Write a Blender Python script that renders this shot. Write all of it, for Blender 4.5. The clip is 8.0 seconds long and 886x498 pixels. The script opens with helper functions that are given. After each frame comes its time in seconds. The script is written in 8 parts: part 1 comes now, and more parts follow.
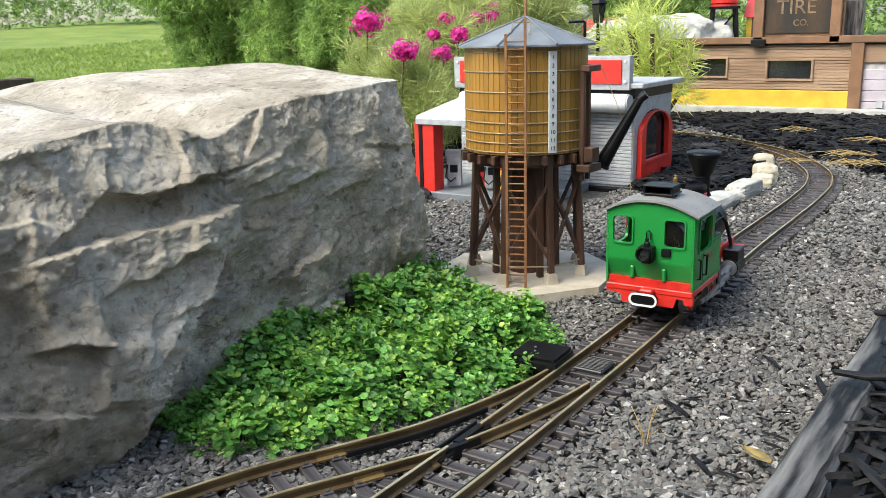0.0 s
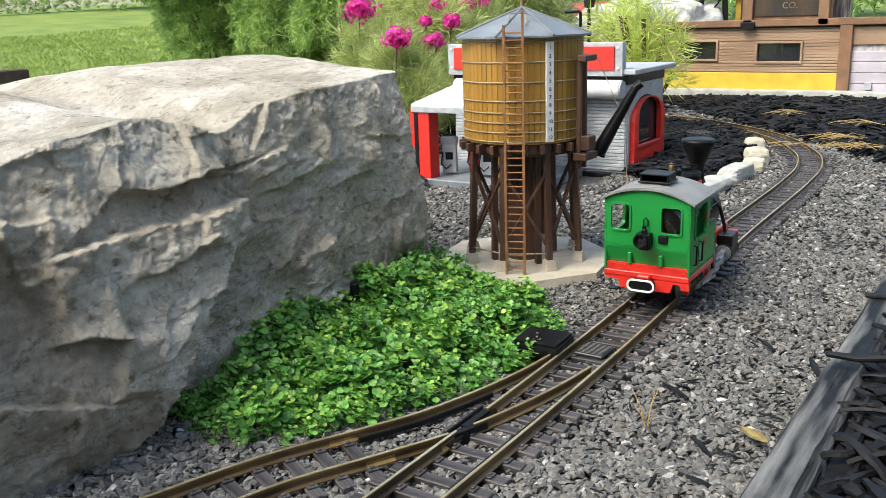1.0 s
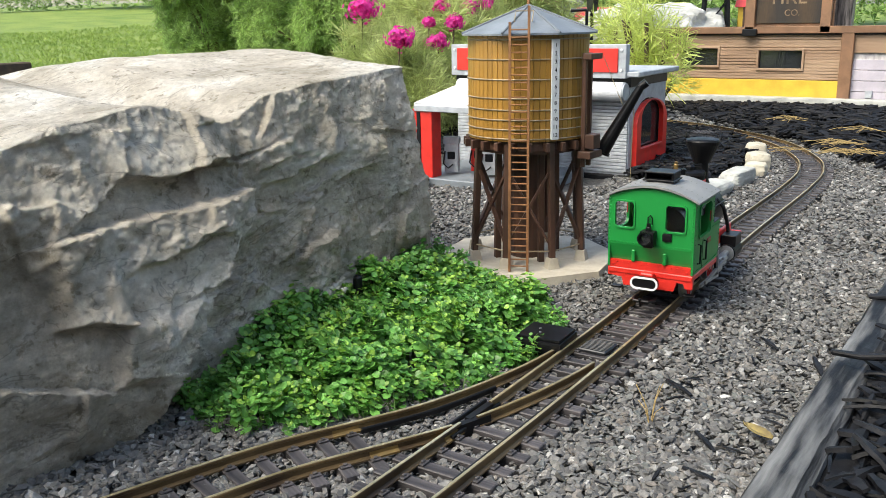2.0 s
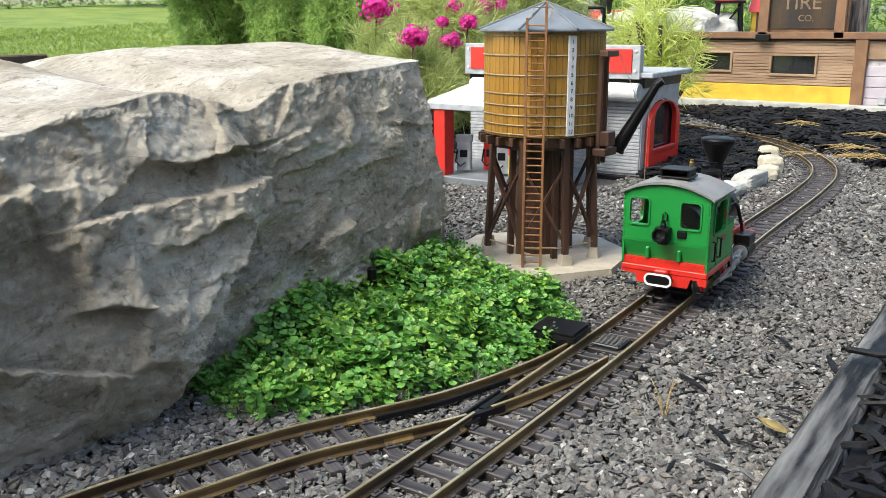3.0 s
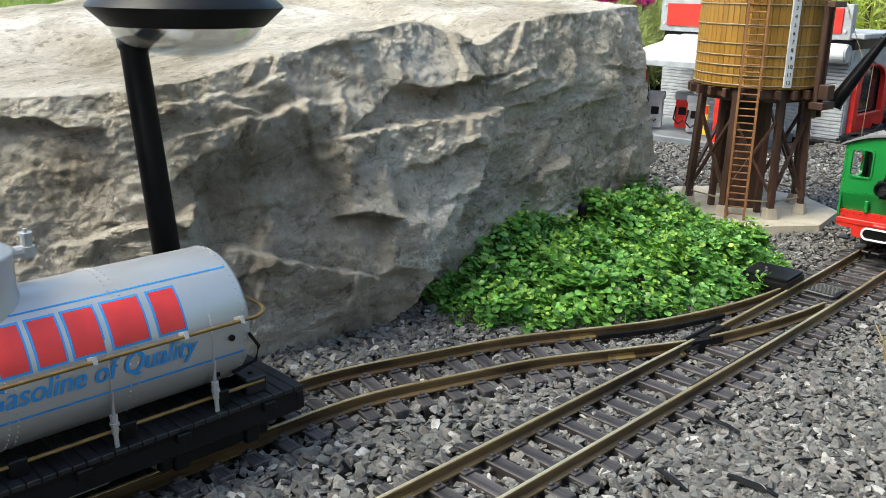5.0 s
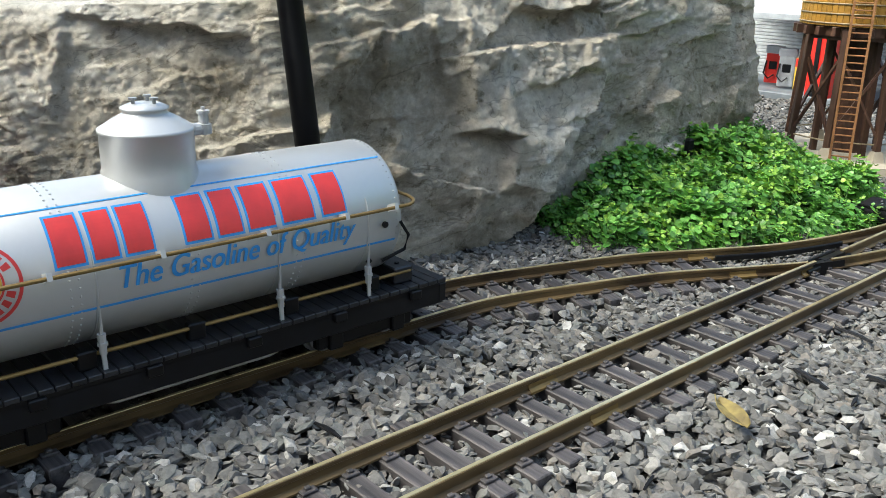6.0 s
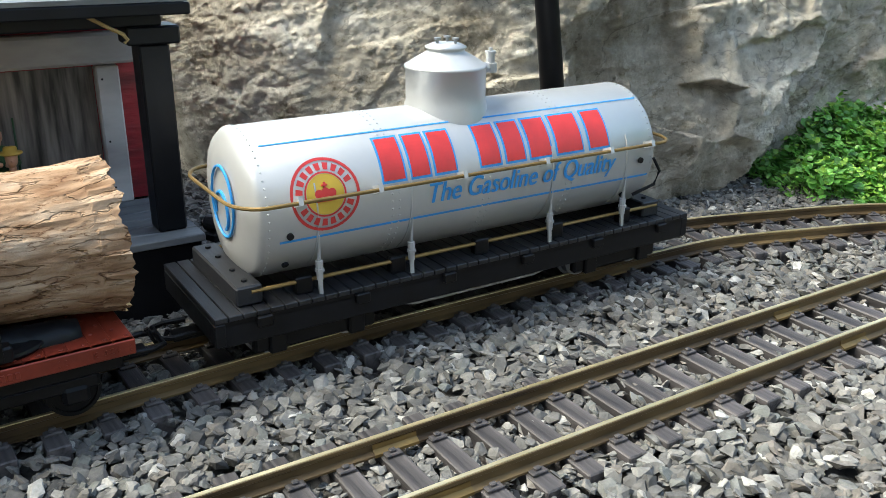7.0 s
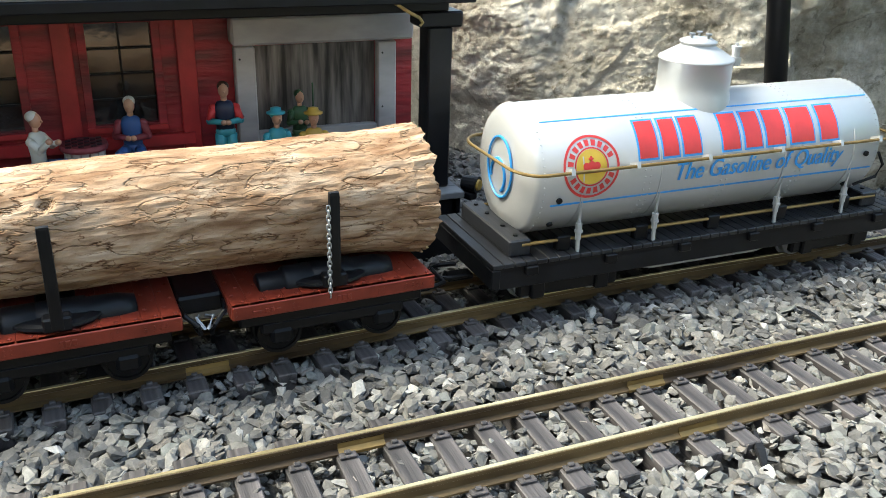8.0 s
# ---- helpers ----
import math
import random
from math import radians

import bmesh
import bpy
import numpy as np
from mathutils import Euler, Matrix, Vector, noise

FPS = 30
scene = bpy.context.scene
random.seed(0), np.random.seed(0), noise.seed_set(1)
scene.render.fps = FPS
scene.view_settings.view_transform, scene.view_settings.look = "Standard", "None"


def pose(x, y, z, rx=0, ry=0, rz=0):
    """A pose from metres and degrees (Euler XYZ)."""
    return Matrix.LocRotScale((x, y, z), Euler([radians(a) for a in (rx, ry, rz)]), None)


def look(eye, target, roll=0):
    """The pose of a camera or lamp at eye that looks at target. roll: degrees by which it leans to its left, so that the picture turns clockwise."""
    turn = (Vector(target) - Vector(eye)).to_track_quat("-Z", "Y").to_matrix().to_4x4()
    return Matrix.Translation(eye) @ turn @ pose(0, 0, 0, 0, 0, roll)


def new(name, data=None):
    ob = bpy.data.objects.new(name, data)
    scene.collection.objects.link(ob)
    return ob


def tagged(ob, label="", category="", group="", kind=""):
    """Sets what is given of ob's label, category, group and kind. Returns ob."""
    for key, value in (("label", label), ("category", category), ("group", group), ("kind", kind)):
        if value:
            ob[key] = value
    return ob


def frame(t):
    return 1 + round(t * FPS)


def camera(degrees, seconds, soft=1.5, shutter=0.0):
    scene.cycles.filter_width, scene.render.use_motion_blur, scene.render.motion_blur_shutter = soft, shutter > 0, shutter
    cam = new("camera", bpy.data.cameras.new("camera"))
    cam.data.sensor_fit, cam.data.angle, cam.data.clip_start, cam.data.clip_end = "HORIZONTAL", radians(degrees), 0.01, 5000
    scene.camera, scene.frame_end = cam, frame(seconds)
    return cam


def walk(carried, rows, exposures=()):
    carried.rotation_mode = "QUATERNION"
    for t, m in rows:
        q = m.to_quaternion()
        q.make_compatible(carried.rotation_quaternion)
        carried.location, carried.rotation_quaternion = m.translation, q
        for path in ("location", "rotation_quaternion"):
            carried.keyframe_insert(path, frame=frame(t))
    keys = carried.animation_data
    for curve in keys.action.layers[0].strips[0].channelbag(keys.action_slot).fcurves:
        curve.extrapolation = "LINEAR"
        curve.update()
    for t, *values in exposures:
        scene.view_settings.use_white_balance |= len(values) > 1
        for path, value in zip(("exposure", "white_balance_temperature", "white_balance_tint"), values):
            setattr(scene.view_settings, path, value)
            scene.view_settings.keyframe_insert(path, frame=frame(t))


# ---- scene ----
cam = camera(53.6, 8.0, soft=0.65)
PATH = [
    (0.0, (0.34303, 0.04689, 0.327), (0.23074, 0.20538, 0.279), -1.5),
    (0.5, (0.34643, 0.03716, 0.3377), (0.23675, 0.19592, 0.2852), -2.2),
    (1.0, (0.34311, 0.02439, 0.3385), (0.23313, 0.18325, 0.2868), -2.0),
    (1.5, (0.34028, 0.02112, 0.3342), (0.2305, 0.18018, 0.2829), -1.5),
    (3.0, (0.33337, 0.00978, 0.3179), (0.22249, 0.16845, 0.2679), -0.2),
    (3.5, (0.33214, -0.00381, 0.3163), (0.21904, 0.15259, 0.264), 0.4),
    (4.0, (0.32735, -0.04476, 0.3198), (0.20878, 0.10518, 0.261), -0.0),
    (4.5, (0.31961, -0.05879, 0.3124), (0.19005, 0.08186, 0.2539), 0.6),
    (6.0, (0.2964, -0.13317, 0.2478), (0.15369, -0.00809, 0.1846), 1.2),
    (6.5, (0.28575, -0.17947, 0.2387), (0.13562, -0.06772, 0.1682), 1.0),
    (7.0, (0.29621, -0.23577, 0.2401), (0.13796, -0.13565, 0.17), 0.4),
    (7.5, (0.31439, -0.29055, 0.2464), (0.14896, -0.20886, 0.1693), 0.3),
    (8.0, (0.32884, -0.33739, 0.2664), (0.15942, -0.26526, 0.1883), 1.6),
]
walk(cam, [(t, look(eye, target, roll)) for t, eye, target, roll in PATH],
     exposures=[(0.0, 1.45, 6950, 4), (3.5, 1.45, 6950, 4), (4.5, 1.38, 6900, 2), (6.0, 1.65, 6850, 0), (7.0, 1.95, 6950, -1), (8.0, 2.33, 7150, -2)])

# ---- world and sun ----
SUN_TO = Vector((-0.24, -0.55, 0.80)).normalized()
world = bpy.data.worlds.new("sky")
scene.world = world
world.use_nodes = True
wn = world.node_tree
sky = wn.nodes.new("ShaderNodeTexSky")
sky.sky_type, sky.sun_disc = "NISHITA", False
sky.sun_elevation = math.asin(SUN_TO.z)
sky.sun_rotation = math.atan2(SUN_TO.x, SUN_TO.y)
sky.dust_density, sky.air_density, sky.ozone_density = 2.5, 1.0, 1.0
wn.nodes["Background"].inputs["Strength"].default_value = 0.15
wn.links.new(sky.outputs["Color"], wn.nodes["Background"].inputs["Color"])
sun_data = bpy.data.lights.new("sun", "SUN")
sun_data.energy, sun_data.angle, sun_data.color = 1.6, radians(30), (1.0, 0.97, 0.93)
sun = new("sun", sun_data)
sun.matrix_world = Matrix.Translation((0, 0, 6)) @ SUN_TO.to_track_quat("Z", "Y").to_matrix().to_4x4()


# ---- materials ----
def material(name, color, rough=0.6, metal=0.0, vary=0.25, scale=60.0, bump=0.3, bump_scale=220.0,
             depth=0.0006, color2=None, spread=(0.35, 0.65), stretch=(1, 1, 1), random_tint=0.0, spec=0.5, island=False, translucent=0.0):
    """A surface with a base colour that varies at two scales, and fine relief."""
    m = bpy.data.materials.new(name)
    m.use_nodes = True
    nt = m.node_tree
    bs = nt.nodes["Principled BSDF"]
    bs.inputs["Roughness"].default_value = rough
    bs.inputs["Metallic"].default_value = metal
    bs.inputs["Specular IOR Level"].default_value = spec
    tc = nt.nodes.new("ShaderNodeTexCoord")
    mp = nt.nodes.new("ShaderNodeMapping")
    mp.inputs["Scale"].default_value = stretch
    nt.links.new(tc.outputs["Object"], mp.inputs["Vector"])
    n1 = nt.nodes.new("ShaderNodeTexNoise")
    n1.inputs["Scale"].default_value, n1.inputs["Detail"].default_value = scale, 6.0
    nt.links.new(mp.outputs["Vector"], n1.inputs["Vector"])
    ramp = nt.nodes.new("ShaderNodeValToRGB")
    c2 = color2 if color2 else tuple(min(1.0, c * (1 + vary)) for c in color)
    c1 = color if color2 else tuple(c * (1 - vary) for c in color)
    ramp.color_ramp.elements[0].position, ramp.color_ramp.elements[1].position = spread
    ramp.color_ramp.elements[0].color, ramp.color_ramp.elements[1].color = (*c1, 1), (*c2, 1)
    nt.links.new(n1.outputs["Fac"], ramp.inputs["Fac"])
    n2 = nt.nodes.new("ShaderNodeTexNoise")
    n2.inputs["Scale"].default_value, n2.inputs["Detail"].default_value = bump_scale, 5.0
    nt.links.new(mp.outputs["Vector"], n2.inputs["Vector"])
    mul = nt.nodes.new("ShaderNodeMix")
    mul.data_type, mul.blend_type = "RGBA", "MULTIPLY"
    mul.inputs["Factor"].default_value = min(1.0, vary * 1.2)
    nt.links.new(ramp.outputs["Color"], mul.inputs[6])
    nt.links.new(n2.outputs["Fac"], mul.inputs[7])
    out = mul.outputs[2]
    if random_tint > 0 or island:
        if island:
            src = nt.nodes.new("ShaderNodeNewGeometry").outputs["Random Per Island"]
        else:
            src = nt.nodes.new("ShaderNodeObjectInfo").outputs["Random"]
        mr = nt.nodes.new("ShaderNodeMapRange")
        mr.inputs["To Min"].default_value, mr.inputs["To Max"].default_value = 1 - random_tint, 1 + random_tint
        nt.links.new(src, mr.inputs["Value"])
        hs = nt.nodes.new("ShaderNodeHueSaturation")
        nt.links.new(mr.outputs["Result"], hs.inputs["Value"])
        nt.links.new(out, hs.inputs["Color"])
        out = hs.outputs["Color"]
    nt.links.new(out, bs.inputs["Base Color"])
    if bump > 0:
        bp = nt.nodes.new("ShaderNodeBump")
        bp.inputs["Strength"].default_value, bp.inputs["Distance"].default_value = bump, depth
        nt.links.new(n2.outputs["Fac"], bp.inputs["Height"])
        nt.links.new(bp.outputs["Normal"], bs.inputs["Normal"])
    rr = nt.nodes.new("ShaderNodeMapRange")
    rr.inputs["To Min"].default_value, rr.inputs["To Max"].default_value = max(0.03, rough - 0.12), min(1.0, rough + 0.12)
    nt.links.new(n1.outputs["Fac"], rr.inputs["Value"])
    nt.links.new(rr.outputs["Result"], bs.inputs["Roughness"])
    if translucent > 0:
        tr = nt.nodes.new("ShaderNodeBsdfTranslucent")
        nt.links.new(out, tr.inputs["Color"])
        mx = nt.nodes.new("ShaderNodeMixShader")
        mx.inputs["Fac"].default_value = translucent
        nt.links.new(bs.outputs["BSDF"], mx.inputs[1])
        nt.links.new(tr.outputs["BSDF"], mx.inputs[2])
        nt.links.new(mx.outputs["Shader"], nt.nodes["Material Output"].inputs["Surface"])
    return m


def rock_material():
    """Grey limestone: pale weathered skin, dark brown-grey stains, cracks and fine grain."""
    m = bpy.data.materials.new("limestone")
    m.use_nodes = True
    nt = m.node_tree
    bs = nt.nodes["Principled BSDF"]
    bs.inputs["Roughness"].default_value = 0.92
    bs.inputs["Specular IOR Level"].default_value = 0.25
    tc = nt.nodes.new("ShaderNodeTexCoord")

    def tex(scale, detail, rough=0.6, stretch=(1, 1, 1), twist=0.0):
        mp = nt.nodes.new("ShaderNodeMapping")
        mp.inputs["Scale"].default_value = stretch
        mp.inputs["Rotation"].default_value = (0.5, 0.15, 0.0)
        nt.links.new(tc.outputs["Object"], mp.inputs["Vector"])
        n = nt.nodes.new("ShaderNodeTexNoise")
        n.inputs["Scale"].default_value, n.inputs["Detail"].default_value = scale, detail
        n.inputs["Roughness"].default_value, n.inputs["Distortion"].default_value = rough, twist
        nt.links.new(mp.outputs["Vector"], n.inputs["Vector"])
        return n.outputs["Fac"]

    def ramp(fac, *stops):
        r = nt.nodes.new("ShaderNodeValToRGB")
        while len(r.color_ramp.elements) < len(stops):
            r.color_ramp.elements.new(0.5)
        for e, (p, c) in zip(r.color_ramp.elements, stops):
            e.position, e.color = p, (*c, 1)
        nt.links.new(fac, r.inputs["Fac"])
        return r.outputs["Color"]

    def mult(a, b, fac):
        x = nt.nodes.new("ShaderNodeMix")
        x.data_type, x.blend_type = "RGBA", "MULTIPLY"
        x.inputs["Factor"].default_value = fac
        nt.links.new(a, x.inputs[6])
        nt.links.new(b, x.inputs[7])
        return x.outputs[2]

    big = ramp(tex(6.0, 12, 0.68, (1, 1, 1.6), 0.4), (0.34, (0.40, 0.345, 0.26)), (0.50, (0.72, 0.66, 0.56)), (0.64, (0.97, 0.93, 0.85)))
    strata = ramp(tex(16, 10, 0.72, (1, 0.35, 1.8), 0.7), (0.34, (0.55, 0.53, 0.49)), (0.52, (1, 1, 1)))
    grain = ramp(tex(120, 10, 0.8), (0.30, (0.45, 0.44, 0.42)), (0.60, (1, 1, 1)))
    crack = ramp(tex(10, 5, 0.55, (1, 0.55, 1.4), 1.2), (0.491, (1, 1, 1)), (0.50, (0.16, 0.15, 0.13)), (0.509, (1, 1, 1)))
    lichen = ramp(tex(75, 4, 0.65), (0.33, (0.30, 0.27, 0.20)), (0.42, (1, 1, 1)))
    col = mult(mult(mult(mult(big, strata, 0.5), grain, 0.6), crack, 0.4), lichen, 0.6)
    nt.links.new(col, bs.inputs["Base Color"])
    h1, h2 = tex(42, 12, 0.72, (1, 0.6, 1.3), 0.4), tex(190, 10, 0.8)
    b1 = nt.nodes.new("ShaderNodeBump")
    b1.inputs["Strength"].default_value, b1.inputs["Distance"].default_value = 1.0, 0.007
    nt.links.new(h1, b1.inputs["Height"])
    b2 = nt.nodes.new("ShaderNodeBump")
    b2.inputs["Strength"].default_value, b2.inputs["Distance"].default_value = 1.0, 0.0060
    nt.links.new(h2, b2.inputs["Height"])
    nt.links.new(b1.outputs["Normal"], b2.inputs["Normal"])
    nt.links.new(b2.outputs["Normal"], bs.inputs["Normal"])
    return m


def bark_material():
    """Pale peeling bark with long dark fissures."""
    m = bpy.data.materials.new("pale bark")
    m.use_nodes = True
    nt = m.node_tree
    bs = nt.nodes["Principled BSDF"]
    bs.inputs["Roughness"].default_value = 0.9
    bs.inputs["Specular IOR Level"].default_value = 0.2
    tc = nt.nodes.new("ShaderNodeTexCoord")
    mp = nt.nodes.new("ShaderNodeMapping")
    mp.inputs["Scale"].default_value = (1, 0.30, 1)
    nt.links.new(tc.outputs["Object"], mp.inputs["Vector"])

    def tex(scale, detail, twist):
        n = nt.nodes.new("ShaderNodeTexNoise")
        n.inputs["Scale"].default_value, n.inputs["Detail"].default_value, n.inputs["Distortion"].default_value = scale, detail, twist
        nt.links.new(mp.outputs["Vector"], n.inputs["Vector"])
        return n.outputs["Fac"]

    def ramp(fac, *stops):
        r = nt.nodes.new("ShaderNodeValToRGB")
        while len(r.color_ramp.elements) < len(stops):
            r.color_ramp.elements.new(0.5)
        for e, (p, c) in zip(r.color_ramp.elements, stops):
            e.position, e.color = p, (*c, 1)
        nt.links.new(fac, r.inputs["Fac"])
        return r.outputs["Color"]

    base = ramp(tex(120, 10, 0.2), (0.32, (0.185, 0.100, 0.054)), (0.50, (0.315, 0.203, 0.126)), (0.68, (0.44, 0.325, 0.230)))
    f = tex(150, 9, 0.5)
    # flakes of bark end in thin wandering cracks
    cracks = base
    fissure = None
    for scale, fade, dark in ((95, (0.46, 0.60), (0.22, 0.14, 0.09)), (170, (0.44, 0.60), (0.30, 0.20, 0.14))):
        line = ramp(tex(scale, 4, 0.15), (0.470, (1, 1, 1)), (0.496, dark), (0.504, (0.70, 0.62, 0.55)), (0.515, (1, 1, 1)))
        where = ramp(tex(scale * 0.8, 5, 0.2), (fade[0], (0, 0, 0)), (fade[1], (0.95, 0.95, 0.95)))
        x = nt.nodes.new("ShaderNodeMix")
        x.data_type, x.blend_type = "RGBA", "MULTIPLY"
        nt.links.new(where, x.inputs["Factor"])
        nt.links.new(cracks, x.inputs[6])
        nt.links.new(line, x.inputs[7])
        cracks, fissure = x.outputs[2], fissure or line
    nt.links.new(cracks, bs.inputs["Base Color"])
    b0 = nt.nodes.new("ShaderNodeBump")
    b0.inputs["Strength"].default_value, b0.inputs["Distance"].default_value = 1.0, 0.0022
    nt.links.new(f, b0.inputs["Height"])
    b1 = nt.nodes.new("ShaderNodeBump")
    b1.inputs["Strength"].default_value, b1.inputs["Distance"].default_value = 0.8, 0.0016
    nt.links.new(fissure, b1.inputs["Height"])
    nt.links.new(b0.outputs["Normal"], b1.inputs["Normal"])
    nt.links.new(b1.outputs["Normal"], bs.inputs["Normal"])
    return m


def glass_material(name, tint=(0.9, 0.95, 0.95), rough=0.03):
    m = bpy.data.materials.new(name)
    m.use_nodes = True
    bs = m.node_tree.nodes["Principled BSDF"]
    bs.inputs["Base Color"].default_value = (*tint, 1)
    bs.inputs["Roughness"].default_value = rough
    bs.inputs["Transmission Weight"].default_value = 1.0
    bs.inputs["IOR"].default_value = 1.45
    return m


def lens_material():
    """Thin clear plastic: mostly see-through, with a faint gloss."""
    m = bpy.data.materials.new("clear lens plastic")
    m.use_nodes = True
    nt = m.node_tree
    clear, gloss, mix = nt.nodes.new("ShaderNodeBsdfTransparent"), nt.nodes.new("ShaderNodeBsdfGlossy"), nt.nodes.new("ShaderNodeMixShader")
    clear.inputs["Color"].default_value = (0.93, 0.94, 0.94, 1)
    gloss.inputs["Roughness"].default_value = 0.06
    mix.inputs["Fac"].default_value = 0.24
    nt.links.new(clear.outputs["BSDF"], mix.inputs[1])
    nt.links.new(gloss.outputs["BSDF"], mix.inputs[2])
    nt.links.new(mix.outputs["Shader"], nt.nodes["Material Output"].inputs["Surface"])
    return m


def stone_material():
    """Crushed stone: each piece its own grey, a few brown or nearly white, with a dusty grain."""
    m = material("gravel stone", (0.62, 0.62, 0.62), 0.82, vary=0.4, scale=170, bump=0.8, bump_scale=700, depth=0.0006, color2=(1.0, 1.0, 1.0))
    nt = m.node_tree
    bs = nt.nodes["Principled BSDF"]
    bs.inputs["Specular IOR Level"].default_value = 0.35
    was = bs.inputs["Base Color"].links[0].from_socket
    geo = nt.nodes.new("ShaderNodeNewGeometry")
    r = nt.nodes.new("ShaderNodeValToRGB")
    stops = ((0.0, (0.105, 0.102, 0.100)), (0.28, (0.158, 0.153, 0.147)), (0.50, (0.205, 0.199, 0.190)), (0.60, (0.185, 0.195, 0.187)), (0.70, (0.215, 0.190, 0.168)), (0.84, (0.265, 0.257, 0.243)), (0.95, (0.34, 0.33, 0.31)), (1.0, (0.60, 0.585, 0.555)))
    while len(r.color_ramp.elements) < len(stops):
        r.color_ramp.elements.new(0.5)
    for e, (p, c) in zip(r.color_ramp.elements, stops):
        e.position, e.color = p, (*c, 1)
    nt.links.new(geo.outputs["Random Per Island"], r.inputs["Fac"])
    x = nt.nodes.new("ShaderNodeMix")
    x.data_type, x.blend_type = "RGBA", "MULTIPLY"
    x.inputs["Factor"].default_value = 1.0
    nt.links.new(r.outputs["Color"], x.inputs[6])
    nt.links.new(was, x.inputs[7])
    nt.links.new(x.outputs[2], bs.inputs["Base Color"])
    return m


M_STONE = stone_material()
M_RAIL = material("tarnished brass rail", (0.055, 0.033, 0.016), 0.42, 0.3, vary=0.35, scale=40, bump=0.3, bump_scale=200, depth=0.0002, color2=(0.20, 0.13, 0.055), stretch=(1, 0.25, 1))
M_RAILTOP = material("worn bright brass", (0.52, 0.42, 0.22), 0.32, 0.75, vary=0.2, scale=60, bump=0.15, bump_scale=300, depth=0.0001, color2=(0.78, 0.68, 0.44), stretch=(1, 0.2, 1))
M_BRASS = material("dull brass joiner", (0.24, 0.155, 0.055), 0.45, 0.6, vary=0.15)
M_SLEEPER = material("brown plastic sleeper", (0.028, 0.0245, 0.0255), 0.6, vary=0.45, scale=190, bump=1.0, bump_scale=420, depth=0.0008, color2=(0.095, 0.084, 0.086), stretch=(0.06, 1, 1), random_tint=0.3)
M_BLACK = material("black plastic", (0.0045, 0.0045, 0.0055), 0.40, vary=0.25, bump=0.1, spec=0.25)
M_SATIN = material("satin black paint", (0.005, 0.0055, 0.0075), 0.45, vary=0.25, bump=0.15, spec=0.25)
M_DECK = material("black wood deck", (0.007, 0.0075, 0.010), 0.45, vary=0.3, bump=0.6, bump_scale=240, stretch=(0.15, 1, 1), color2=(0.018, 0.0195, 0.024))
M_PLATFORM = material("weathered grey platform boards", (0.07, 0.074, 0.08), 0.6, vary=0.35, scale=30, bump=0.5, bump_scale=180, color2=(0.19, 0.20, 0.21), stretch=(1, 0.2, 1))
M_SILVER = material("silver tank paint", (0.46, 0.465, 0.47), 0.38, 0.45, vary=0.05, scale=14, bump=0.05)
M_RED = material("red enamel", (0.60, 0.025, 0.018), 0.38, vary=0.12, bump=0.1)
M_GREEN = material("green enamel", (0.010, 0.215, 0.040), 0.36, vary=0.10, scale=18, bump=0.06)
M_ROOFGREY = material("grey roof paint", (0.20, 0.20, 0.195), 0.55, vary=0.18, scale=25, bump=0.2)
M_STEEL = material("grey metal rods", (0.34, 0.35, 0.36), 0.38, 0.6, vary=0.1)
M_BLUE = material("blue lettering paint", (0.02, 0.25, 0.62), 0.45, vary=0.1, bump=0)
M_REDPRINT = material("red lettering paint", (0.55, 0.03, 0.03), 0.45, vary=0.1, bump=0)
M_YELLOW = material("yellow paint", (0.62, 0.41, 0.045), 0.5, vary=0.12, scale=20, bump=0.2)
M_WHITE = material("white paint", (0.78, 0.78, 0.76), 0.5, vary=0.08, bump=0.1)
M_LOGBARK = bark_material()
M_LOGEND = material("split wood end", (0.42, 0.24, 0.08), 0.9, vary=0.35, scale=80, bump=0.8, bump_scale=200, depth=0.0015, color2=(0.68, 0.48, 0.24))
M_CARRED = material("red-brown plastic deck", (0.19, 0.027, 0.014), 0.45, spec=0.35, vary=0.2, bump=0.35, bump_scale=260, stretch=(0.2, 1, 1))
M_ROCK = rock_material()
M_PALE = material("pale stone", (0.42, 0.42, 0.39), 0.85, vary=0.2, scale=25, bump=0.6, bump_scale=90, depth=0.002)
M_COBBLE = material("pale cobble", (0.46, 0.42, 0.33), 0.8, vary=0.15, scale=30, bump=0.3, bump_scale=120)
M_CONCRETE = material("cast concrete", (0.44, 0.39, 0.31), 0.85, vary=0.15, scale=40, bump=0.3, bump_scale=300)
M_TANKWOOD = material("amber stained staves", (0.26, 0.125, 0.018), 0.40, vary=0.35, scale=30, bump=0.4, bump_scale=160, color2=(0.50, 0.27, 0.05), stretch=(1, 1, 0.08), random_tint=0.14)
M_BROWN = material("dark brown stained wood", (0.048, 0.023, 0.015), 0.5, vary=0.3, scale=40, bump=0.4, bump_scale=200, color2=(0.115, 0.053, 0.032), stretch=(1, 1, 0.2))
M_BROWNL = material("brown ladder plastic", (0.26, 0.12, 0.05), 0.5, vary=0.2, bump=0.2)
M_SLATE = material("grey metal roofing", (0.17, 0.19, 0.21), 0.5, vary=0.2, scale=30, bump=0.25)
M_HOOP = material("dull hoop iron", (0.34, 0.27, 0.17), 0.5, 0.3, vary=0.2)
M_STATIONRED = material("dark red weathered boards", (0.16, 0.010, 0.016), 0.5, vary=0.45, scale=70, bump=1.0, bump_scale=150, depth=0.0016, color2=(0.46, 0.022, 0.036), spread=(0.36, 0.60), stretch=(1, 0.16, 1))
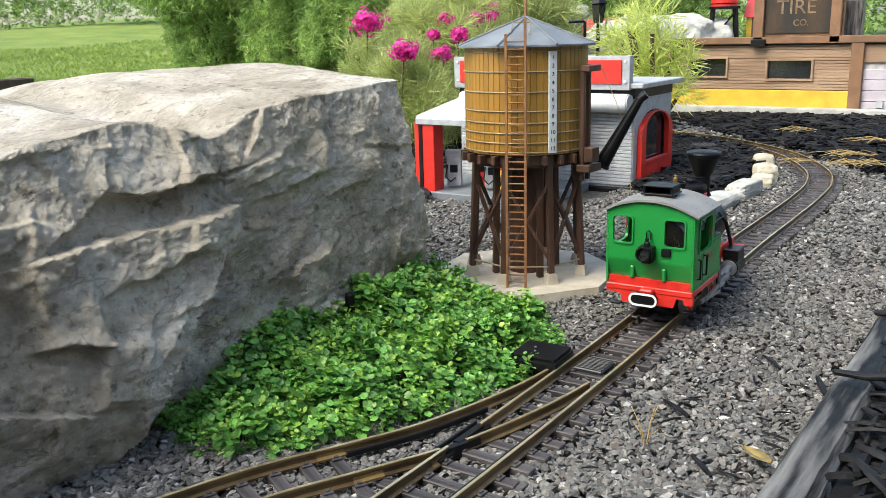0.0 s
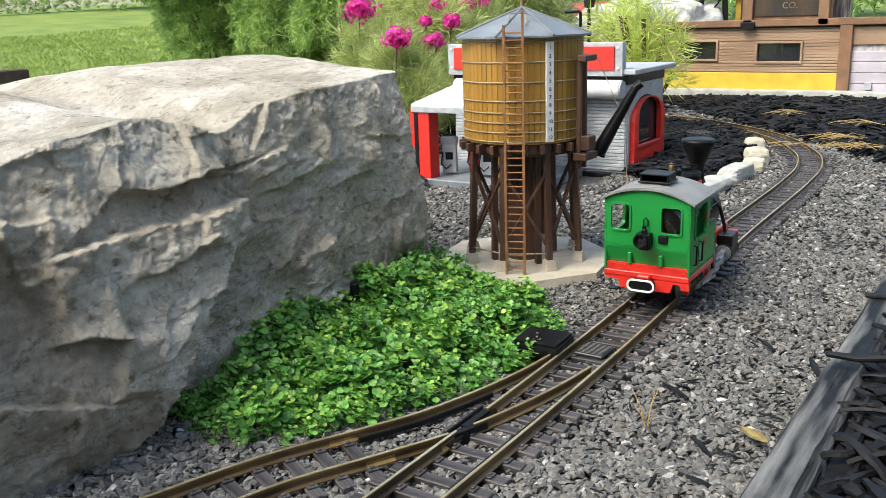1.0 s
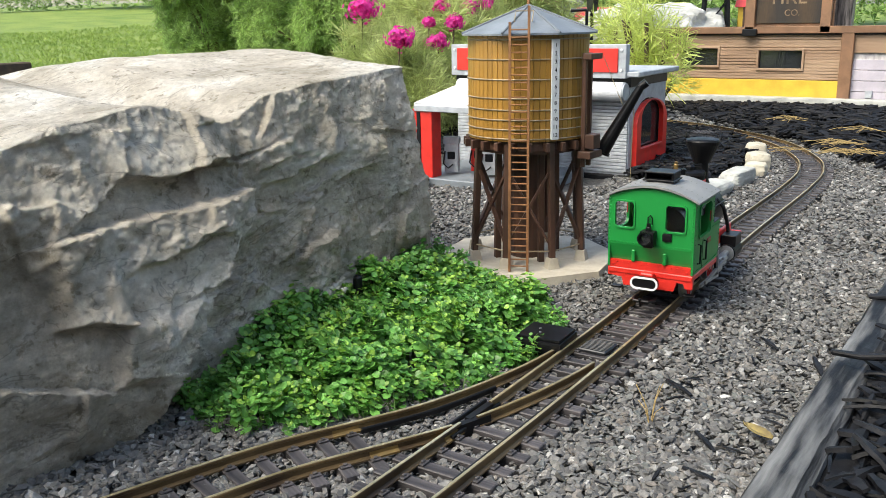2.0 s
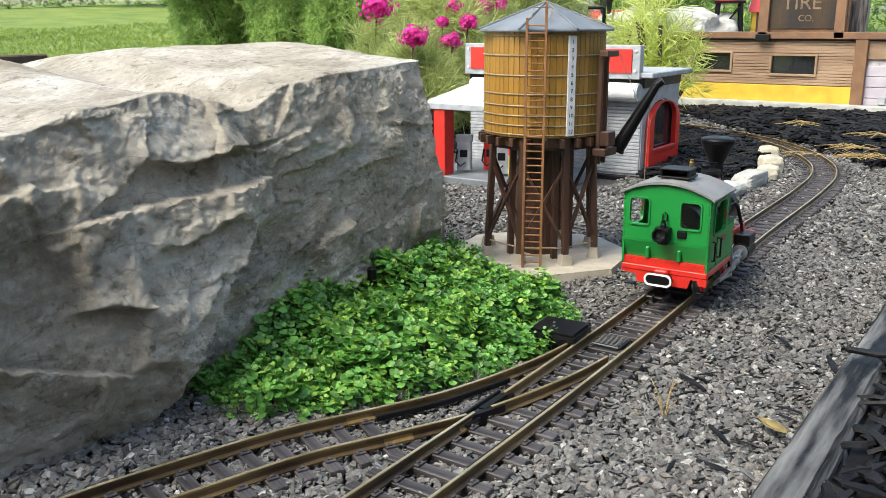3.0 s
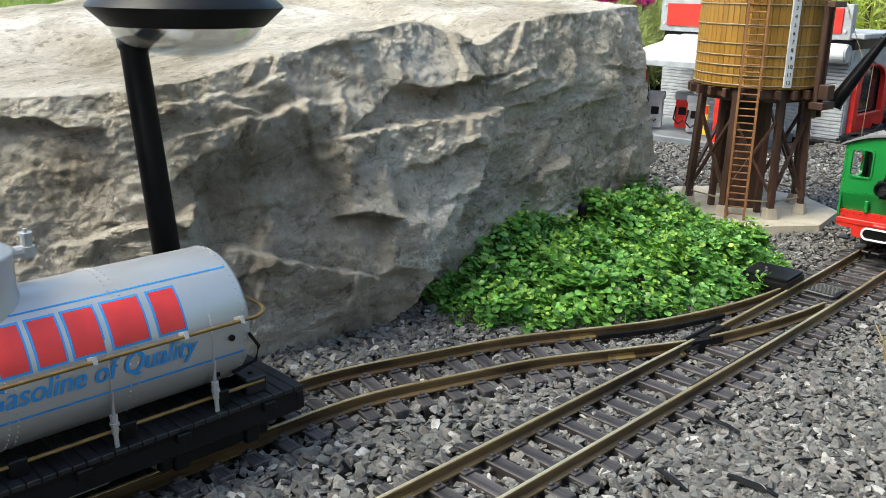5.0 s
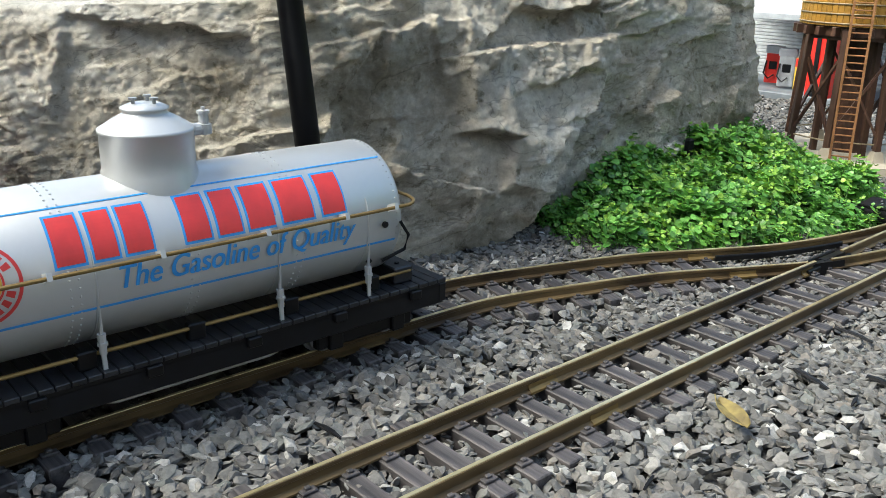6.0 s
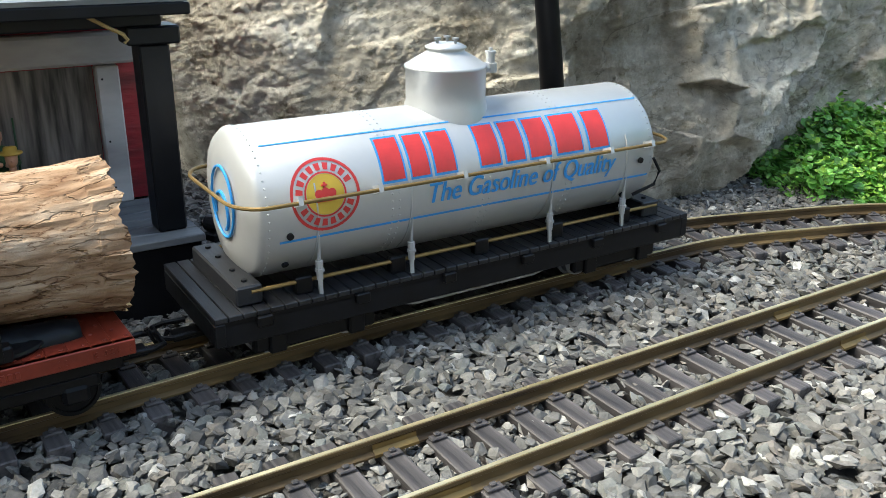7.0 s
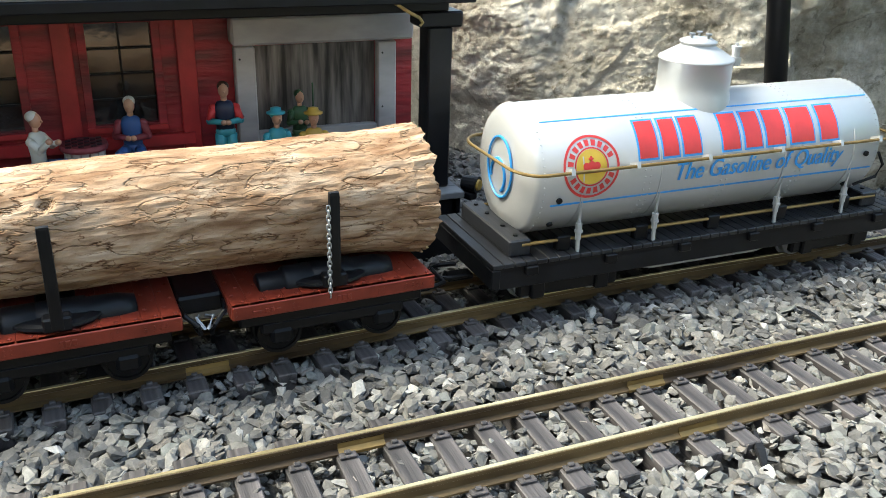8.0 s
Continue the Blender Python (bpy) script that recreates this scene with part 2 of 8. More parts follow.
M_BARNRED = material("red trim boards", (0.42, 0.022, 0.026), 0.5, vary=0.25, scale=30, bump=0.4, bump_scale=160)
M_GREYWOOD = material("weathered grey wood", (0.36, 0.335, 0.335), 0.7, vary=0.3, scale=60, bump=0.6, bump_scale=160, color2=(0.62, 0.59, 0.58), stretch=(1, 0.2, 0.5))
M_DARKPANEL = material("streaked dark panel", (0.022, 0.019, 0.018), 0.42, 0.1, vary=0.5, scale=170, bump=0.6, bump_scale=300, color2=(0.30, 0.265, 0.25), spread=(0.34, 0.68), stretch=(1, 1, 0.10))
M_SHEDGREY = material("light grey paint", (0.36, 0.38, 0.405), 0.6, vary=0.15, bump=0.3)
M_SHEDWHITE = material("white roof paint", (0.58, 0.59, 0.60), 0.6, vary=0.1, bump=0.3)
M_TIREWOOD = material("tan brown siding", (0.27, 0.165, 0.10), 0.75, vary=0.3, scale=14, bump=0.8, bump_scale=60, depth=0.003, color2=(0.44, 0.30, 0.195), stretch=(0.15, 1, 1))
M_TIRETRIM = material("brown trim boards", (0.22, 0.115, 0.06), 0.6, vary=0.2, scale=20, bump=0.3)
M_MULCH = material("black mulch", (0.005, 0.005, 0.006), 0.58, vary=0.4, scale=60, bump=0.6, bump_scale=200, color2=(0.016, 0.016, 0.018), island=True, random_tint=0.5, spec=0.18)
M_TIMBER = material("weathered landscape timber", (0.010, 0.011, 0.013), 0.65, spec=0.25, vary=0.45, scale=60, bump=1.0, bump_scale=170, depth=0.003, color2=(0.26, 0.26, 0.255), spread=(0.46, 0.70), stretch=(1, 0.09, 1))
M_LEAF = material("ground cover leaf", (0.095, 0.27, 0.050), 0.40, vary=0.25, scale=40, bump=0.2, color2=(0.23, 0.50, 0.11), island=True, random_tint=0.45, translucent=0.35)
M_CONIFER = material("conifer needles", (0.18, 0.31, 0.075), 0.55, vary=0.3, scale=6, bump=0, color2=(0.44, 0.62, 0.19), island=True, random_tint=0.5, translucent=0.45)
M_PINE = material("pine needles", (0.42, 0.50, 0.17), 0.6, vary=0.3, scale=6, bump=0, color2=(0.66, 0.72, 0.30), island=True, random_tint=0.4, translucent=0.45)
M_GOLD = material("golden needles", (0.50, 0.58, 0.13), 0.6, vary=0.2, scale=6, bump=0, color2=(0.74, 0.82, 0.26), island=True, random_tint=0.3, translucent=0.5)
M_PINK = material("pink petals", (0.72, 0.02, 0.30), 0.6, vary=0.2, scale=20, bump=0, color2=(0.90, 0.07, 0.48), island=True, random_tint=0.3, translucent=0.4)
M_DRY = material("dry straw", (0.38, 0.27, 0.11), 0.8, vary=0.2)
M_FALLEN = material("withered leaf", (0.14, 0.10, 0.035), 0.7, vary=0.4, scale=120, bump=0.4, color2=(0.30, 0.23, 0.07))
M_TWIG = material("twig bark", (0.10, 0.065, 0.04), 0.85, vary=0.3)
M_GLASS = glass_material("clear pane")
M_LENS = lens_material()
M_WINDOW = material("dark window glass", (0.02, 0.022, 0.024), 0.05, vary=0.1, bump=0.25, bump_scale=30, depth=0.002, spec=0.9)


# ---- mesh helpers ----
def part(name, bm, mat, parent=None, label="", smooth=False):
    me = bpy.data.meshes.new(name)
    bm.normal_update()
    bm.to_mesh(me)
    bm.free()
    me.materials.append(mat)
    if smooth:
        me.polygons.foreach_set("use_smooth", [True] * len(me.polygons))
    ob = new(name, me)
    if parent is not None:
        ob.parent = parent
    if label:
        ob["label"] = label
    return ob


def thing(name, label, category, loc=(0, 0, 0), rz=0.0, group="", kind="", rx=0.0, ry=0.0):
    ob = new(name)
    ob.empty_display_size = 0.02
    ob.matrix_basis = pose(*loc, rx, ry, rz)
    return tagged(ob, label, category, group, kind)


def add(bm, other, m=None):
    if m is not None:
        bmesh.ops.transform(other, matrix=m, verts=other.verts)
    me = bpy.data.meshes.new("tmp")
    other.to_mesh(me)
    other.free()
    bm.from_mesh(me)
    bpy.data.meshes.remove(me)
    return bm


def box(c, s, bevel=0.0, m=None, bm=None, seg=1):
    """A box with centre c and size s, its edges rounded by bevel."""
    b = bmesh.new()
    bmesh.ops.create_cube(b, size=1.0)
    for v in b.verts:
        v.co = Vector((c[0] + v.co.x * s[0], c[1] + v.co.y * s[1], c[2] + v.co.z * s[2]))
    if bevel > 0:
        bmesh.ops.bevel(b, geom=b.edges[:], offset=bevel, segments=seg, affect="EDGES", profile=0.7)
    if m is not None:
        bmesh.ops.transform(b, matrix=m, verts=b.verts)
    return add(bm, b) if bm is not None else b


def rod(p0, p1, r0, r1=None, seg=12, bm=None, caps=True):
    """A round bar from p0 to p1."""
    p0, p1 = Vector(p0), Vector(p1)
    r1 = r0 if r1 is None else r1
    d = p1 - p0
    b = bmesh.new()
    bmesh.ops.create_cone(b, cap_ends=caps, cap_tris=False, segments=seg, radius1=r0, radius2=r1, depth=d.length)
    m = Matrix.Translation((p0 + p1) / 2) @ d.to_track_quat("Z", "Y").to_matrix().to_4x4()
    bmesh.ops.transform(b, matrix=m, verts=b.verts)
    return add(bm, b) if bm is not None else b


def beam(p0, p1, w, h, bm=None, bevel=0.0):
    """A square bar from p0 to p1, w wide and h high."""
    p0, p1 = Vector(p0), Vector(p1)
    d = p1 - p0
    x = Vector((0, 0, 1)).cross(d)
    x = Vector((1, 0, 0)) if x.length < 1e-6 else x.normalized()
    z = d.normalized()
    y = z.cross(x)
    m = Matrix((x, y, z)).transposed().to_4x4()
    return box((0, 0, 0), (w, h, d.length), bevel, Matrix.Translation((p0 + p1) / 2) @ m, bm)


def lathe(profile, seg=32, m=None, bm=None):
    """A turned solid about z from (radius, height) pairs."""
    b = bmesh.new()
    rings = []
    for r, z in profile:
        if r < 1e-6:
            rings.append([b.verts.new((0, 0, z))])
        else:
            rings.append([b.verts.new((r * math.cos(2 * math.pi * k / seg), r * math.sin(2 * math.pi * k / seg), z)) for k in range(seg)])
    for a, c in zip(rings, rings[1:]):
        for k in range(seg):
            q = [a[k % len(a)], a[(k + 1) % len(a)], c[(k + 1) % len(c)], c[k % len(c)]]
            u = list(dict.fromkeys(q))
            if len(u) > 2:
                b.faces.new(u)
    bmesh.ops.recalc_face_normals(b, faces=b.faces)
    if m is not None:
        bmesh.ops.transform(b, matrix=m, verts=b.verts)
    return add(bm, b) if bm is not None else b


def sweep(points, profile, bm=None, closed=True):
    """A flat profile of (across, up) pairs drawn along a line of points on the ground."""
    b = bmesh.new()
    pts = [Vector(p) for p in points]
    rings = []
    for i, p in enumerate(pts):
        d = (pts[min(i + 1, len(pts) - 1)] - pts[max(i - 1, 0)]).normalized()
        side = Vector((d.y, -d.x, 0)).normalized()
        rings.append([b.verts.new(p + side * a + Vector((0, 0, 1)) * h) for a, h in profile])
    n = len(profile)
    for r0, r1 in zip(rings, rings[1:]):
        for k in range(n if closed else n - 1):
            b.faces.new((r0[k], r0[(k + 1) % n], r1[(k + 1) % n], r1[k]))
    if closed:
        b.faces.new(rings[0])
        b.faces.new(rings[-1][::-1])
    bmesh.ops.recalc_face_normals(b, faces=b.faces)
    return add(bm, b) if bm is not None else b


def tube(points, r, seg=8, bm=None):
    """A round bar that follows a line of points."""
    b = bmesh.new()
    pts = [Vector(p) for p in points]
    rings, ref = [], Vector((0.31, 0.2, 0.93))
    for i, p in enumerate(pts):
        d = (pts[min(i + 1, len(pts) - 1)] - pts[max(i - 1, 0)]).normalized()
        x = d.cross(ref).normalized()
        y = d.cross(x)
        rings.append([b.verts.new(p + r * (math.cos(2 * math.pi * k / seg) * x + math.sin(2 * math.pi * k / seg) * y)) for k in range(seg)])
    for r0, r1 in zip(rings, rings[1:]):
        for k in range(seg):
            b.faces.new((r0[k], r0[(k + 1) % seg], r1[(k + 1) % seg], r1[k]))
    b.faces.new(rings[0])
    b.faces.new(rings[-1][::-1])
    bmesh.ops.recalc_face_normals(b, faces=b.faces)
    return add(bm, b) if bm is not None else b


def smooth_line(points, step):
    """A Catmull-Rom line through points, cut into even steps."""
    p = [Vector(q) for q in points]
    p = [2 * p[0] - p[1]] + p + [2 * p[-1] - p[-2]]
    fine = []
    for i in range(1, len(p) - 2):
        for k in range(40):
            t = k / 40
            a, b, c, d = p[i - 1], p[i], p[i + 1], p[i + 2]
            fine.append(0.5 * (2 * b + (c - a) * t + (2 * a - 5 * b + 4 * c - d) * t * t + (3 * b - a - 3 * c + d) * t ** 3))
    fine.append(p[-2])
    out, left = [fine[0]], step
    for a, b in zip(fine, fine[1:]):
        length = (b - a).length
        while length >= left > 0:
            a = a.lerp(b, left / length)
            out.append(a.copy())
            length -= left
            left = step
        left -= length
    return out


def offset_line(points, d):
    """The line shifted by d to its right."""
    out = []
    for i, p in enumerate(points):
        t = (points[min(i + 1, len(points) - 1)] - points[max(i - 1, 0)]).normalized()
        out.append(p + Vector((t.y, -t.x, 0)) * d)
    return out


def mesh_object(name, verts, faces, mat, smooth=False):
    me = bpy.data.meshes.new(name)
    me.from_pydata(verts, [], faces)
    me.materials.append(mat)
    if smooth:
        me.polygons.foreach_set("use_smooth", [True] * len(me.polygons))
    me.update()
    return new(name, me)


def scatter_mesh(name, templates, places, mat, smooth=False):
    """One mesh of many small pieces: templates are (verts array, faces), places are (template index, 3x3 matrix, position)."""
    vs, loops, counts, base = [], [], [], 0
    for k, m, p in places:
        v, f = templates[k]
        vs.append(v @ np.asarray(m).T + np.asarray(p))
        for face in f:
            loops.extend(i + base for i in face)
            counts.append(len(face))
        base += len(v)
    co = np.concatenate(vs)
    me = bpy.data.meshes.new(name)
    me.vertices.add(len(co))
    me.vertices.foreach_set("co", co.ravel())
    me.loops.add(len(loops))
    me.loops.foreach_set("vertex_index", loops)
    me.polygons.add(len(counts))
    starts = np.concatenate([[0], np.cumsum(counts)[:-1]])
    me.polygons.foreach_set("loop_start", starts.astype(int))
    me.polygons.foreach_set("use_smooth", [smooth] * len(counts))
    me.materials.append(mat)
    me.update(calc_edges=True)
    me.validate()
    return new(name, me)


def turn3(rx, ry, rz, s=(1, 1, 1)):
    return np.array(Euler((rx, ry, rz)).to_matrix()) * np.asarray(s)[None, :]


def stone_templates(n, rng, points=11, flat=0.75):
    """Angular broken stones: hulls of a few points."""
    out = []
    for _ in range(n):
        b = bmesh.new()
        for _ in range(points):
            v = rng.normal(size=3)
            v = v / np.linalg.norm(v) * rng.uniform(0.86, 1.0)
            b.verts.new((v[0] * rng.uniform(0.85, 1.2), v[1], v[2] * flat))
        r = bmesh.ops.convex_hull(b, input=b.verts)
        bmesh.ops.delete(b, geom=list({g for g in r["geom_interior"] + r["geom_unused"] if isinstance(g, bmesh.types.BMVert)}), context="VERTS")
        bmesh.ops.dissolve_limit(b, angle_limit=0.25, verts=b.verts, edges=b.edges)
        b.verts.index_update()
        out.append((np.array([v.co[:] for v in b.verts]), [[v.index for v in f.verts] for f in b.faces]))
        b.free()
    return out


# ---- the lie of the land ----
def ground_height(x, y):
    """Gravel bed level round the tracks, lawn rising behind."""
    z = -0.0105 + 0.0015 * noise.noise((x * 9, y * 9, 0.3))
    back = max(0.0, -x - 1.3)
    far = max(0.0, y - 4.3)
    z += 0.055 * back * min(1.0, back) + 0.05 * far
    return z


# ---- ground ----
def ground_material():
    """Gravel bed by the tracks, its colour darkened as shade between stones, mown grass further off."""
    m = bpy.data.materials.new("ground")
    m.use_nodes = True
    nt = m.node_tree
    bs = nt.nodes["Principled BSDF"]
    bs.inputs["Roughness"].default_value = 0.95
    tc = nt.nodes.new("ShaderNodeTexCoord")
    sep = nt.nodes.new("ShaderNodeSeparateXYZ")
    nt.links.new(tc.outputs["Object"], sep.inputs["Vector"])

    def noise_ramp(scale, c1, c2, lo, hi):
        n = nt.nodes.new("ShaderNodeTexNoise")
        n.inputs["Scale"].default_value, n.inputs["Detail"].default_value = scale, 8
        nt.links.new(tc.outputs["Object"], n.inputs["Vector"])
        r = nt.nodes.new("ShaderNodeValToRGB")
        r.color_ramp.elements[0].position, r.color_ramp.elements[1].position = lo, hi
        r.color_ramp.elements[0].color, r.color_ramp.elements[1].color = (*c1, 1), (*c2, 1)
        nt.links.new(n.outputs["Fac"], r.inputs["Fac"])
        return n, r.outputs["Color"]

    n1, gravel = noise_ramp(150, (0.035, 0.033, 0.031), (0.10, 0.095, 0.088), 0.35, 0.65)
    n2, grass = noise_ramp(3.5, (0.10, 0.17, 0.022), (0.20, 0.255, 0.045), 0.3, 0.7)
    n3, blades = noise_ramp(120, (0.6, 0.6, 0.6), (1.0, 1.0, 1.0), 0.3, 0.7)
    mul = nt.nodes.new("ShaderNodeMix")
    mul.data_type, mul.blend_type = "RGBA", "MULTIPLY"
    mul.inputs["Factor"].default_value = 0.7
    nt.links.new(grass, mul.inputs[6])
    nt.links.new(blades, mul.inputs[7])

    def over(sock, edge, soft):
        r = nt.nodes.new("ShaderNodeMapRange")
        r.inputs["From Min"].default_value, r.inputs["From Max"].default_value = edge, edge + soft
        nt.links.new(sock, r.inputs["Value"])
        return r.outputs["Result"]

    left = over(sep.outputs["X"], -1.45, -0.06)
    right = over(sep.outputs["X"], 1.60, 0.06)
    south = over(sep.outputs["Y"], -1.3, -0.06)
    far = over(sep.outputs["Y"], 4.6, 0.06)
    mx = nt.nodes.new("ShaderNodeMath")
    mx.operation = "MAXIMUM"
    nt.links.new(left, mx.inputs[0])
    nt.links.new(far, mx.inputs[1])
    for side in (right, south):
        more = nt.nodes.new("ShaderNodeMath")
        more.operation = "MAXIMUM"
        nt.links.new(mx.outputs[0], more.inputs[0])
        nt.links.new(side, more.inputs[1])
        mx = more
    mix = nt.nodes.new("ShaderNodeMix")
    mix.data_type = "RGBA"
    nt.links.new(mx.outputs[0], mix.inputs["Factor"])
    nt.links.new(gravel, mix.inputs[6])
    nt.links.new(mul.outputs[2], mix.inputs[7])
    nt.links.new(mix.outputs[2], bs.inputs["Base Color"])
    bp = nt.nodes.new("ShaderNodeBump")
    bp.inputs["Strength"].default_value, bp.inputs["Distance"].default_value = 0.8, 0.004
    nt.links.new(n1.outputs["Fac"], bp.inputs["Height"])
    nt.links.new(bp.outputs["Normal"], bs.inputs["Normal"])
    return m


def axis_steps(near0, near1, step, reach):
    """Even steps over the near stretch, then ever wider ones out to the horizon."""
    mid = list(np.arange(near0, near1 + 1e-6, step))
    out, d, p = [], step, near1
    while p < reach:
        d *= 1.5
        p += d
        out.append(p)
    low, d, p = [], step, near0
    while p > -reach:
        d *= 1.5
        p -= d
        low.append(p)
    return low[::-1] + mid + out


gx, gy = axis_steps(-3.0, 1.0, 0.08, 400), axis_steps(-1.5, 5.5, 0.08, 400)
gv = [(x, y, ground_height(max(-9, x), min(11, y))) for y in gy for x in gx]
gf = [(j * len(gx) + i, j * len(gx) + i + 1, (j + 1) * len(gx) + i + 1, (j + 1) * len(gx) + i) for j in range(len(gy) - 1) for i in range(len(gx) - 1)]
ground = mesh_object("ground", gv, gf, ground_material(), True)
tagged(ground, "grey gravel bed that gives way to mown green lawn", "ground", kind="structure")


# ---- tracks ----
MAIN = smooth_line([(0.004, -0.95, 0), (0.002, -0.3, 0), (0.002, 0.45, 0), (0.0, 0.70, 0), (-0.005, 0.88, 0), (-0.015, 1.10, 0), (-0.0245, 1.35, 0), (-0.028, 1.55, 0), (-0.033, 1.745, 0),
                    (-0.048, 1.93, 0), (-0.096, 2.11, 0), (-0.218, 2.34, 0), (-0.400, 2.525, 0), (-0.575, 2.635, 0), (-0.85, 2.71, 0), (-1.4, 2.74, 0)], 0.012)
SIDE = smooth_line([(-0.112, -0.95, 0), (-0.131, -0.60, 0), (-0.1405, -0.395, 0), (-0.1437, -0.31, 0), (-0.1478, -0.208, 0), (-0.1520, -0.13, 0), (-0.157, 0.0, 0), (-0.157, 0.15, 0), (-0.156, 0.25, 0),
                    (-0.151, 0.30, 0), (-0.134, 0.36, 0), (-0.107, 0.442, 0), (-0.072, 0.512, 0), (-0.041, 0.580, 0), (-0.016, 0.68, 0), (-0.004, 0.79, 0)], 0.012)
GAUGE = 0.0475
RAIL_PROFILE = [(-0.0040, 0.0032), (0.0040, 0.0032), (0.0040, 0.0043), (0.0010, 0.0055), (0.0008, 0.0088), (0.0017, 0.0096), (0.0016, 0.0114), (0.0009, 0.0118),
                (-0.0009, 0.0118), (-0.0016, 0.0114), (-0.0017, 0.0096), (-0.0008, 0.0088), (-0.0010, 0.0055), (-0.0040, 0.0043)]


def sleeper_mesh(length=0.088, name="sleeper"):
    b = bmesh.new()
    box((0, 0, -0.0040), (length, 0.0112, 0.0144), 0.0007, bm=b)
    for s in (-1, 1):
        for e in (-1, 1):
            x = s * GAUGE / 2 + e * 0.0062
            box((x, 0, 0.0040), (0.0046, 0.0088, 0.0018), 0.0004, bm=b)
            box((x - e * 0.0008, 0, 0.0054), (0.0026, 0.0034, 0.0020), 0.0005, bm=b)
    me = bpy.data.meshes.new(name)
    b.to_mesh(me)
    b.free()
    me.materials.append(M_SLEEPER)
    return me


SLEEPER = sleeper_mesh()
LONG_SLEEPERS = {n: sleeper_mesh(0.088 + 0.02 * n) for n in range(1, 4)}


def along(line, s):
    """The place and heading at s metres along a line cut in 12 mm steps."""
    k = min(max(int(s / 0.012), 0), len(line) - 2)
    f = s / 0.012 - k
    d = line[k + 1] - line[k]
    return line[k].lerp(line[k + 1], f), math.atan2(-d.x, d.y)


def lay_sleepers(track, line, start, stop, pitch=0.0247):
    s = start
    while s < stop:
        p, a = along(line, s)
        ob = new("sleeper", SLEEPER)
        ob.matrix_basis = pose(p.x, p.y, p.z + 0.0005 * math.sin(s * 71), 0, 0, math.degrees(a) + 0.8 * math.sin(s * 131))
        ob.parent = track
        s += pitch


def lay_rail(track, line, side, i0, i1, name="rail"):
    pts = offset_line(line, side * GAUGE / 2)[i0:i1]
    rail = part(name, sweep(pts, RAIL_PROFILE), M_RAIL, track)
    part("running_surface", sweep([p + Vector((0, 0, 0.0116)) for p in pts], [(-0.0013, -0.0003), (0.0013, -0.0003), (0.0011, 0.0004), (-0.0011, 0.0004)]), M_RAILTOP, rail, "worn bright brass rail head")
    return rail


def nearest(line, y):
    return min(range(len(line)), key=lambda k: abs(line[k].y - y))


main_track = thing("railway_track", "narrow brass rails on brown plastic sleepers in gravel", "track", kind="structure")
lay_rail(main_track, MAIN, 1, 0, len(MAIN))
frog_k = nearest(MAIN, 0.568)
lay_rail(main_track, MAIN, -1, 0, frog_k)
lay_rail(main_track, MAIN, -1, nearest(MAIN, 0.608), len(MAIN))
length_main = 0.012 * (len(MAIN) - 1)
lay_sleepers(main_track, MAIN, 0.02, length_main)

side_track = thing("siding_track", "curved brass siding rails joining the main line at a turnout", "track", kind="structure")
lay_rail(side_track, SIDE, -1, 0, len(SIDE) - 3)
lay_rail(side_track, SIDE, 1, 0, nearest(SIDE, 0.572))
lay_rail(side_track, SIDE, 1, nearest(SIDE, 0.592), len(SIDE) - 4)
lay_sleepers(side_track, SIDE, 0.01, 0.012 * nearest(SIDE, 0.510))


# black frog, check rails and point blades of the turnout
def turnout():
    t = thing("turnout_frog", "black plastic crossing and check rails between brass rails", "track part", kind="structure")
    prof = [(-0.0013, 0.003), (0.0013, 0.003), (0.0013, 0.0068), (0.0008, 0.0076), (-0.0008, 0.0076), (-0.0013, 0.0068)]
    right = offset_line(MAIN, GAUGE / 2 - 0.0062)
    part("check_rail", sweep(right[nearest(MAIN, 0.49):nearest(MAIN, 0.66)], prof), M_BLACK, t)
    left = offset_line(SIDE, -GAUGE / 2 + 0.0064)
    part("check_rail", sweep(left[nearest(SIDE, 0.510):nearest(SIDE, 0.66)], prof), M_BLACK, t)
    b = bmesh.new()
    ml, sr = offset_line(MAIN, -GAUGE / 2), offset_line(SIDE, GAUGE / 2)
    p0, p1 = ml[nearest(MAIN, 0.568)], ml[nearest(MAIN, 0.612)]
    sweep([p0, p0.lerp(p1, 0.5), p1], [(-0.004, 0.0), (0.004, 0.0), (0.003, 0.0106), (-0.003, 0.0106)], bm=b)
    q0, q1 = sr[nearest(SIDE, 0.568)], sr[nearest(SIDE, 0.598)]
    sweep([q0, q0.lerp(q1, 0.5), q1], [(-0.004, 0.0), (0.004, 0.0), (0.003, 0.0102), (-0.003, 0.0102)], bm=b)
    part("frog", b, M_BLACK, t)
    for s in (-1, 1):
        wing = [Vector((ml[nearest(MAIN, y)].x + 0.007 * s - 0.004, y, 0)) for y in (0.545, 0.57, 0.595, 0.62)]
        part("wing_rail", sweep(wing, prof), M_BLACK, t)
    return t


turnout()


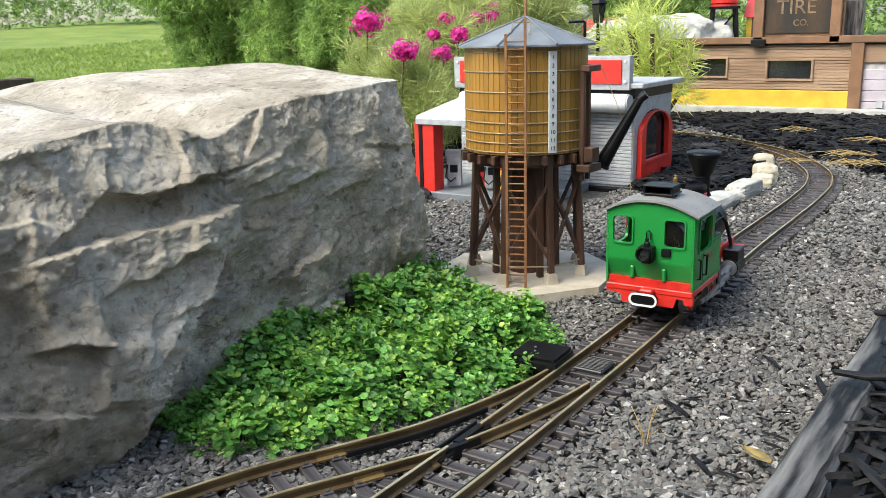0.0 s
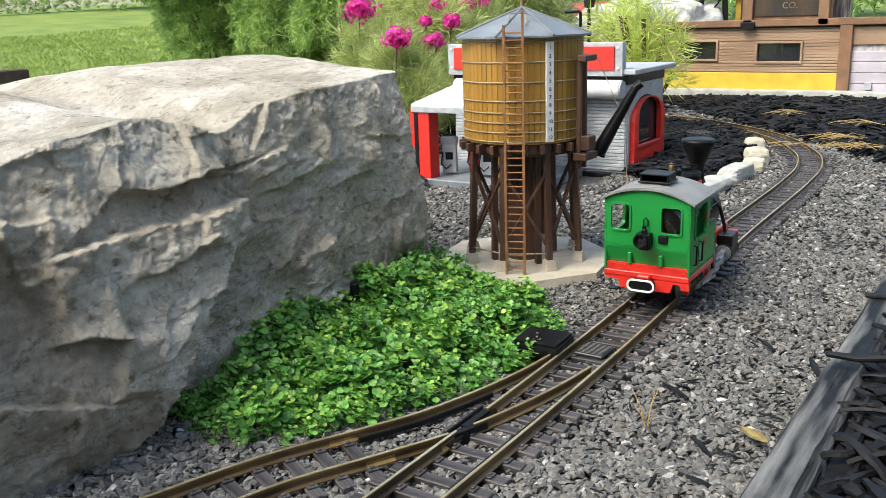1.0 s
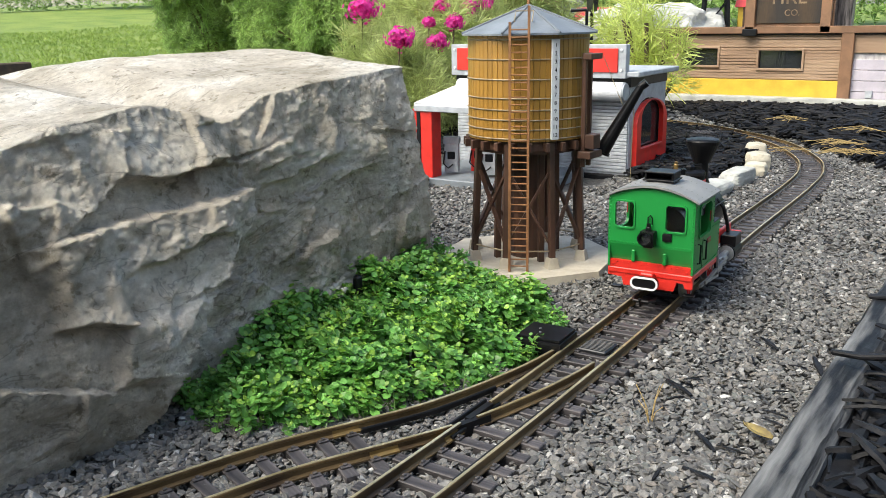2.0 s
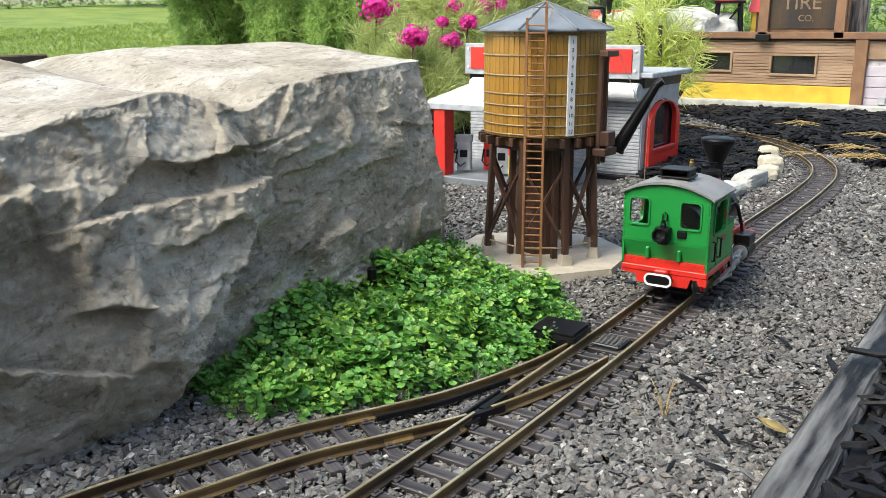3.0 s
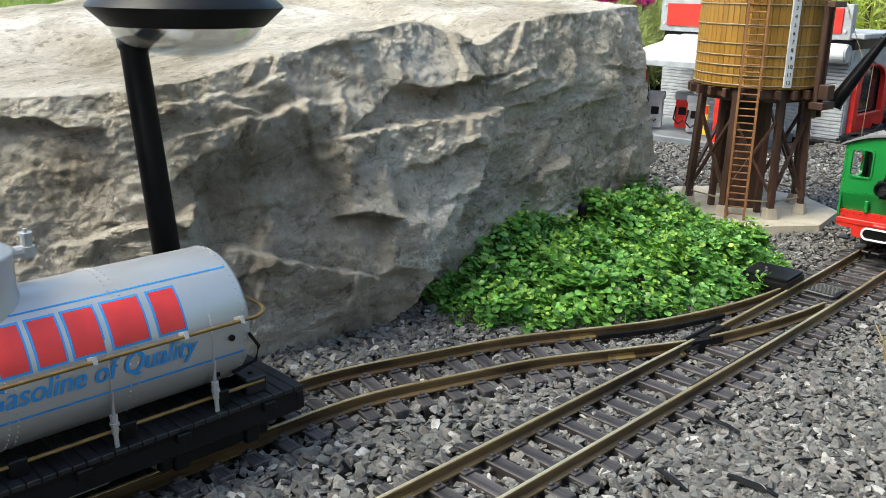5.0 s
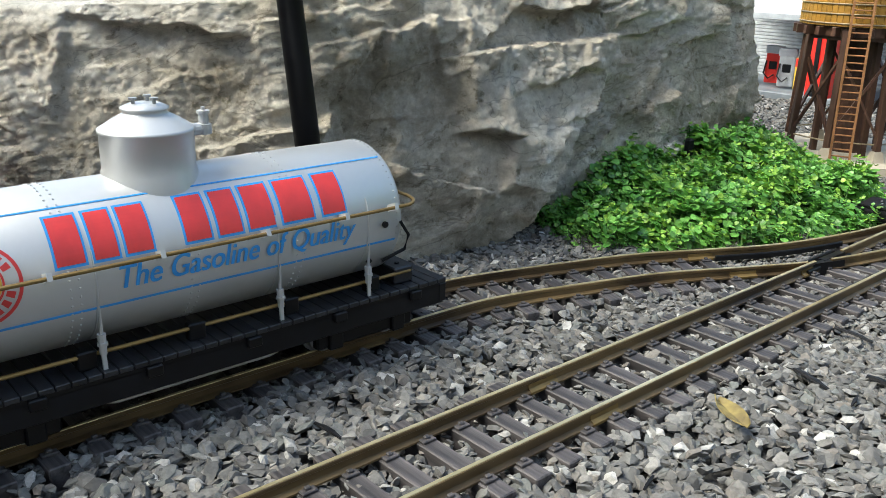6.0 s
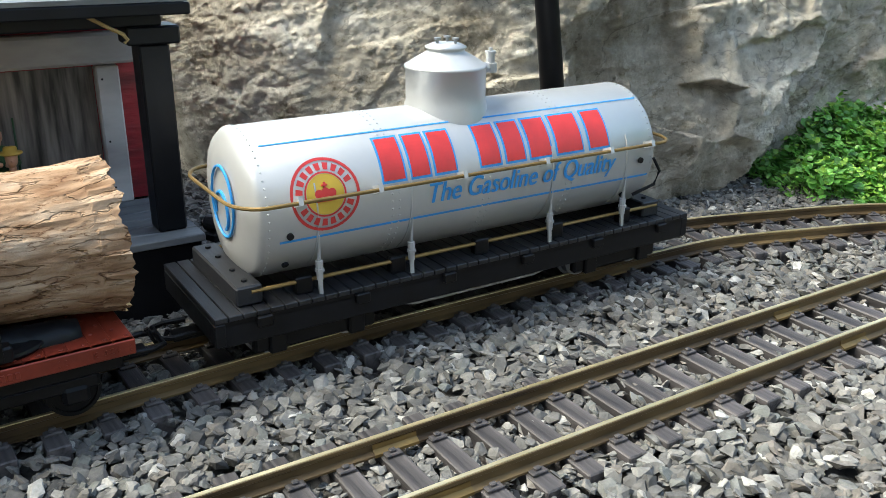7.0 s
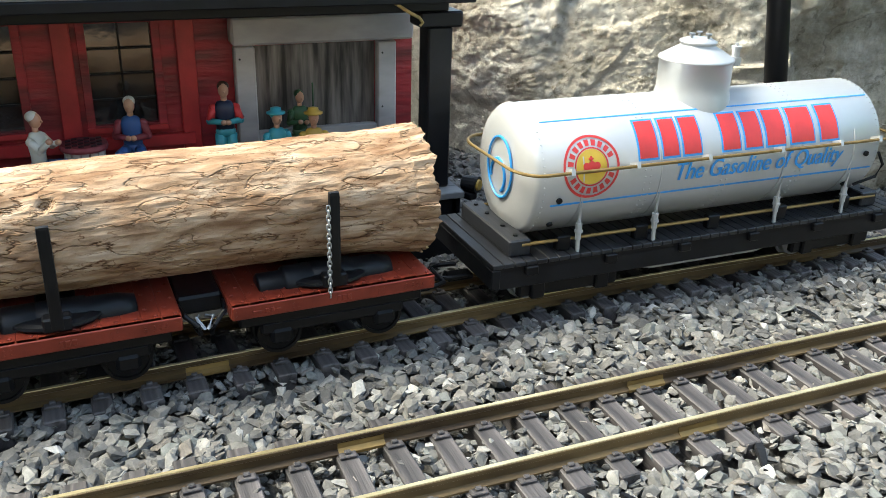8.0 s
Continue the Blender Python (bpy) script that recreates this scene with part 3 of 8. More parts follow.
def switch_machine():
    t = thing("switch_machine", "low black plastic switch motor box beside the rails", "switch motor", (-0.051, 0.766, 0.0), 4)
    b = box((0, 0, 0.008), (0.050, 0.046, 0.020), 0.003, seg=2)
    part("housing", b, M_BLACK, t)
    part("lid", box((0, 0, 0.0195), (0.046, 0.042, 0.003), 0.0012, seg=2), M_BLACK, t)
    for x, y in ((-0.008, 0.004), (-0.004, -0.006)):
        part("screw", rod((x, y, 0.0208), (x, y, 0.0218), 0.0013, seg=8), M_STEEL, t)
    plate = thing("point_cover", "ribbed dark plate between the rails", "cover plate", (-0.005, 0.790, 0.0))
    b = box((0, 0, 0.005), (0.030, 0.032, 0.004), 0.001)
    part("plate", b, M_DECK, plate)
    for k in range(9):
        part("rib", box((0, -0.0128 + 0.0032 * k, 0.0073), (0.027, 0.0014, 0.0010), 0.0003), M_DECK, plate)
    return t


switch_machine()


def rail_joiners():
    for line, side, y in ((MAIN, -1, -0.06), (MAIN, 1, -0.06), (MAIN, -1, -0.235), (MAIN, -1, 0.225), (MAIN, 1, 0.225), (SIDE, 1, -0.285), (SIDE, 1, 0.505), (SIDE, -1, 0.495), (MAIN, -1, 0.545)):
        k = nearest(line, y)
        pts = offset_line(line, side * GAUGE / 2)[k - 1:k + 2]
        j = part("rail_joiner", sweep(pts, [(-0.0043, 0.0030), (0.0043, 0.0030), (0.0043, 0.0046), (0.0016, 0.0060), (0.0012, 0.0084), (-0.0012, 0.0084), (-0.0016, 0.0060), (-0.0043, 0.0046)]), M_BRASS, main_track if line is MAIN else side_track)


rail_joiners()


# ---- gravel ----
def near_track(x, y):
    """Distance to the nearest track's centre."""
    best = 9.0
    for line in (MAIN, SIDE):
        for k in range(0, len(line), 4):
            d = (line[k].x - x) ** 2 + (line[k].y - y) ** 2
            best = min(best, d)
    return math.sqrt(best)


def ballast():
    rng = np.random.default_rng(5)
    temp = stone_templates(44, rng, 13, 0.64)
    places = []
    track_pts = np.array([[p.x, p.y] for line in (MAIN, SIDE) for p in line])

    def fill(x0, x1, y0, y1, count, size):
        xs, ys = rng.uniform(x0, x1, count), rng.uniform(y0, y1, count)
        for x, y in zip(xs, ys):
            d = np.sqrt(((track_pts - (x, y)) ** 2).sum(1)).min()
            on_rail = abs(d - GAUGE / 2) < 0.0075
            if x < -0.33 and 0.05 < y < 0.88 or x < -0.26 and y < -0.10 or x < -0.40 and 1.52 < y < 1.95:
                continue
            top = -0.0010 if d < 0.047 else -0.0026
            s = size * rng.uniform(0.50, 1.2) * (0.85 if d < 0.047 else 1.0)
            if on_rail:
                top, s = -0.0040, s * 0.7
            if d > 0.047:
                top += 0.004 * noise.noise((x * 14, y * 14, 0))
            z = top + rng.uniform(-0.4, 0.35) * s
            m = turn3(rng.uniform(-0.7, 0.7), rng.uniform(-0.7, 0.7), rng.uniform(0, 6.28), (s * rng.uniform(0.8, 1.3), s, s * rng.uniform(0.6, 1.0)))
            places.append((int(rng.integers(len(temp))), m, (x, y, z)))

    fill(-0.36, 0.26, -0.62, 0.42, 36000, 0.0054)
    fill(-0.36, 0.26, 0.38, 0.62, 12000, 0.0046)
    fill(-0.36, 0.26, 0.58, 1.30, 30000, 0.0041)
    fill(-0.80, 0.26, 1.25, 2.3, 34000, 0.0050)
    fill(-1.1, 0.20, 2.25, 3.2, 9000, 0.0080)
    fill(-0.75, -0.35, 0.90, 1.27, 5400, 0.0048)
    fill(-0.66, -0.34, -0.08, 0.05, 2600, 0.0054)
    ob = scatter_mesh("gravel", temp, places, M_STONE)
    return tagged(ob, "crushed grey angular ballast stones round the tracks", "gravel", kind="stuff")


ballast()


# ---- the boulder ----
def lerp_table(table, t):
    for (a, u), (b, v) in zip(table, table[1:]):
        if t <= b:
            f = min(max((t - a) / (b - a), 0.0), 1.0)
            f = f * f * (3 - 2 * f)
            return u + (v - u) * f
    return table[-1][1]


FRONT_TOP = [(-0.06, 0.195), (0.17, 0.209), (0.25, 0.217), (0.36, 0.235), (0.43, 0.250), (0.505, 0.260), (0.60, 0.236), (0.67, 0.259), (0.735, 0.266), (0.90, 0.274)]


# breaks in the front face: a line from (y, z) to (y, z), the stone on its left standing proud by a depth that dies away over a length
SCARPS = [
    (0.600, 0.173, 0.375, 0.163, 0.017, 0.10), (0.405, -0.01, 0.592, 0.173, 0.030, 0.12), (0.455, 0.199, 0.590, 0.197, 0.014, 0.05),
    (0.735, 0.155, 0.835, 0.173, 0.010, 0.045), (0.815, 0.165, 0.850, 0.265, 0.008, 0.06), (0.372, 0.097, 0.418, 0.092, 0.018, 0.04),
    (0.413, 0.096, 0.398, 0.050, 0.014, 0.06), (0.392, 0.045, 0.265, 0.095, 0.018, 0.08), (0.405, 0.187, 0.295, 0.196, 0.010, 0.05),
    (0.712, 0.111, 0.655, 0.087, 0.013, 0.04), (0.086, 0.120, 0.106, 0.197, 0.020, 0.09), (0.104, 0.196, 0.205, 0.188, 0.015, 0.05),
    (0.255, 0.127, 0.165, 0.100, 0.016, 0.07), (0.640, 0.060, 0.545, 0.100, 0.010, 0.05)]


def scarp_height(y, z, rng):
    """How far the broken face stands out at each place: the large breaks, then many small ones along the bedding and across it."""
    lines = list(SCARPS)
    for _ in range(150):
        a = radians(rng.normal(12, 11) if rng.random() < 0.62 else rng.normal(62, 16))
        a += math.pi if rng.random() < 0.55 else 0.0
        n = 0.018 + 0.11 * rng.random() ** 2
        cy, cz = rng.uniform(0.0, 0.9), rng.uniform(0.0, 0.26)
        d = rng.uniform(0.0010, 0.0024) + 0.034 * n
        lines.append((cy - n * math.cos(a) / 2, cz - n * math.sin(a) / 2, cy + n * math.cos(a) / 2, cz + n * math.sin(a) / 2, d, n * rng.uniform(0.25, 0.7)))
    out = np.zeros_like(y)
    for y0, z0, y1, z1, depth, fall in lines:
        n = math.hypot(y1 - y0, z1 - z0)
        ty, tz = (y1 - y0) / n, (z1 - z0) / n
        u = ((y - y0) * ty + (z - z0) * tz) / n
        d = (z - z0) * ty - (y - y0) * tz
        ends = np.clip(np.minimum(u + 0.08, 1.08 - u) / 0.22, 0, 1)
        edge = np.clip(d / 0.0028 + 0.5, 0, 1)
        out += depth * ends * edge * np.exp(-np.maximum(d, 0) / fall)
    return out


def boulder():
    # once round the section: up the front, over the top, down the back
    ring = [(1.0, k / 165) for k in range(165)] + [(1.0 - 2.0 * (k / 64) ** 1.3, 1.0) for k in range(64)] + [(-1.0, 1.0 - k / 8) for k in range(9)]
    nlen, cap = 500, 40
    verts, faces = [], []

    def section(w, u, h):
        y = 0.437 + 0.463 * w
        top = lerp_table(FRONT_TOP, y)
        back_rise = (1 - u) / 2
        top += 0.018 * back_rise - 0.02 * math.sin(back_rise * 5 + y * 3) * back_rise
        front = -0.287 - 0.032 * h ** 1.5
        front += 0.022 * math.exp(-((y - 0.37) / 0.12) ** 2) * (1 - h)
        south = min(1.0, max(0.0, (0.22 - y) / 0.16))
        front -= (0.085 + 0.05 * h) * south + 1.7 * max(0.0, 0.055 - y)
        back = -0.86
        x = back + (front - back) * (u + 1) / 2
        yy = y + 0.06 * (1 - (u + 1) / 2) * w
        if w < -0.6:
            yy += 0.05 * (1 - h) * (-w - 0.6) / 0.4
        return Vector((x, yy, -0.03 + (top + 0.03) * h))

    rows = [(-1.0, k / cap) for k in range(cap)] + [(-1.0 + 2.0 * k / nlen, 1.0) for k in range(nlen + 1)] + [(1.0, 1.0 - k / cap) for k in range(1, cap + 1)]
    for w, f in rows:
        f = max(f, 0.004)
        for u, h in ring:
            verts.append(section(w, u * f, 0.5 + (h - 0.5) * f))
    n = len(ring)
    for j in range(len(rows) - 1):
        for k in range(n):
            faces.append((j * n + k, j * n + (k + 1) % n, (j + 1) * n + (k + 1) % n, (j + 1) * n + k))
    me = bpy.data.meshes.new("boulder")
    me.from_pydata(verts, [], faces)
    me.update()
    normals = np.empty(len(verts) * 3)
    me.vertices.foreach_get("normal", normals)
    normals = normals.reshape(-1, 3)
    co = np.array([v[:] for v in verts])
    if normals[np.argmax(co[:, 2]), 2] < 0:
        me.flip_normals()
        normals = -normals
    rough, fine, bulge, wy, wz = (np.zeros(len(co)) for _ in range(5))
    for k, p in enumerate(verts):
        if p.x < -0.72:
            continue
        rough[k] = noise.fractal(p * 30, 0.85, 2.1, 5)
        fine[k] = noise.fractal(p * 120, 0.7, 2.0, 3)
        bulge[k] = noise.noise(p * 6)
        jag = noise.noise_vector(p * 34) * 0.006 + noise.noise_vector(p * 95) * 0.0028
        wy[k], wz[k] = jag.y, jag.z
    flat = np.clip((normals[:, 2] - 0.45) / 0.4, 0, 1)
    scarp = scarp_height(co[:, 1] + wy, co[:, 2] + wz, np.random.default_rng(17))
    scarp *= np.clip(normals[:, 0] * 2.0 + 0.3, 0, 1) * np.clip((co[:, 1] - 0.03) / 0.19, 0.3, 1)
    face = 1.3 * scarp + 0.007 * bulge + 0.0034 * rough + 0.0018 * fine
    top = 0.005 * bulge + 0.0016 * rough + 0.0006 * fine
    off = flat * top + (1 - flat) * face
    off[co[:, 0] < -0.75] = 0.0
    me.vertices.foreach_set("co", (co + normals * off[:, None]).ravel())
    me.materials.append(M_ROCK)
    me.update()
    return tagged(new("boulder", me), "large rough grey limestone boulder with a pale top", "rock")


boulder()


# ---- water tower ----
def water_tower():
    t = thing("water_tower", "amber stave water tower on dark trestle and octagonal slab", "water tower", (-0.239, 1.066, -0.006), 31)
    t.scale = (0.935, 0.935, 0.935)
    # base slab, an octagon
    b = bmesh.new()
    bmesh.ops.create_cone(b, cap_ends=True, segments=8, radius1=0.139, radius2=0.136, depth=0.016)
    bmesh.ops.translate(b, verts=b.verts, vec=(0, 0, 0.006))
    part("base_slab", b, M_CONCRETE, t, "pale cast concrete slab")
    z0, z1 = 0.014, 0.190
    legs = []
    for k in range(8):
        a = math.pi * (k + 0.5) / 4
        foot, head = Vector((0.084 * math.cos(a), 0.084 * math.sin(a), z0 + 0.014)), Vector((0.076 * math.cos(a), 0.076 * math.sin(a), z1))
        legs.append((foot, head))
        b = bmesh.new()
        bmesh.ops.create_cone(b, cap_ends=True, segments=4, radius1=0.0125, radius2=0.0085, depth=0.016)
        bmesh.ops.rotate(b, verts=b.verts, matrix=Matrix.Rotation(a + math.pi / 4, 3, "Z"))
        bmesh.ops.translate(b, verts=b.verts, vec=(foot.x, foot.y, z0 + 0.007))
        part("footing", b, M_CONCRETE, t)
        part("post", beam(foot, head, 0.0085, 0.0085, bevel=0.0008), M_BROWN, t)
    for k in range(8):
        (f0, h0), (f1, h1) = legs[k], legs[(k + 1) % 8]
        lo, hi = 0.10, 0.78
        part("brace", beam(f0.lerp(h0, lo), f1.lerp(h1, hi), 0.0052, 0.0032), M_BROWN, t)
        part("brace", beam(f1.lerp(h1, lo) * 0.985, f0.lerp(h0, hi) * 0.985, 0.0052, 0.0032), M_BROWN, t)
        part("tie_rod", rod(f0.lerp(h0, 0.06), f1.lerp(h1, 0.06), 0.0011, seg=6), M_HOOP, t)
        part("girder", beam(h0 - Vector((0, 0, 0.010)), h1 - Vector((0, 0, 0.010)), 0.007, 0.011), M_BROWN, t)
    part("centre_pipe", rod((0, 0, z0), (0, 0, z1), 0.025, seg=20), M_BROWN, t)
    for k in range(4):
        a = math.pi * (k + 0.25) / 2
        x, y = 0.048 * math.cos(a), 0.048 * math.sin(a)
        part("inner_post", beam((x, y, z0), (x * 0.94, y * 0.94, z1), 0.0085, 0.0085, bevel=0.0008), M_BROWN, t)
    # joists under the tub
    for k in range(24):
        a = 2 * math.pi * k / 24
        b = box((0, 0, 0), (0.022, 0.0060, 0.012), 0.0006)
        bmesh.ops.transform(b, matrix=pose(0.082 * math.cos(a), 0.082 * math.sin(a), 0.186, 0, 0, math.degrees(a)), verts=b.verts)
        part("joist", b, M_BROWN, t)
    part("platform", lathe([(0, 0.180), (0.080, 0.180), (0.080, 0.193), (0, 0.193)], 40), M_BROWN, t)
    # staves
    n = 64
    r, zt0, zt1 = 0.0855, 0.193, 0.337
    w = 2 * math.pi * r / n
    b = box((0, 0, (zt0 + zt1) / 2), (0.004, w * 0.965, zt1 - zt0), 0.0006)
    me = bpy.data.meshes.new("stave")
    b.to_mesh(me)
    b.free()
    me.materials.append(M_TANKWOOD)
    for k in range(n):
        a = 2 * math.pi * k / n
        s = new("stave", me)
        s.matrix_basis = pose(r * math.cos(a) - 0.002 * math.cos(a), r * math.sin(a) - 0.002 * math.sin(a), 0, 0, 0, math.degrees(a))
        s.parent = t
    part("tub_lining", lathe([(0, 0.194), (0.0815, 0.194), (0.0815, 0.334), (0, 0.334)], 40), M_BROWN, t)
    for z in (0.197, 0.2095, 0.2225, 0.236, 0.2515, 0.2765, 0.303, 0.329):
        ring = [(0.0862 * math.cos(2 * math.pi * k / 48), 0.0862 * math.sin(2 * math.pi * k / 48), z) for k in range(49)]
        part("hoop", tube(ring, 0.0010, 6), M_HOOP, t)
    # roof, eight sheets with ribs
    R, zr, apex = 0.100, 0.337, 0.374
    b = bmesh.new()
    top = b.verts.new((0, 0, apex))
    ring = [b.verts.new((R * math.cos(math.pi * (k + 0.5) / 4), R * math.sin(math.pi * (k + 0.5) / 4), zr)) for k in range(8)]
    low = [b.verts.new((v.co.x, v.co.y, zr - 0.0025)) for v in ring]
    for k in range(8):
        b.faces.new((ring[k], ring[(k + 1) % 8], top))
        b.faces.new((low[k], low[(k + 1) % 8], ring[(k + 1) % 8], ring[k]))
    b.faces.new(low[::-1])
    part("roof", b, M_SLATE, t, "grey sheet metal octagonal roof")
    for k in range(8):
        a = math.pi * (k + 0.5) / 4
        part("roof_rib", rod((R * math.cos(a), R * math.sin(a), zr + 0.0005), (0, 0, apex + 0.0005), 0.0016, seg=6), M_SLATE, t)
    part("finial", rod((0, 0, apex - 0.002), (0, 0, apex + 0.03), 0.0022, 0.0014, seg=8), M_BROWNL, t)
    # ladder on the side of the tub
    rot = Matrix.Rotation(radians(-99), 4, "Z")
    for s in (-1, 1):
        b = beam((0.099, s * 0.0125, 0.012), (0.097, s * 0.0125, 0.352 if s < 0 else 0.372), 0.0032, 0.0042)
        bmesh.ops.transform(b, matrix=rot, verts=b.verts)
        part("ladder_rail", b, M_BROWNL, t)
    for k in range(34):
        b = rod((0.098, -0.0125, 0.022 + 0.0097 * k), (0.098, 0.0125, 0.022 + 0.0097 * k), 0.0010, seg=6)
        bmesh.ops.transform(b, matrix=rot, verts=b.verts)
        part("rung", b, M_BROWNL, t)
    # gauge board with figures 1 to 12
    ga = radians(-68)
    gm = Matrix.Rotation(ga, 4, "Z")
    b = box((0.0885, 0, 0.2625), (0.003, 0.0115, 0.133), 0.0005)
    bmesh.ops.transform(b, matrix=gm, verts=b.verts)
    board = part("gauge_board", b, M_SHEDWHITE, t, "white gauge board numbered one to twelve")
    for k in range(12):
        cu = bpy.data.curves.new("figure", "FONT")
        cu.body, cu.size, cu.align_x, cu.align_y, cu.extrude = str(k + 1), 0.0075, "CENTER", "CENTER", 0.0002
        cu.materials.append(M_BLACK)
        f = new("figure", cu)
        f.parent = board
        f.matrix_basis = gm @ Matrix.Translation((0.0902, 0, 0.321 - 0.0108 * k)) @ Matrix.Rotation(math.pi / 2, 4, "Z") @ Matrix.Rotation(math.pi / 2, 4, "X")
    # spout frame and spout
    sa = Matrix.Rotation(radians(-15), 4, "Z")

    def on(bm, name, mat, label=""):
        bmesh.ops.transform(bm, matrix=sa, verts=bm.verts)
        return part(name, bm, mat, t, label)

    def stand(bm, name):
        bmesh.ops.transform(bm, matrix=Matrix.Rotation(radians(-33), 4, "Z"), verts=bm.verts)
        return part(name, bm, M_BROWN, t)

    for s in (-1, 1):
        stand(box((0.094, s * 0.008, 0.232), (0.006, 0.005, 0.155), 0.0006), "spout_post")
    stand(box((0.102, 0, 0.305), (0.012, 0.034, 0.008), 0.0008), "spout_crossbar")
    stand(box((0.100, 0, 0.172), (0.020, 0.036, 0.010), 0.0008), "spout_bracket")
    stand(box((0.104, 0, 0.190), (0.014, 0.020, 0.020), 0.001), "counterweight")
    b = rod((0.108, 0, 0.172), (0.158, 0.004, 0.262), 0.0105, 0.0055, seg=18)
    rod((0.158, 0.004, 0.262), (0.166, 0.004, 0.268), 0.0058, 0.006, seg=14, bm=b)
    rod((0.107, 0, 0.170), (0.1085, 0, 0.1727), 0.0118, seg=18, bm=b)
    on(b, "spout", M_BLACK, "black tapered filling spout")
    for p, q in (((0.106, 0.002, 0.304), (0.138, 0.003, 0.228)), ((0.150, 0.003, 0.250), (0.148, 0.003, 0.130))):
        b = bmesh.new()
        p, q = Vector(p), Vector(q)
        m = int((q - p).length / 0.0032)
        for k in range(m):
            c = p.lerp(q, (k + 0.5) / m)
            box(c, (0.0009, 0.0018 if k % 2 else 0.0007, 0.0034), 0, bm=b)
        on(b, "chain", M_HOOP)
    # vent pipe on the roof and hatch rails
    on(tube([(0.080, 0.012, 0.345), (0.080, 0.012, 0.364), (0.078, 0.012, 0.366), (0.058, 0.010, 0.3655)], 0.0022, 8), "vent_pipe", M_BLACK)
    b = tube([(0.06, -0.012, 0.352), (0.04, -0.012, 0.366), (0.04, 0.012, 0.366), (0.06, 0.012, 0.352)], 0.0009, 6)
    bmesh.ops.transform(b, matrix=rot, verts=b.verts)
    part("hatch_rail", b, M_HOOP, t)
    return t


water_tower()


# ---- shared vehicle pieces ----
def rivets(points, r, direction, bm=None):
    """Small round rivet heads facing a direction."""
    b = bmesh.new() if bm is None else bm
    d = Vector(direction).normalized()
    for p in points:
        p = Vector(p)
        rod(p - d * r * 0.3, p + d * r * 0.6, r, r * 0.55, 6, bm=b)
    return b


def frange(a, b, n):
    return [a + (b - a) * k / (n - 1) for k in range(n)]


def wheel(parent, x, y, z, r, rim=M_STEEL, face=M_BLACK, spokes=0):
    s = 1 if x > 0 else -1
    w = part("wheel", lathe([(0, -0.003), (r * 0.94, -0.003), (r * 0.94, 0.003), (0, 0.003)], 28, pose(x, y, z, 0, 90, 0)), face, parent)
    part("tyre", lathe([(r * 0.86, -0.0042), (r * 1.1, -0.0042), (r * 1.1, -0.0026), (r, -0.0024), (r, 0.0042), (r * 0.86, 0.0042)][::1] + [(r * 0.86, -0.0042)], 32, pose(x, y, z, 0, 90 * s, 0)), rim, w)
    part("hub", lathe([(0, -0.005), (r * 0.22, -0.005), (r * 0.22, 0.005), (0, 0.005)], 14, pose(x, y, z, 0, 90, 0)), rim, w)
    for k in range(spokes):
        a = 2 * math.pi * k / spokes
        part("spoke", beam((x + s * 0.003, y + r * 0.2 * math.cos(a), z + r * 0.2 * math.sin(a)), (x + s * 0.003, y + r * 0.86 * math.cos(a), z + r * 0.86 * math.sin(a)), 0.0022, 0.0022), face, w)
    return w


def coupler(parent, y, direction, z=0.024):
    """Hook and loop coupling of black plastic."""
    b = tube([(-0.010, y, z), (-0.011, y + direction * 0.012, z), (-0.008, y + direction * 0.019, z), (0.008, y + direction * 0.019, z), (0.011, y + direction * 0.012, z), (0.010, y, z)], 0.0016, 8)
    box((0, y + direction * 0.002, z - 0.004), (0.010, 0.018, 0.004), 0.0006, bm=b)
    tube([(0, y + direction * 0.004, z - 0.004), (0, y + direction * 0.020, z - 0.005), (0, y + direction * 0.024, z + 0.004)], 0.0014, 6, bm=b)
    return part("coupler", b, M_BLACK, parent, "black hook and loop coupler")


def arch_panel(x0, x1, z0, z1, crown, y, thick, n=20):
    """An upright panel across x with a curved top."""
    b = bmesh.new()
    front, back = [], []
    outline = [(x0, z0), (x1, z0)] + [(x1 + (x0 - x1) * k / n, z1 + crown * (1 - (2 * k / n - 1) ** 2)) for k in range(n + 1)]
    front = [b.verts.new((x, y, z)) for x, z in outline]
    back = [b.verts.new((x, y + thick, z)) for x, z in outline]
    b.faces.new(front)
    b.faces.new(back[::-1])
    m = len(outline)
    for k in range(m):
        b.faces.new((front[k], back[k], back[(k + 1) % m], front[(k + 1) % m]))
    bmesh.ops.recalc_face_normals(b, faces=b.faces)
    return b


def rounded_rect(w, h, r, n=5):
    pts = []
    for cx, cy, a0 in ((w / 2 - r, h / 2 - r, 0), (-w / 2 + r, h / 2 - r, 90), (-w / 2 + r, -h / 2 + r, 180), (w / 2 - r, -h / 2 + r, 270)):
        for k in range(n + 1):
            a = radians(a0 + 90 * k / n)
            pts.append((cx + r * math.cos(a), cy + r * math.sin(a)))
    return pts


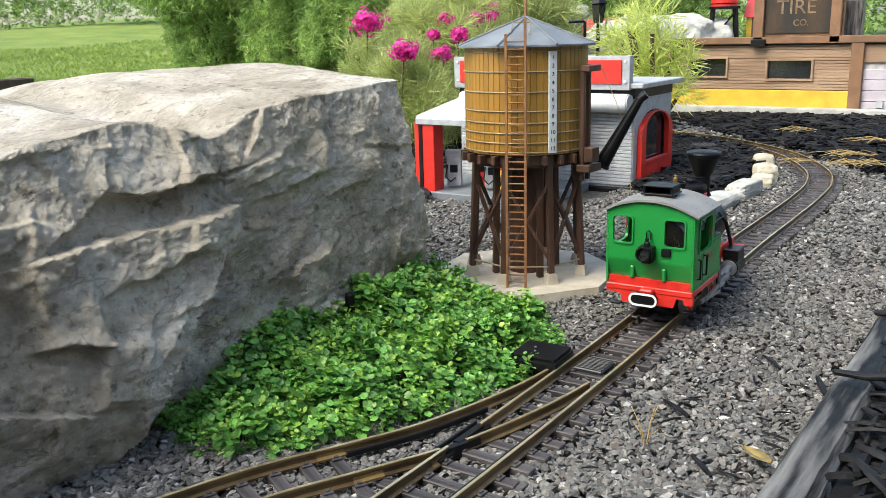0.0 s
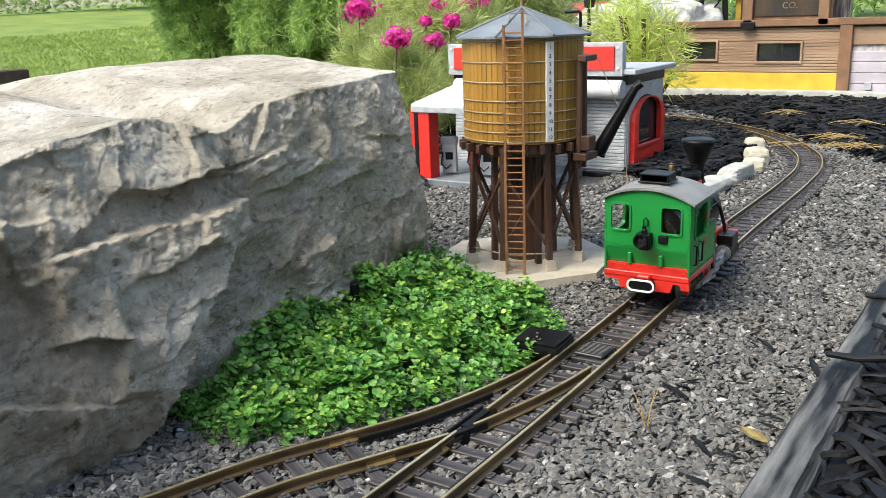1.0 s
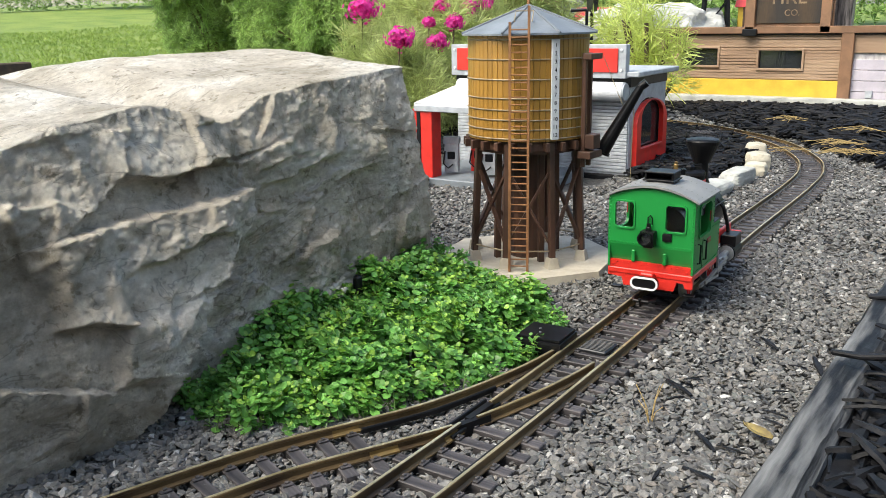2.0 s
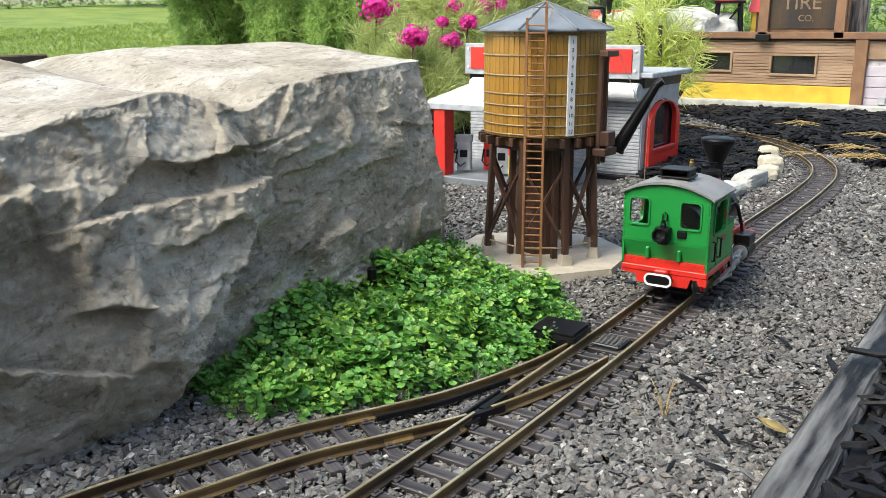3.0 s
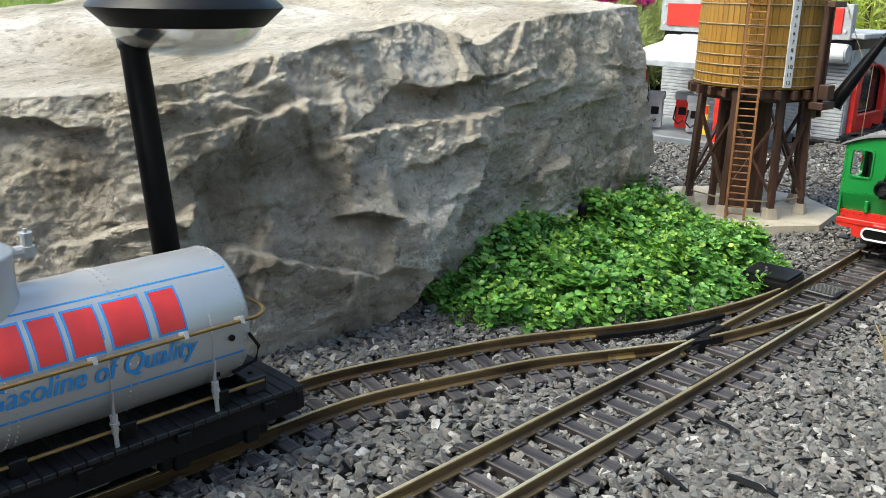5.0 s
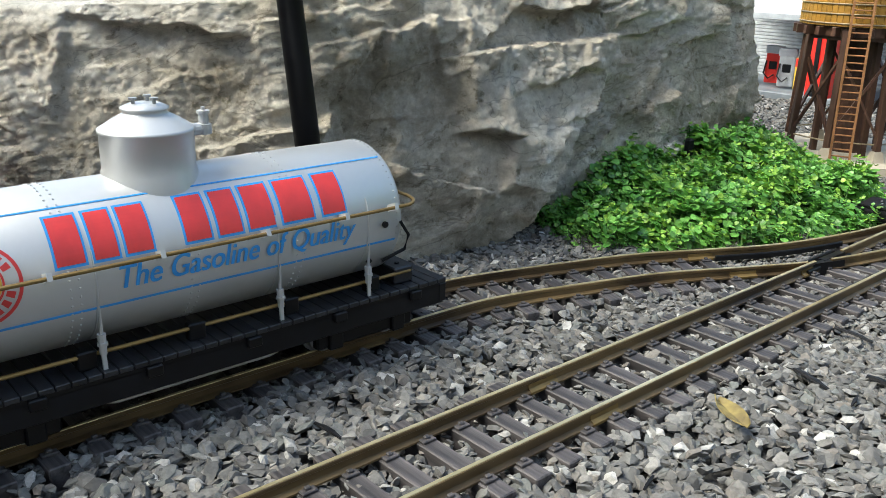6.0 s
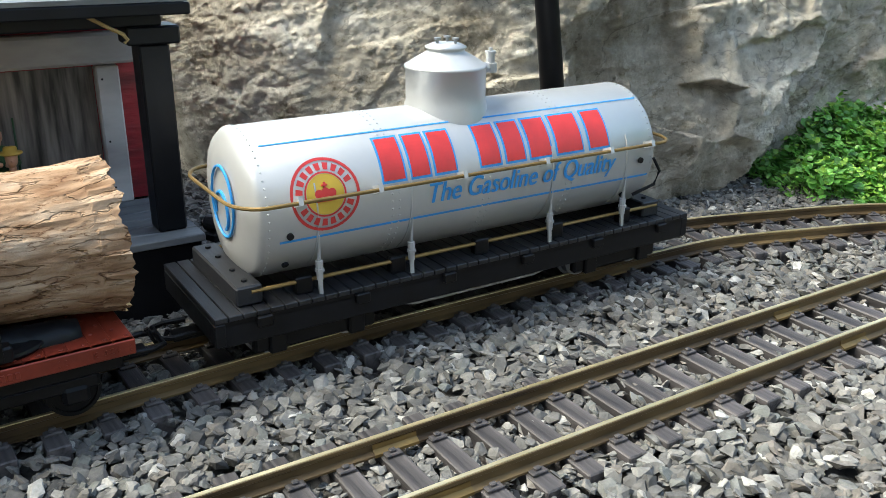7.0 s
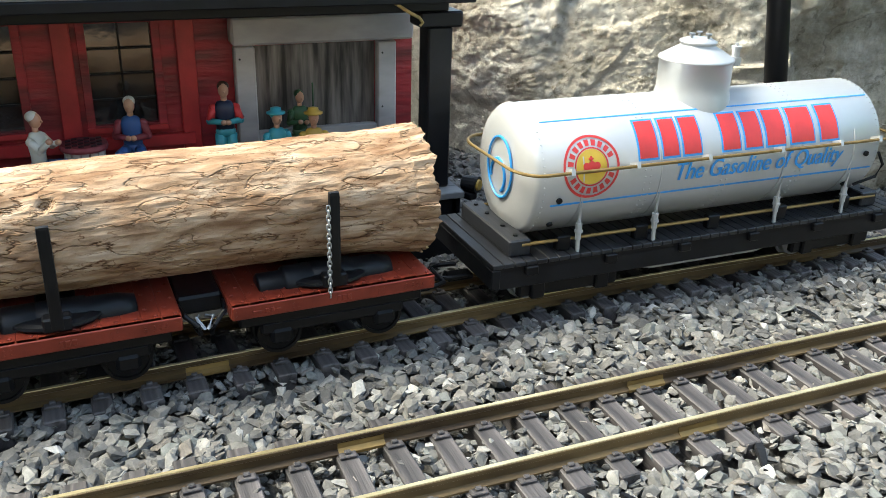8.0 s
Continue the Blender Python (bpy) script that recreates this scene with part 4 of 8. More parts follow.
def holed_wall(outline, holes, thick, m):
    """A flat wall (u, v outline) with openings cut through, given thickness along w and moved by m."""
    b = bmesh.new()
    edges = []
    loops = [outline] + holes
    for loop in loops:
        vs = [b.verts.new((u, v, 0)) for u, v in loop]
        edges += [b.edges.new((vs[k], vs[(k + 1) % len(vs)])) for k in range(len(vs))]
    bmesh.ops.triangle_fill(b, use_beauty=True, use_dissolve=False, edges=edges)
    faces = b.faces[:]
    ext = bmesh.ops.extrude_face_region(b, geom=faces)
    bmesh.ops.translate(b, verts=[g for g in ext["geom"] if isinstance(g, bmesh.types.BMVert)], vec=(0, 0, thick))
    bmesh.ops.recalc_face_normals(b, faces=b.faces)
    bmesh.ops.transform(b, matrix=m, verts=b.verts)
    return b


def ring_frame(loop, width, thick, m):
    """A raised rim round an opening."""
    cx = sum(p[0] for p in loop) / len(loop)
    cy = sum(p[1] for p in loop) / len(loop)
    sx = max(abs(p[0] - cx) for p in loop)
    sy = max(abs(p[1] - cy) for p in loop)
    outer = [(cx + (u - cx) * (1 + width / sx), cy + (v - cy) * (1 + width / sy)) for u, v in loop]
    return holed_wall(outer, [loop], thick, m)


# ---- locomotive ----
def locomotive():
    t = thing("steam_locomotive", "green tank locomotive with red frame and black boiler", "locomotive", (-0.006, 0.926, -0.0006), 2.2)
    t.scale = (1.05, 1.05, 1.05)
    hw = 0.0465
    # red frame and rear beam
    b = box((0, 0.045, 0.046), (2 * hw, 0.092, 0.006), 0.0008)
    part("running_board", b, M_RED, t)
    b = holed_wall([(-hw, 0.040), (-hw + 0.016, 0.0385), (-hw + 0.018, 0.030), (hw - 0.020, 0.030), (hw - 0.017, 0.0400), (hw - 0.010, 0.0400), (hw - 0.008, 0.0345), (hw, 0.0345), (hw, 0.0575), (-hw, 0.0575)], [], 0.004, pose(0, 0.004, 0, 90))
    part("rear_beam", b, M_RED, t)
    part("rear_rivet", rivets([(x, -0.0002, z) for x in frange(-0.043, 0.043, 14) for z in (0.0555,)] + [(s * 0.040, -0.0002, z) for s in (-1, 1) for z in frange(0.043, 0.052, 3)], 0.0011, (0, -1, 0)), M_RED, t)
    # cab
    hole_l = [(u - 0.0285, v + 0.112) for u, v in rounded_rect(0.0205, 0.0275, 0.0035)]
    hole_r = [(u + 0.0265, v + 0.1085) for u, v in rounded_rect(0.0205, 0.0275, 0.0035)]
    hole_l = [(u, v - 0.003) for u, v in hole_l]
    n = 16
    top = [(hw - 2 * hw * k / n, 0.1275 + 0.0105 * (1 - (2 * k / n - 1) ** 2)) for k in range(n + 1)]
    outline = [(-hw, 0.0760), (hw, 0.0760)] + top
    cab = part("cab", holed_wall(outline, [hole_l, hole_r], 0.0025, pose(0, 0.0, 0, 90)), M_GREEN, t, "bright green riveted cab")
    # lower rear panel slopes in
    b = bmesh.new()
    vs = [b.verts.new(c) for c in ((-hw, -0.0025, 0.0762), (hw, -0.0025, 0.0762), (hw, 0.0035, 0.0575), (-hw, 0.0035, 0.0575), (-hw, 0.0, 0.0762), (hw, 0.0, 0.0762), (hw, 0.006, 0.0575), (-hw, 0.006, 0.0575))]
    for f in ((0, 1, 2, 3), (7, 6, 5, 4), (0, 4, 5, 1), (2, 6, 7, 3), (1, 5, 6, 2), (0, 3, 7, 4)):
        b.faces.new([vs[k] for k in f])
    bmesh.ops.recalc_face_normals(b, faces=b.faces)
    part("rear_panel", b, M_GREEN, cab)
    side_hole = [(u + 0.034, v + 0.104) for u, v in rounded_rect(0.041, 0.034, 0.006)]
    for s in (-1, 1):
        m = Matrix.Translation((s * hw - (0.0022 if s > 0 else 0), 0, 0)) @ pose(0, 0, 0, 90, 0, 90)
        b = holed_wall([(-0.0010, 0.050), (0.094, 0.050), (0.094, 0.0925), (0.0695, 0.0925), (0.0695, 0.1275), (-0.0022, 0.1275), (-0.0022, 0.076)], [side_hole], 0.0022, m)
        part("cab_side", b, M_GREEN, cab)
        m2 = Matrix.Translation((s * (hw + 0.0004) - (0.0008 if s > 0 else 0), 0, 0)) @ pose(0, 0, 0, 90, 0, 90)
        part("opening_rim", ring_frame(side_hole, 0.0018, 0.0012, Matrix.Translation((s * 0.0006, 0, 0)) @ m2), M_GREEN, cab)
        pts = [(s * hw, y, 0.0530) for y in frange(0.003, 0.090, 20)] + [(s * hw, y, 0.0895) for y in frange(0.060, 0.091, 8)] + [(s * hw, 0.002, z) for z in frange(0.058, 0.122, 14)] + [(s * hw, 0.0665, z) for z in frange(0.096, 0.122, 6)] + [(s * hw, 0.0915, z) for z in frange(0.056, 0.086, 7)]
        part("side_rivet", rivets(pts, 0.0010, (s, 0, 0)), M_GREEN, cab)
        for y in (0.013, 0.034):
            part("handrail", tube([(s * hw, y, 0.0600), (s * (hw + 0.003), y, 0.0605), (s * (hw + 0.003), y, 0.0805), (s * hw, y, 0.0810)], 0.0010, 6), M_BLACK, cab)
        part("door_seam", box((s * hw, 0.030, 0.0685), (0.0008, 0.0006, 0.034), 0), M_BLACK, cab)
        part("number_plate", box((s * hw, 0.0575, 0.1035), (0.0014, 0.0075, 0.0115), 0.0004), M_BARNRED, cab, "small dark red plate with brass rim")
        part("maker_plate", box((s * hw, 0.052, 0.0775), (0.0014, 0.0140, 0.0060), 0.0004), M_BARNRED, cab, "small dark red plate with brass rim")
        for yc, zc, w, h in ((0.0575, 0.1035, 0.003, 0.007), (0.052, 0.0775, 0.010, 0.0026)):
            part("plate_bar", box((s * (hw + 0.0006), yc, zc), (0.0010, w, h), 0), M_BRASS, cab)
        part("tank_top", box((s * (hw - 0.011), 0.0815, 0.0925), (0.022, 0.026, 0.002), 0.0005), M_BLACK, cab)
        part("tank_filler", rod((s * (hw - 0.012), 0.083, 0.0930), (s * (hw - 0.012), 0.083, 0.0960), 0.0045, seg=14), M_BLACK, cab)
    m = pose(0, 0.069, 0, 90)
    fl = [(u - 0.028, v + 0.112) for u, v in rounded_rect(0.018, 0.024, 0.003)]
    fr = [(u + 0.028, v + 0.112) for u, v in rounded_rect(0.018, 0.024, 0.003)]
    part("cab_front", holed_wall([(-hw, 0.050), (hw, 0.050)] + top, [fl, fr], 0.002, m), M_GREEN, cab)
    part("rear_rivets", rivets([(x, -0.0026, 0.0785) for x in frange(-0.044, 0.044, 24)] + [(s * 0.0447, -0.0026, z) for s in (-1, 1) for z in frange(0.082, 0.125, 12)] + [(s * 0.0447, 0.0010 - 0.0005 * k, 0.060 + 0.004 * k) for s in (-1, 1) for k in range(4)], 0.0011, (0, -1, 0)), M_GREEN, cab)
    for hole, name in ((hole_l, "rear_window"), (hole_r, "rear_window")):
        w = part(name, ring_frame(hole, 0.0016, 0.0014, pose(0, -0.0026, 0, 90)), M_GREEN, cab)
        part("pane", holed_wall([(u, v) for u, v in hole], [], 0.0006, pose(0, -0.0006, 0, 90)), M_GLASS, w).visible_shadow = False
    # cab floor, backhead and driver's seat in the dark inside
    part("cab_floor", box((0, 0.036, 0.0525), (0.088, 0.066, 0.003)), M_BLACK, cab)
    part("backhead", rod((0, 0.046, 0.085), (0, 0.068, 0.085), 0.026, seg=24), M_BLACK, cab)
    # roof with rivet rows
    b = bmesh.new()
    k2 = 20
    lo, hi = [], []
    for j, y in enumerate((-0.006, 0.0735)):
        lo.append([b.verts.new((-0.051 + 0.102 * k / k2, y, 0.1262 + 0.0135 * (1 - (2 * k / k2 - 1) ** 2))) for k in range(k2 + 1)])
        hi.append([b.verts.new((-0.051 + 0.102 * k / k2, y, 0.1282 + 0.0140 * (1 - (2 * k / k2 - 1) ** 2))) for k in range(k2 + 1)])
    for k in range(k2):
        b.faces.new((hi[0][k], hi[0][k + 1], hi[1][k + 1], hi[1][k]))
        b.faces.new((lo[0][k + 1], lo[0][k], lo[1][k], lo[1][k + 1]))
        b.faces.new((lo[0][k], lo[0][k + 1], hi[0][k + 1], hi[0][k]))
        b.faces.new((lo[1][k + 1], lo[1][k], hi[1][k], hi[1][k + 1]))
    for k in (0, k2):
        b.faces.new((lo[0][k], hi[0][k], hi[1][k], lo[1][k]))
    bmesh.ops.recalc_face_normals(b, faces=b.faces)
    roof = part("roof", b, M_ROOFGREY, t, "curved matt grey roof with rivet rows")

    def rz(x):
        return 0.1282 + 0.0140 * (1 - (x / 0.051) ** 2)

    tagged(part("roof_rivet_row", rivets([(x, y, rz(x)) for y in (0.017, 0.052) for x in frange(-0.047, 0.047, 18)] + [(x, y, rz(x)) for x in (-0.047, 0.047) for y in (0.002, 0.066)], 0.0009, (0, 0, 1)), M_ROOFGREY, roof), kind="stuff")
    # ventilator on the roof
    b = bmesh.new()
    box((0, 0.030, 0.1440), (0.034, 0.030, 0.002), 0.0005, bm=b)
    for s in (-1, 1):
        box((0.0145 * s, 0.030, 0.1475), (0.0025, 0.024, 0.008), 0.0005, bm=b)
    box((0, 0.030, 0.1520), (0.032, 0.026, 0.002), 0.0006, bm=b)
    box((0, 0.0405, 0.1475), (0.029, 0.002, 0.008), 0, bm=b)
    part("roof_vent", b, M_BLACK, roof)
    part("whistle", lathe([(0, 0), (0.003, 0), (0.003, 0.002), (0.0016, 0.003), (0.0016, 0.006), (0.0026, 0.007), (0.0026, 0.0135), (0.0018, 0.0145), (0.0022, 0.0165), (0, 0.0175)], 14, pose(0.004, 0.062, rz(0.004) - 0.001)), M_BRASS, roof, "polished brass whistle")
    part("safety_pipe", lathe([(0, 0), (0.0042, 0), (0.0042, 0.012), (0.0048, 0.012), (0.0048, 0.014), (0.0036, 0.014), (0.0036, 0.010), (0, 0.010)], 16, pose(0.006, 0.078, 0.1335)), M_BLACK, t)
    # lamp on the back, lifting handle
    lamp = part("rear_lamp", box((0.0, -0.0085, 0.0875), (0.0150, 0.011, 0.0150), 0.0015, seg=2), M_BLACK, t, "black square headlamp with deep round bezel")
    part("bezel", lathe([(0.0050, 0), (0.0072, 0), (0.0076, 0.005), (0.0062, 0.005), (0.0050, 0.0005)], 22, pose(-0.0010, -0.0138, 0.0880, 90)), M_BLACK, lamp)
    part("lens", lathe([(0, 0.0006), (0.0055, 0.0006), (0.0055, 0.0012), (0, 0.0020)], 18, pose(-0.0010, -0.0138, 0.0880, 90)), M_WINDOW, lamp)
    part("lamp_chimney", lathe([(0, 0), (0.0034, 0), (0.0030, 0.004), (0.0022, 0.005), (0.0022, 0.008), (0, 0.008)], 12, pose(0, -0.0085, 0.0945)), M_BLACK, lamp)
    part("lamp_handle", tube([(-0.0022, -0.0045, 0.101), (-0.0024, -0.0045, 0.108), (0, -0.0045, 0.1105), (0.0024, -0.0045, 0.108), (0.0022, -0.0045, 0.101)], 0.0007, 6), M_BLACK, lamp)
    part("lamp_foot", box((0.0, -0.006, 0.0785), (0.010, 0.009, 0.004), 0.0006), M_BLACK, lamp)
    part("tail_light", box((0.0185, -0.0035, 0.0885), (0.0100, 0.0024, 0.0085), 0.0016, seg=2), M_BLACK, t)
    for x in (-0.018, 0.016):
        part("lamp_iron", box((x, -0.001, 0.0640), (0.0042, 0.003, 0.013), 0.0010), M_GREEN, t)
    # buffer: oval with white rim on a red block
    part("buffer_block", box((0, -0.004, 0.0430), (0.014, 0.012, 0.011), 0.0012), M_RED, t)
    bl = [(u, v + 0.0395) for u, v in rounded_rect(0.0300, 0.0135, 0.0064)]
    buf = part("buffer", holed_wall(bl, [], 0.0035, pose(0, -0.0125, 0, 90)), M_BLACK, t, "black oval buffer plate with white rim")
    inner = [(u, v + 0.0395) for u, v in rounded_rect(0.0262, 0.0098, 0.0048)]
    part("buffer_rim", holed_wall(bl, [inner], 0.0012, pose(0, -0.0160, 0, 90)), M_WHITE, buf)
    coupler(t, -0.004, -1, 0.022)
    # boiler, smokebox, chimney, domes
    boiler = part("boiler", lathe([(0, 0.070), (0.024, 0.070), (0.024, 0.150), (0.0255, 0.151), (0.0255, 0.196), (0.024, 0.199), (0, 0.199)], 36, Matrix.Translation((0, 0, 0.083)) @ Matrix.Rotation(-math.pi / 2, 4, "X")), M_BLACK, t, "glossy black boiler and smokebox", smooth=False)
    for y in (0.095, 0.120, 0.150):
        part("boiler_band", lathe([(0.0240, y - 0.001), (0.0248, y - 0.001), (0.0248, y + 0.001), (0.0240, y + 0.001)], 36, Matrix.Translation((0, 0, 0.083)) @ Matrix.Rotation(-math.pi / 2, 4, "X")), M_BLACK, boiler)
    part("smokebox_door", lathe([(0, 0.204), (0.012, 0.2035), (0.020, 0.200), (0.021, 0.198)], 28, Matrix.Translation((0, 0, 0.083)) @ Matrix.Rotation(-math.pi / 2, 4, "X")), M_BLACK, boiler)
    part("steam_dome", lathe([(0, 0.036), (0.010, 0.0355), (0.0165, 0.033), (0.0172, 0.030), (0.0166, 0.029), (0.0166, 0.004), (0.0185, 0.0), (0, 0.0)], 28, pose(0, 0.132, 0.1035), ), M_BLACK, t)
    part("dome_plate", box((0.0162, 0.132, 0.1250), (0.002, 0.010, 0.006), 0.0008), M_RED, t)
    b = lathe([(0, 0), (0.006, 0), (0.006, 0.004), (0.004, 0.006), (0, 0.006)], 12, pose(0, 0.128, 0.1385))
    tube([(-0.016, 0.120, 0.1435), (0.0, 0.128, 0.1445), (0.010, 0.140, 0.1440)], 0.0011, 6, bm=b)
    part("dome_valve", b, M_BLACK, t)
    chim = part("chimney", lathe([(0.0105, 0.0), (0.0105, 0.004), (0.0085, 0.006), (0.0080, 0.040), (0.0095, 0.037), (0.0195, 0.059), (0.0200, 0.063), (0.0192, 0.065), (0.0160, 0.066), (0, 0.0665)], 30, pose(0, 0.175, 0.1035)), M_BLACK, t, "black balloon stack smokestack")
    b = bmesh.new()
    for k in range(-3, 4):
        for q in range(-3, 4):
            if k * k + q * q < 11:
                rod((0.0042 * k, 0.175 + 0.0042 * q, 0.1768), (0.0042 * k, 0.175 + 0.0042 * q, 0.1776), 0.0016, 0.0014, 6, bm=b)
    part("spark_screen", b, M_SLEEPER, chim)
    # feed pump, pipes, bell
    for s in (-1, 1):
        part("air_pump", lathe([(0, 0), (0.006, 0), (0.006, 0.012), (0.0045, 0.013), (0.0045, 0.018), (0.0065, 0.019), (0.0065, 0.031), (0.003, 0.033), (0, 0.034)], 16, pose(s * 0.032, 0.104, 0.070)), M_BLACK, t)
        part("pipe", tube([(s * 0.020, 0.175, 0.098), (s * 0.029, 0.176, 0.088), (s * 0.034, 0.180, 0.066), (s * 0.036, 0.182, 0.047)], 0.0022, 8), M_BLACK, t)
        part("handrail_pipe", tube([(s * 0.0255, 0.085, 0.094), (s * 0.0265, 0.130, 0.094), (s * 0.027, 0.190, 0.094)], 0.0009, 6), M_BLACK, t)
    part("bell", lathe([(0, 0.010), (0.003, 0.0095), (0.0040, 0.003), (0.0055, 0.0)], 14, pose(0, 0.195, 0.1130)), M_BLACK, t)
    # frame, cylinders, wheels, rods
    for s in (-1, 1):
        part("frame_plate", box((s * 0.0285, 0.150, 0.0540), (0.004, 0.125, 0.016), 0.0008), M_RED, t)
        cyl = part("cylinder", rod((s * 0.040, 0.158, 0.0365), (s * 0.040, 0.192, 0.0365), 0.0105, seg=20), M_BLACK, t)
        box_b = box((s * 0.040, 0.176, 0.0505), (0.018, 0.028, 0.014), 0.001)
        part("valve_chest", box_b, M_BLACK, cyl)
        part("cylinder_cover", rod((s * 0.040, 0.155, 0.0365), (s * 0.040, 0.158, 0.0365), 0.0095, seg=18), M_STEEL, cyl)
        part("slide_bar", box((s * 0.041, 0.134, 0.0390), (0.006, 0.042, 0.004), 0.0006), M_STEEL, t)
        part("slide_bar", box((s * 0.041, 0.134, 0.0325), (0.006, 0.042, 0.003), 0.0006), M_STEEL, t)
        part("crosshead", box((s * 0.042, 0.130, 0.0358), (0.009, 0.013, 0.010), 0.001), M_STEEL, t)
        part("piston_rod", rod((s * 0.041, 0.118, 0.0360), (s * 0.041, 0.157, 0.0360), 0.0014, seg=8), M_STEEL, t)
        part("coupling_rod", box((s * 0.0430, 0.085, 0.0270), (0.003, 0.085, 0.0042), 0.0006), M_STEEL, t)
        part("connecting_rod", beam((s * 0.0455, 0.130, 0.0358), (s * 0.0455, 0.052, 0.0285), 0.0026, 0.0040), M_STEEL, t)
        part("link_plate", box((s * 0.0440, 0.100, 0.0400), (0.003, 0.009, 0.030), 0.0006), M_BLACK, t)
        part("valve_rod", beam((s * 0.046, 0.093, 0.0560), (s * 0.046, 0.100, 0.0230), 0.0022, 0.0030), M_STEEL, t)
        part("eccentric_rod", beam((s * 0.0465, 0.096, 0.0260), (s * 0.0465, 0.048, 0.0300), 0.0022, 0.0030), M_STEEL, t)
        for y in (0.048, 0.126):
            wheel(t, s * 0.0262, y, 0.0268, 0.0150, M_STEEL, M_RED, 9)
        part("step", box((s * 0.040, 0.012, 0.0240), (0.012, 0.008, 0.002), 0.0004), M_BLACK, t)
    part("underframe", box((0, 0.105, 0.0330), (0.040, 0.190, 0.018), 0.001), M_BLACK, t)
    part("pilot_beam", box((0, 0.212, 0.0450), (0.086, 0.006, 0.016), 0.001), M_RED, t)
    part("front_buffer", box((0, 0.224, 0.0400), (0.030, 0.006, 0.013), 0.003, seg=2), M_BLACK, t)
    coupler(t, 0.212, 1, 0.022)
    return t


locomotive()


# ---- tank car ----
def tank_car():
    t = thing("tank_car", "silver railway tank car with red and blue markings", "tank car", (-0.157, 0.055, 0.0), 0.0)
    L0, L1, hwid = -0.172, 0.172, 0.0465
    zd = 0.0475
    # deck boards
    n = 44
    w = (L1 - L0) / n
    for k in range(n):
        y = L0 + w * (k + 0.5)
        part("deck_board", box((0, y, zd - 0.0015), (2 * hwid, w * 0.93, 0.003), 0.0004), M_DECK, t)
    part("deck_bed", box((0, 0, zd - 0.0040), (2 * hwid - 0.001, L1 - L0 - 0.001, 0.003), 0), M_BLACK, t)
    for s in (-1, 1):
        sill = part("side_sill", box((s * (hwid - 0.003), 0, zd - 0.0110), (0.005, L1 - L0 - 0.004, 0.0130), 0.0006), M_SATIN, t)
        for y in frange(-0.145, 0.145, 6):
            part("stake_pocket", box((s * (hwid + 0.0008), y, zd - 0.0060), (0.0036, 0.0085, 0.0060), 0.0006), M_BLACK, sill)
        part("truss_rod", tube([(s * 0.034, -0.095, zd - 0.012), (s * 0.034, -0.045, zd - 0.024), (s * 0.034, 0.045, zd - 0.024), (s * 0.034, 0.095, zd - 0.012)], 0.0011, 6), M_STEEL, t)
        part("end_sill", box((0, s * (L1 - 0.003), zd - 0.0100), (2 * hwid, 0.006, 0.013), 0.0006), M_SATIN, t)
        # saddle at each end of the tank
        part("saddle", box((0, s * 0.146 - 0.003, zd + 0.0055), (0.076, 0.015, 0.011), 0.0010), M_DECK, t)
        for x in (-0.030, -0.012, 0.012, 0.030):
            part("saddle_bolt", rod((x, s * 0.146 - 0.003, zd + 0.011), (x, s * 0.146 - 0.003, zd + 0.0122), 0.0017, seg=6), M_SATIN, t)
        # bogie
        bog = part("bogie", box((0, s * 0.112, 0.0240), (0.050, 0.064, 0.008), 0.001), M_BLACK, t)
        for q in (-1, 1):
            part("side_frame", box((q * 0.0365, s * 0.112, 0.0235), (0.006, 0.074, 0.010), 0.0015), M_BLACK, bog)
            for e in (-1, 1):
                part("axle_box", box((q * 0.0395, s * 0.112 + e * 0.024, 0.0235), (0.005, 0.010, 0.012), 0.001), M_BLACK, bog)
                part("wheel", lathe([(0, -0.0035), (0.0138, -0.0035), (0.0138, -0.0018), (0.0122, -0.0016), (0.0118, 0.0035), (0, 0.0035)], 24, pose(q * 0.0248, s * 0.112 + e * 0.024, 0.0238, 0, 90 * q, 0)), M_STEEL, bog)
        coupler(t, s * L1, s, 0.026)
    # tank
    r, zc, y0, y1 = 0.0425, zd + 0.0455, -0.1435, 0.1395
    yax = Matrix.Translation((0, 0, zc)) @ Matrix.Rotation(-math.pi / 2, 4, "X")
    tank = part("tank", lathe([(0, y0 - 0.0040), (r * 0.6, y0 - 0.0025), (r * 0.93, y0 + 0.0005), (r, y0 + 0.004), (r, y1 - 0.004), (r * 0.93, y1 - 0.0005), (r * 0.6, y1 + 0.0025), (0, y1 + 0.0040)], 72, yax), M_SILVER, t, "silver painted riveted tank", smooth=False)
    for f in tank.data.polygons:
        f.use_smooth = True

    def on_tank(deg, y, lift=0.0):
        """A place on the shell; deg is measured up from the side that faces the main line."""
        a = radians(deg)
        return Vector(((r + lift) * math.cos(a), y, zc + (r + lift) * math.sin(a)))

    for k, y in enumerate((y0 + 0.006, -0.062, 0.0, 0.064, y1 - 0.006)):
        pts = [on_tank(d, y + e) for d in range(-60, 240, 6) for e in ((0,) if k in (0, 4) else (-0.0022, 0.0022))]
        b = bmesh.new()
        for p in pts:
            out = (p - Vector((0, p.y, zc))).normalized()
            rod(p - out * 0.0002, p + out * 0.0005, 0.00075, 0.0004, 5, bm=b)
        tagged(part("rivet", b, M_SILVER, tank), kind="stuff")
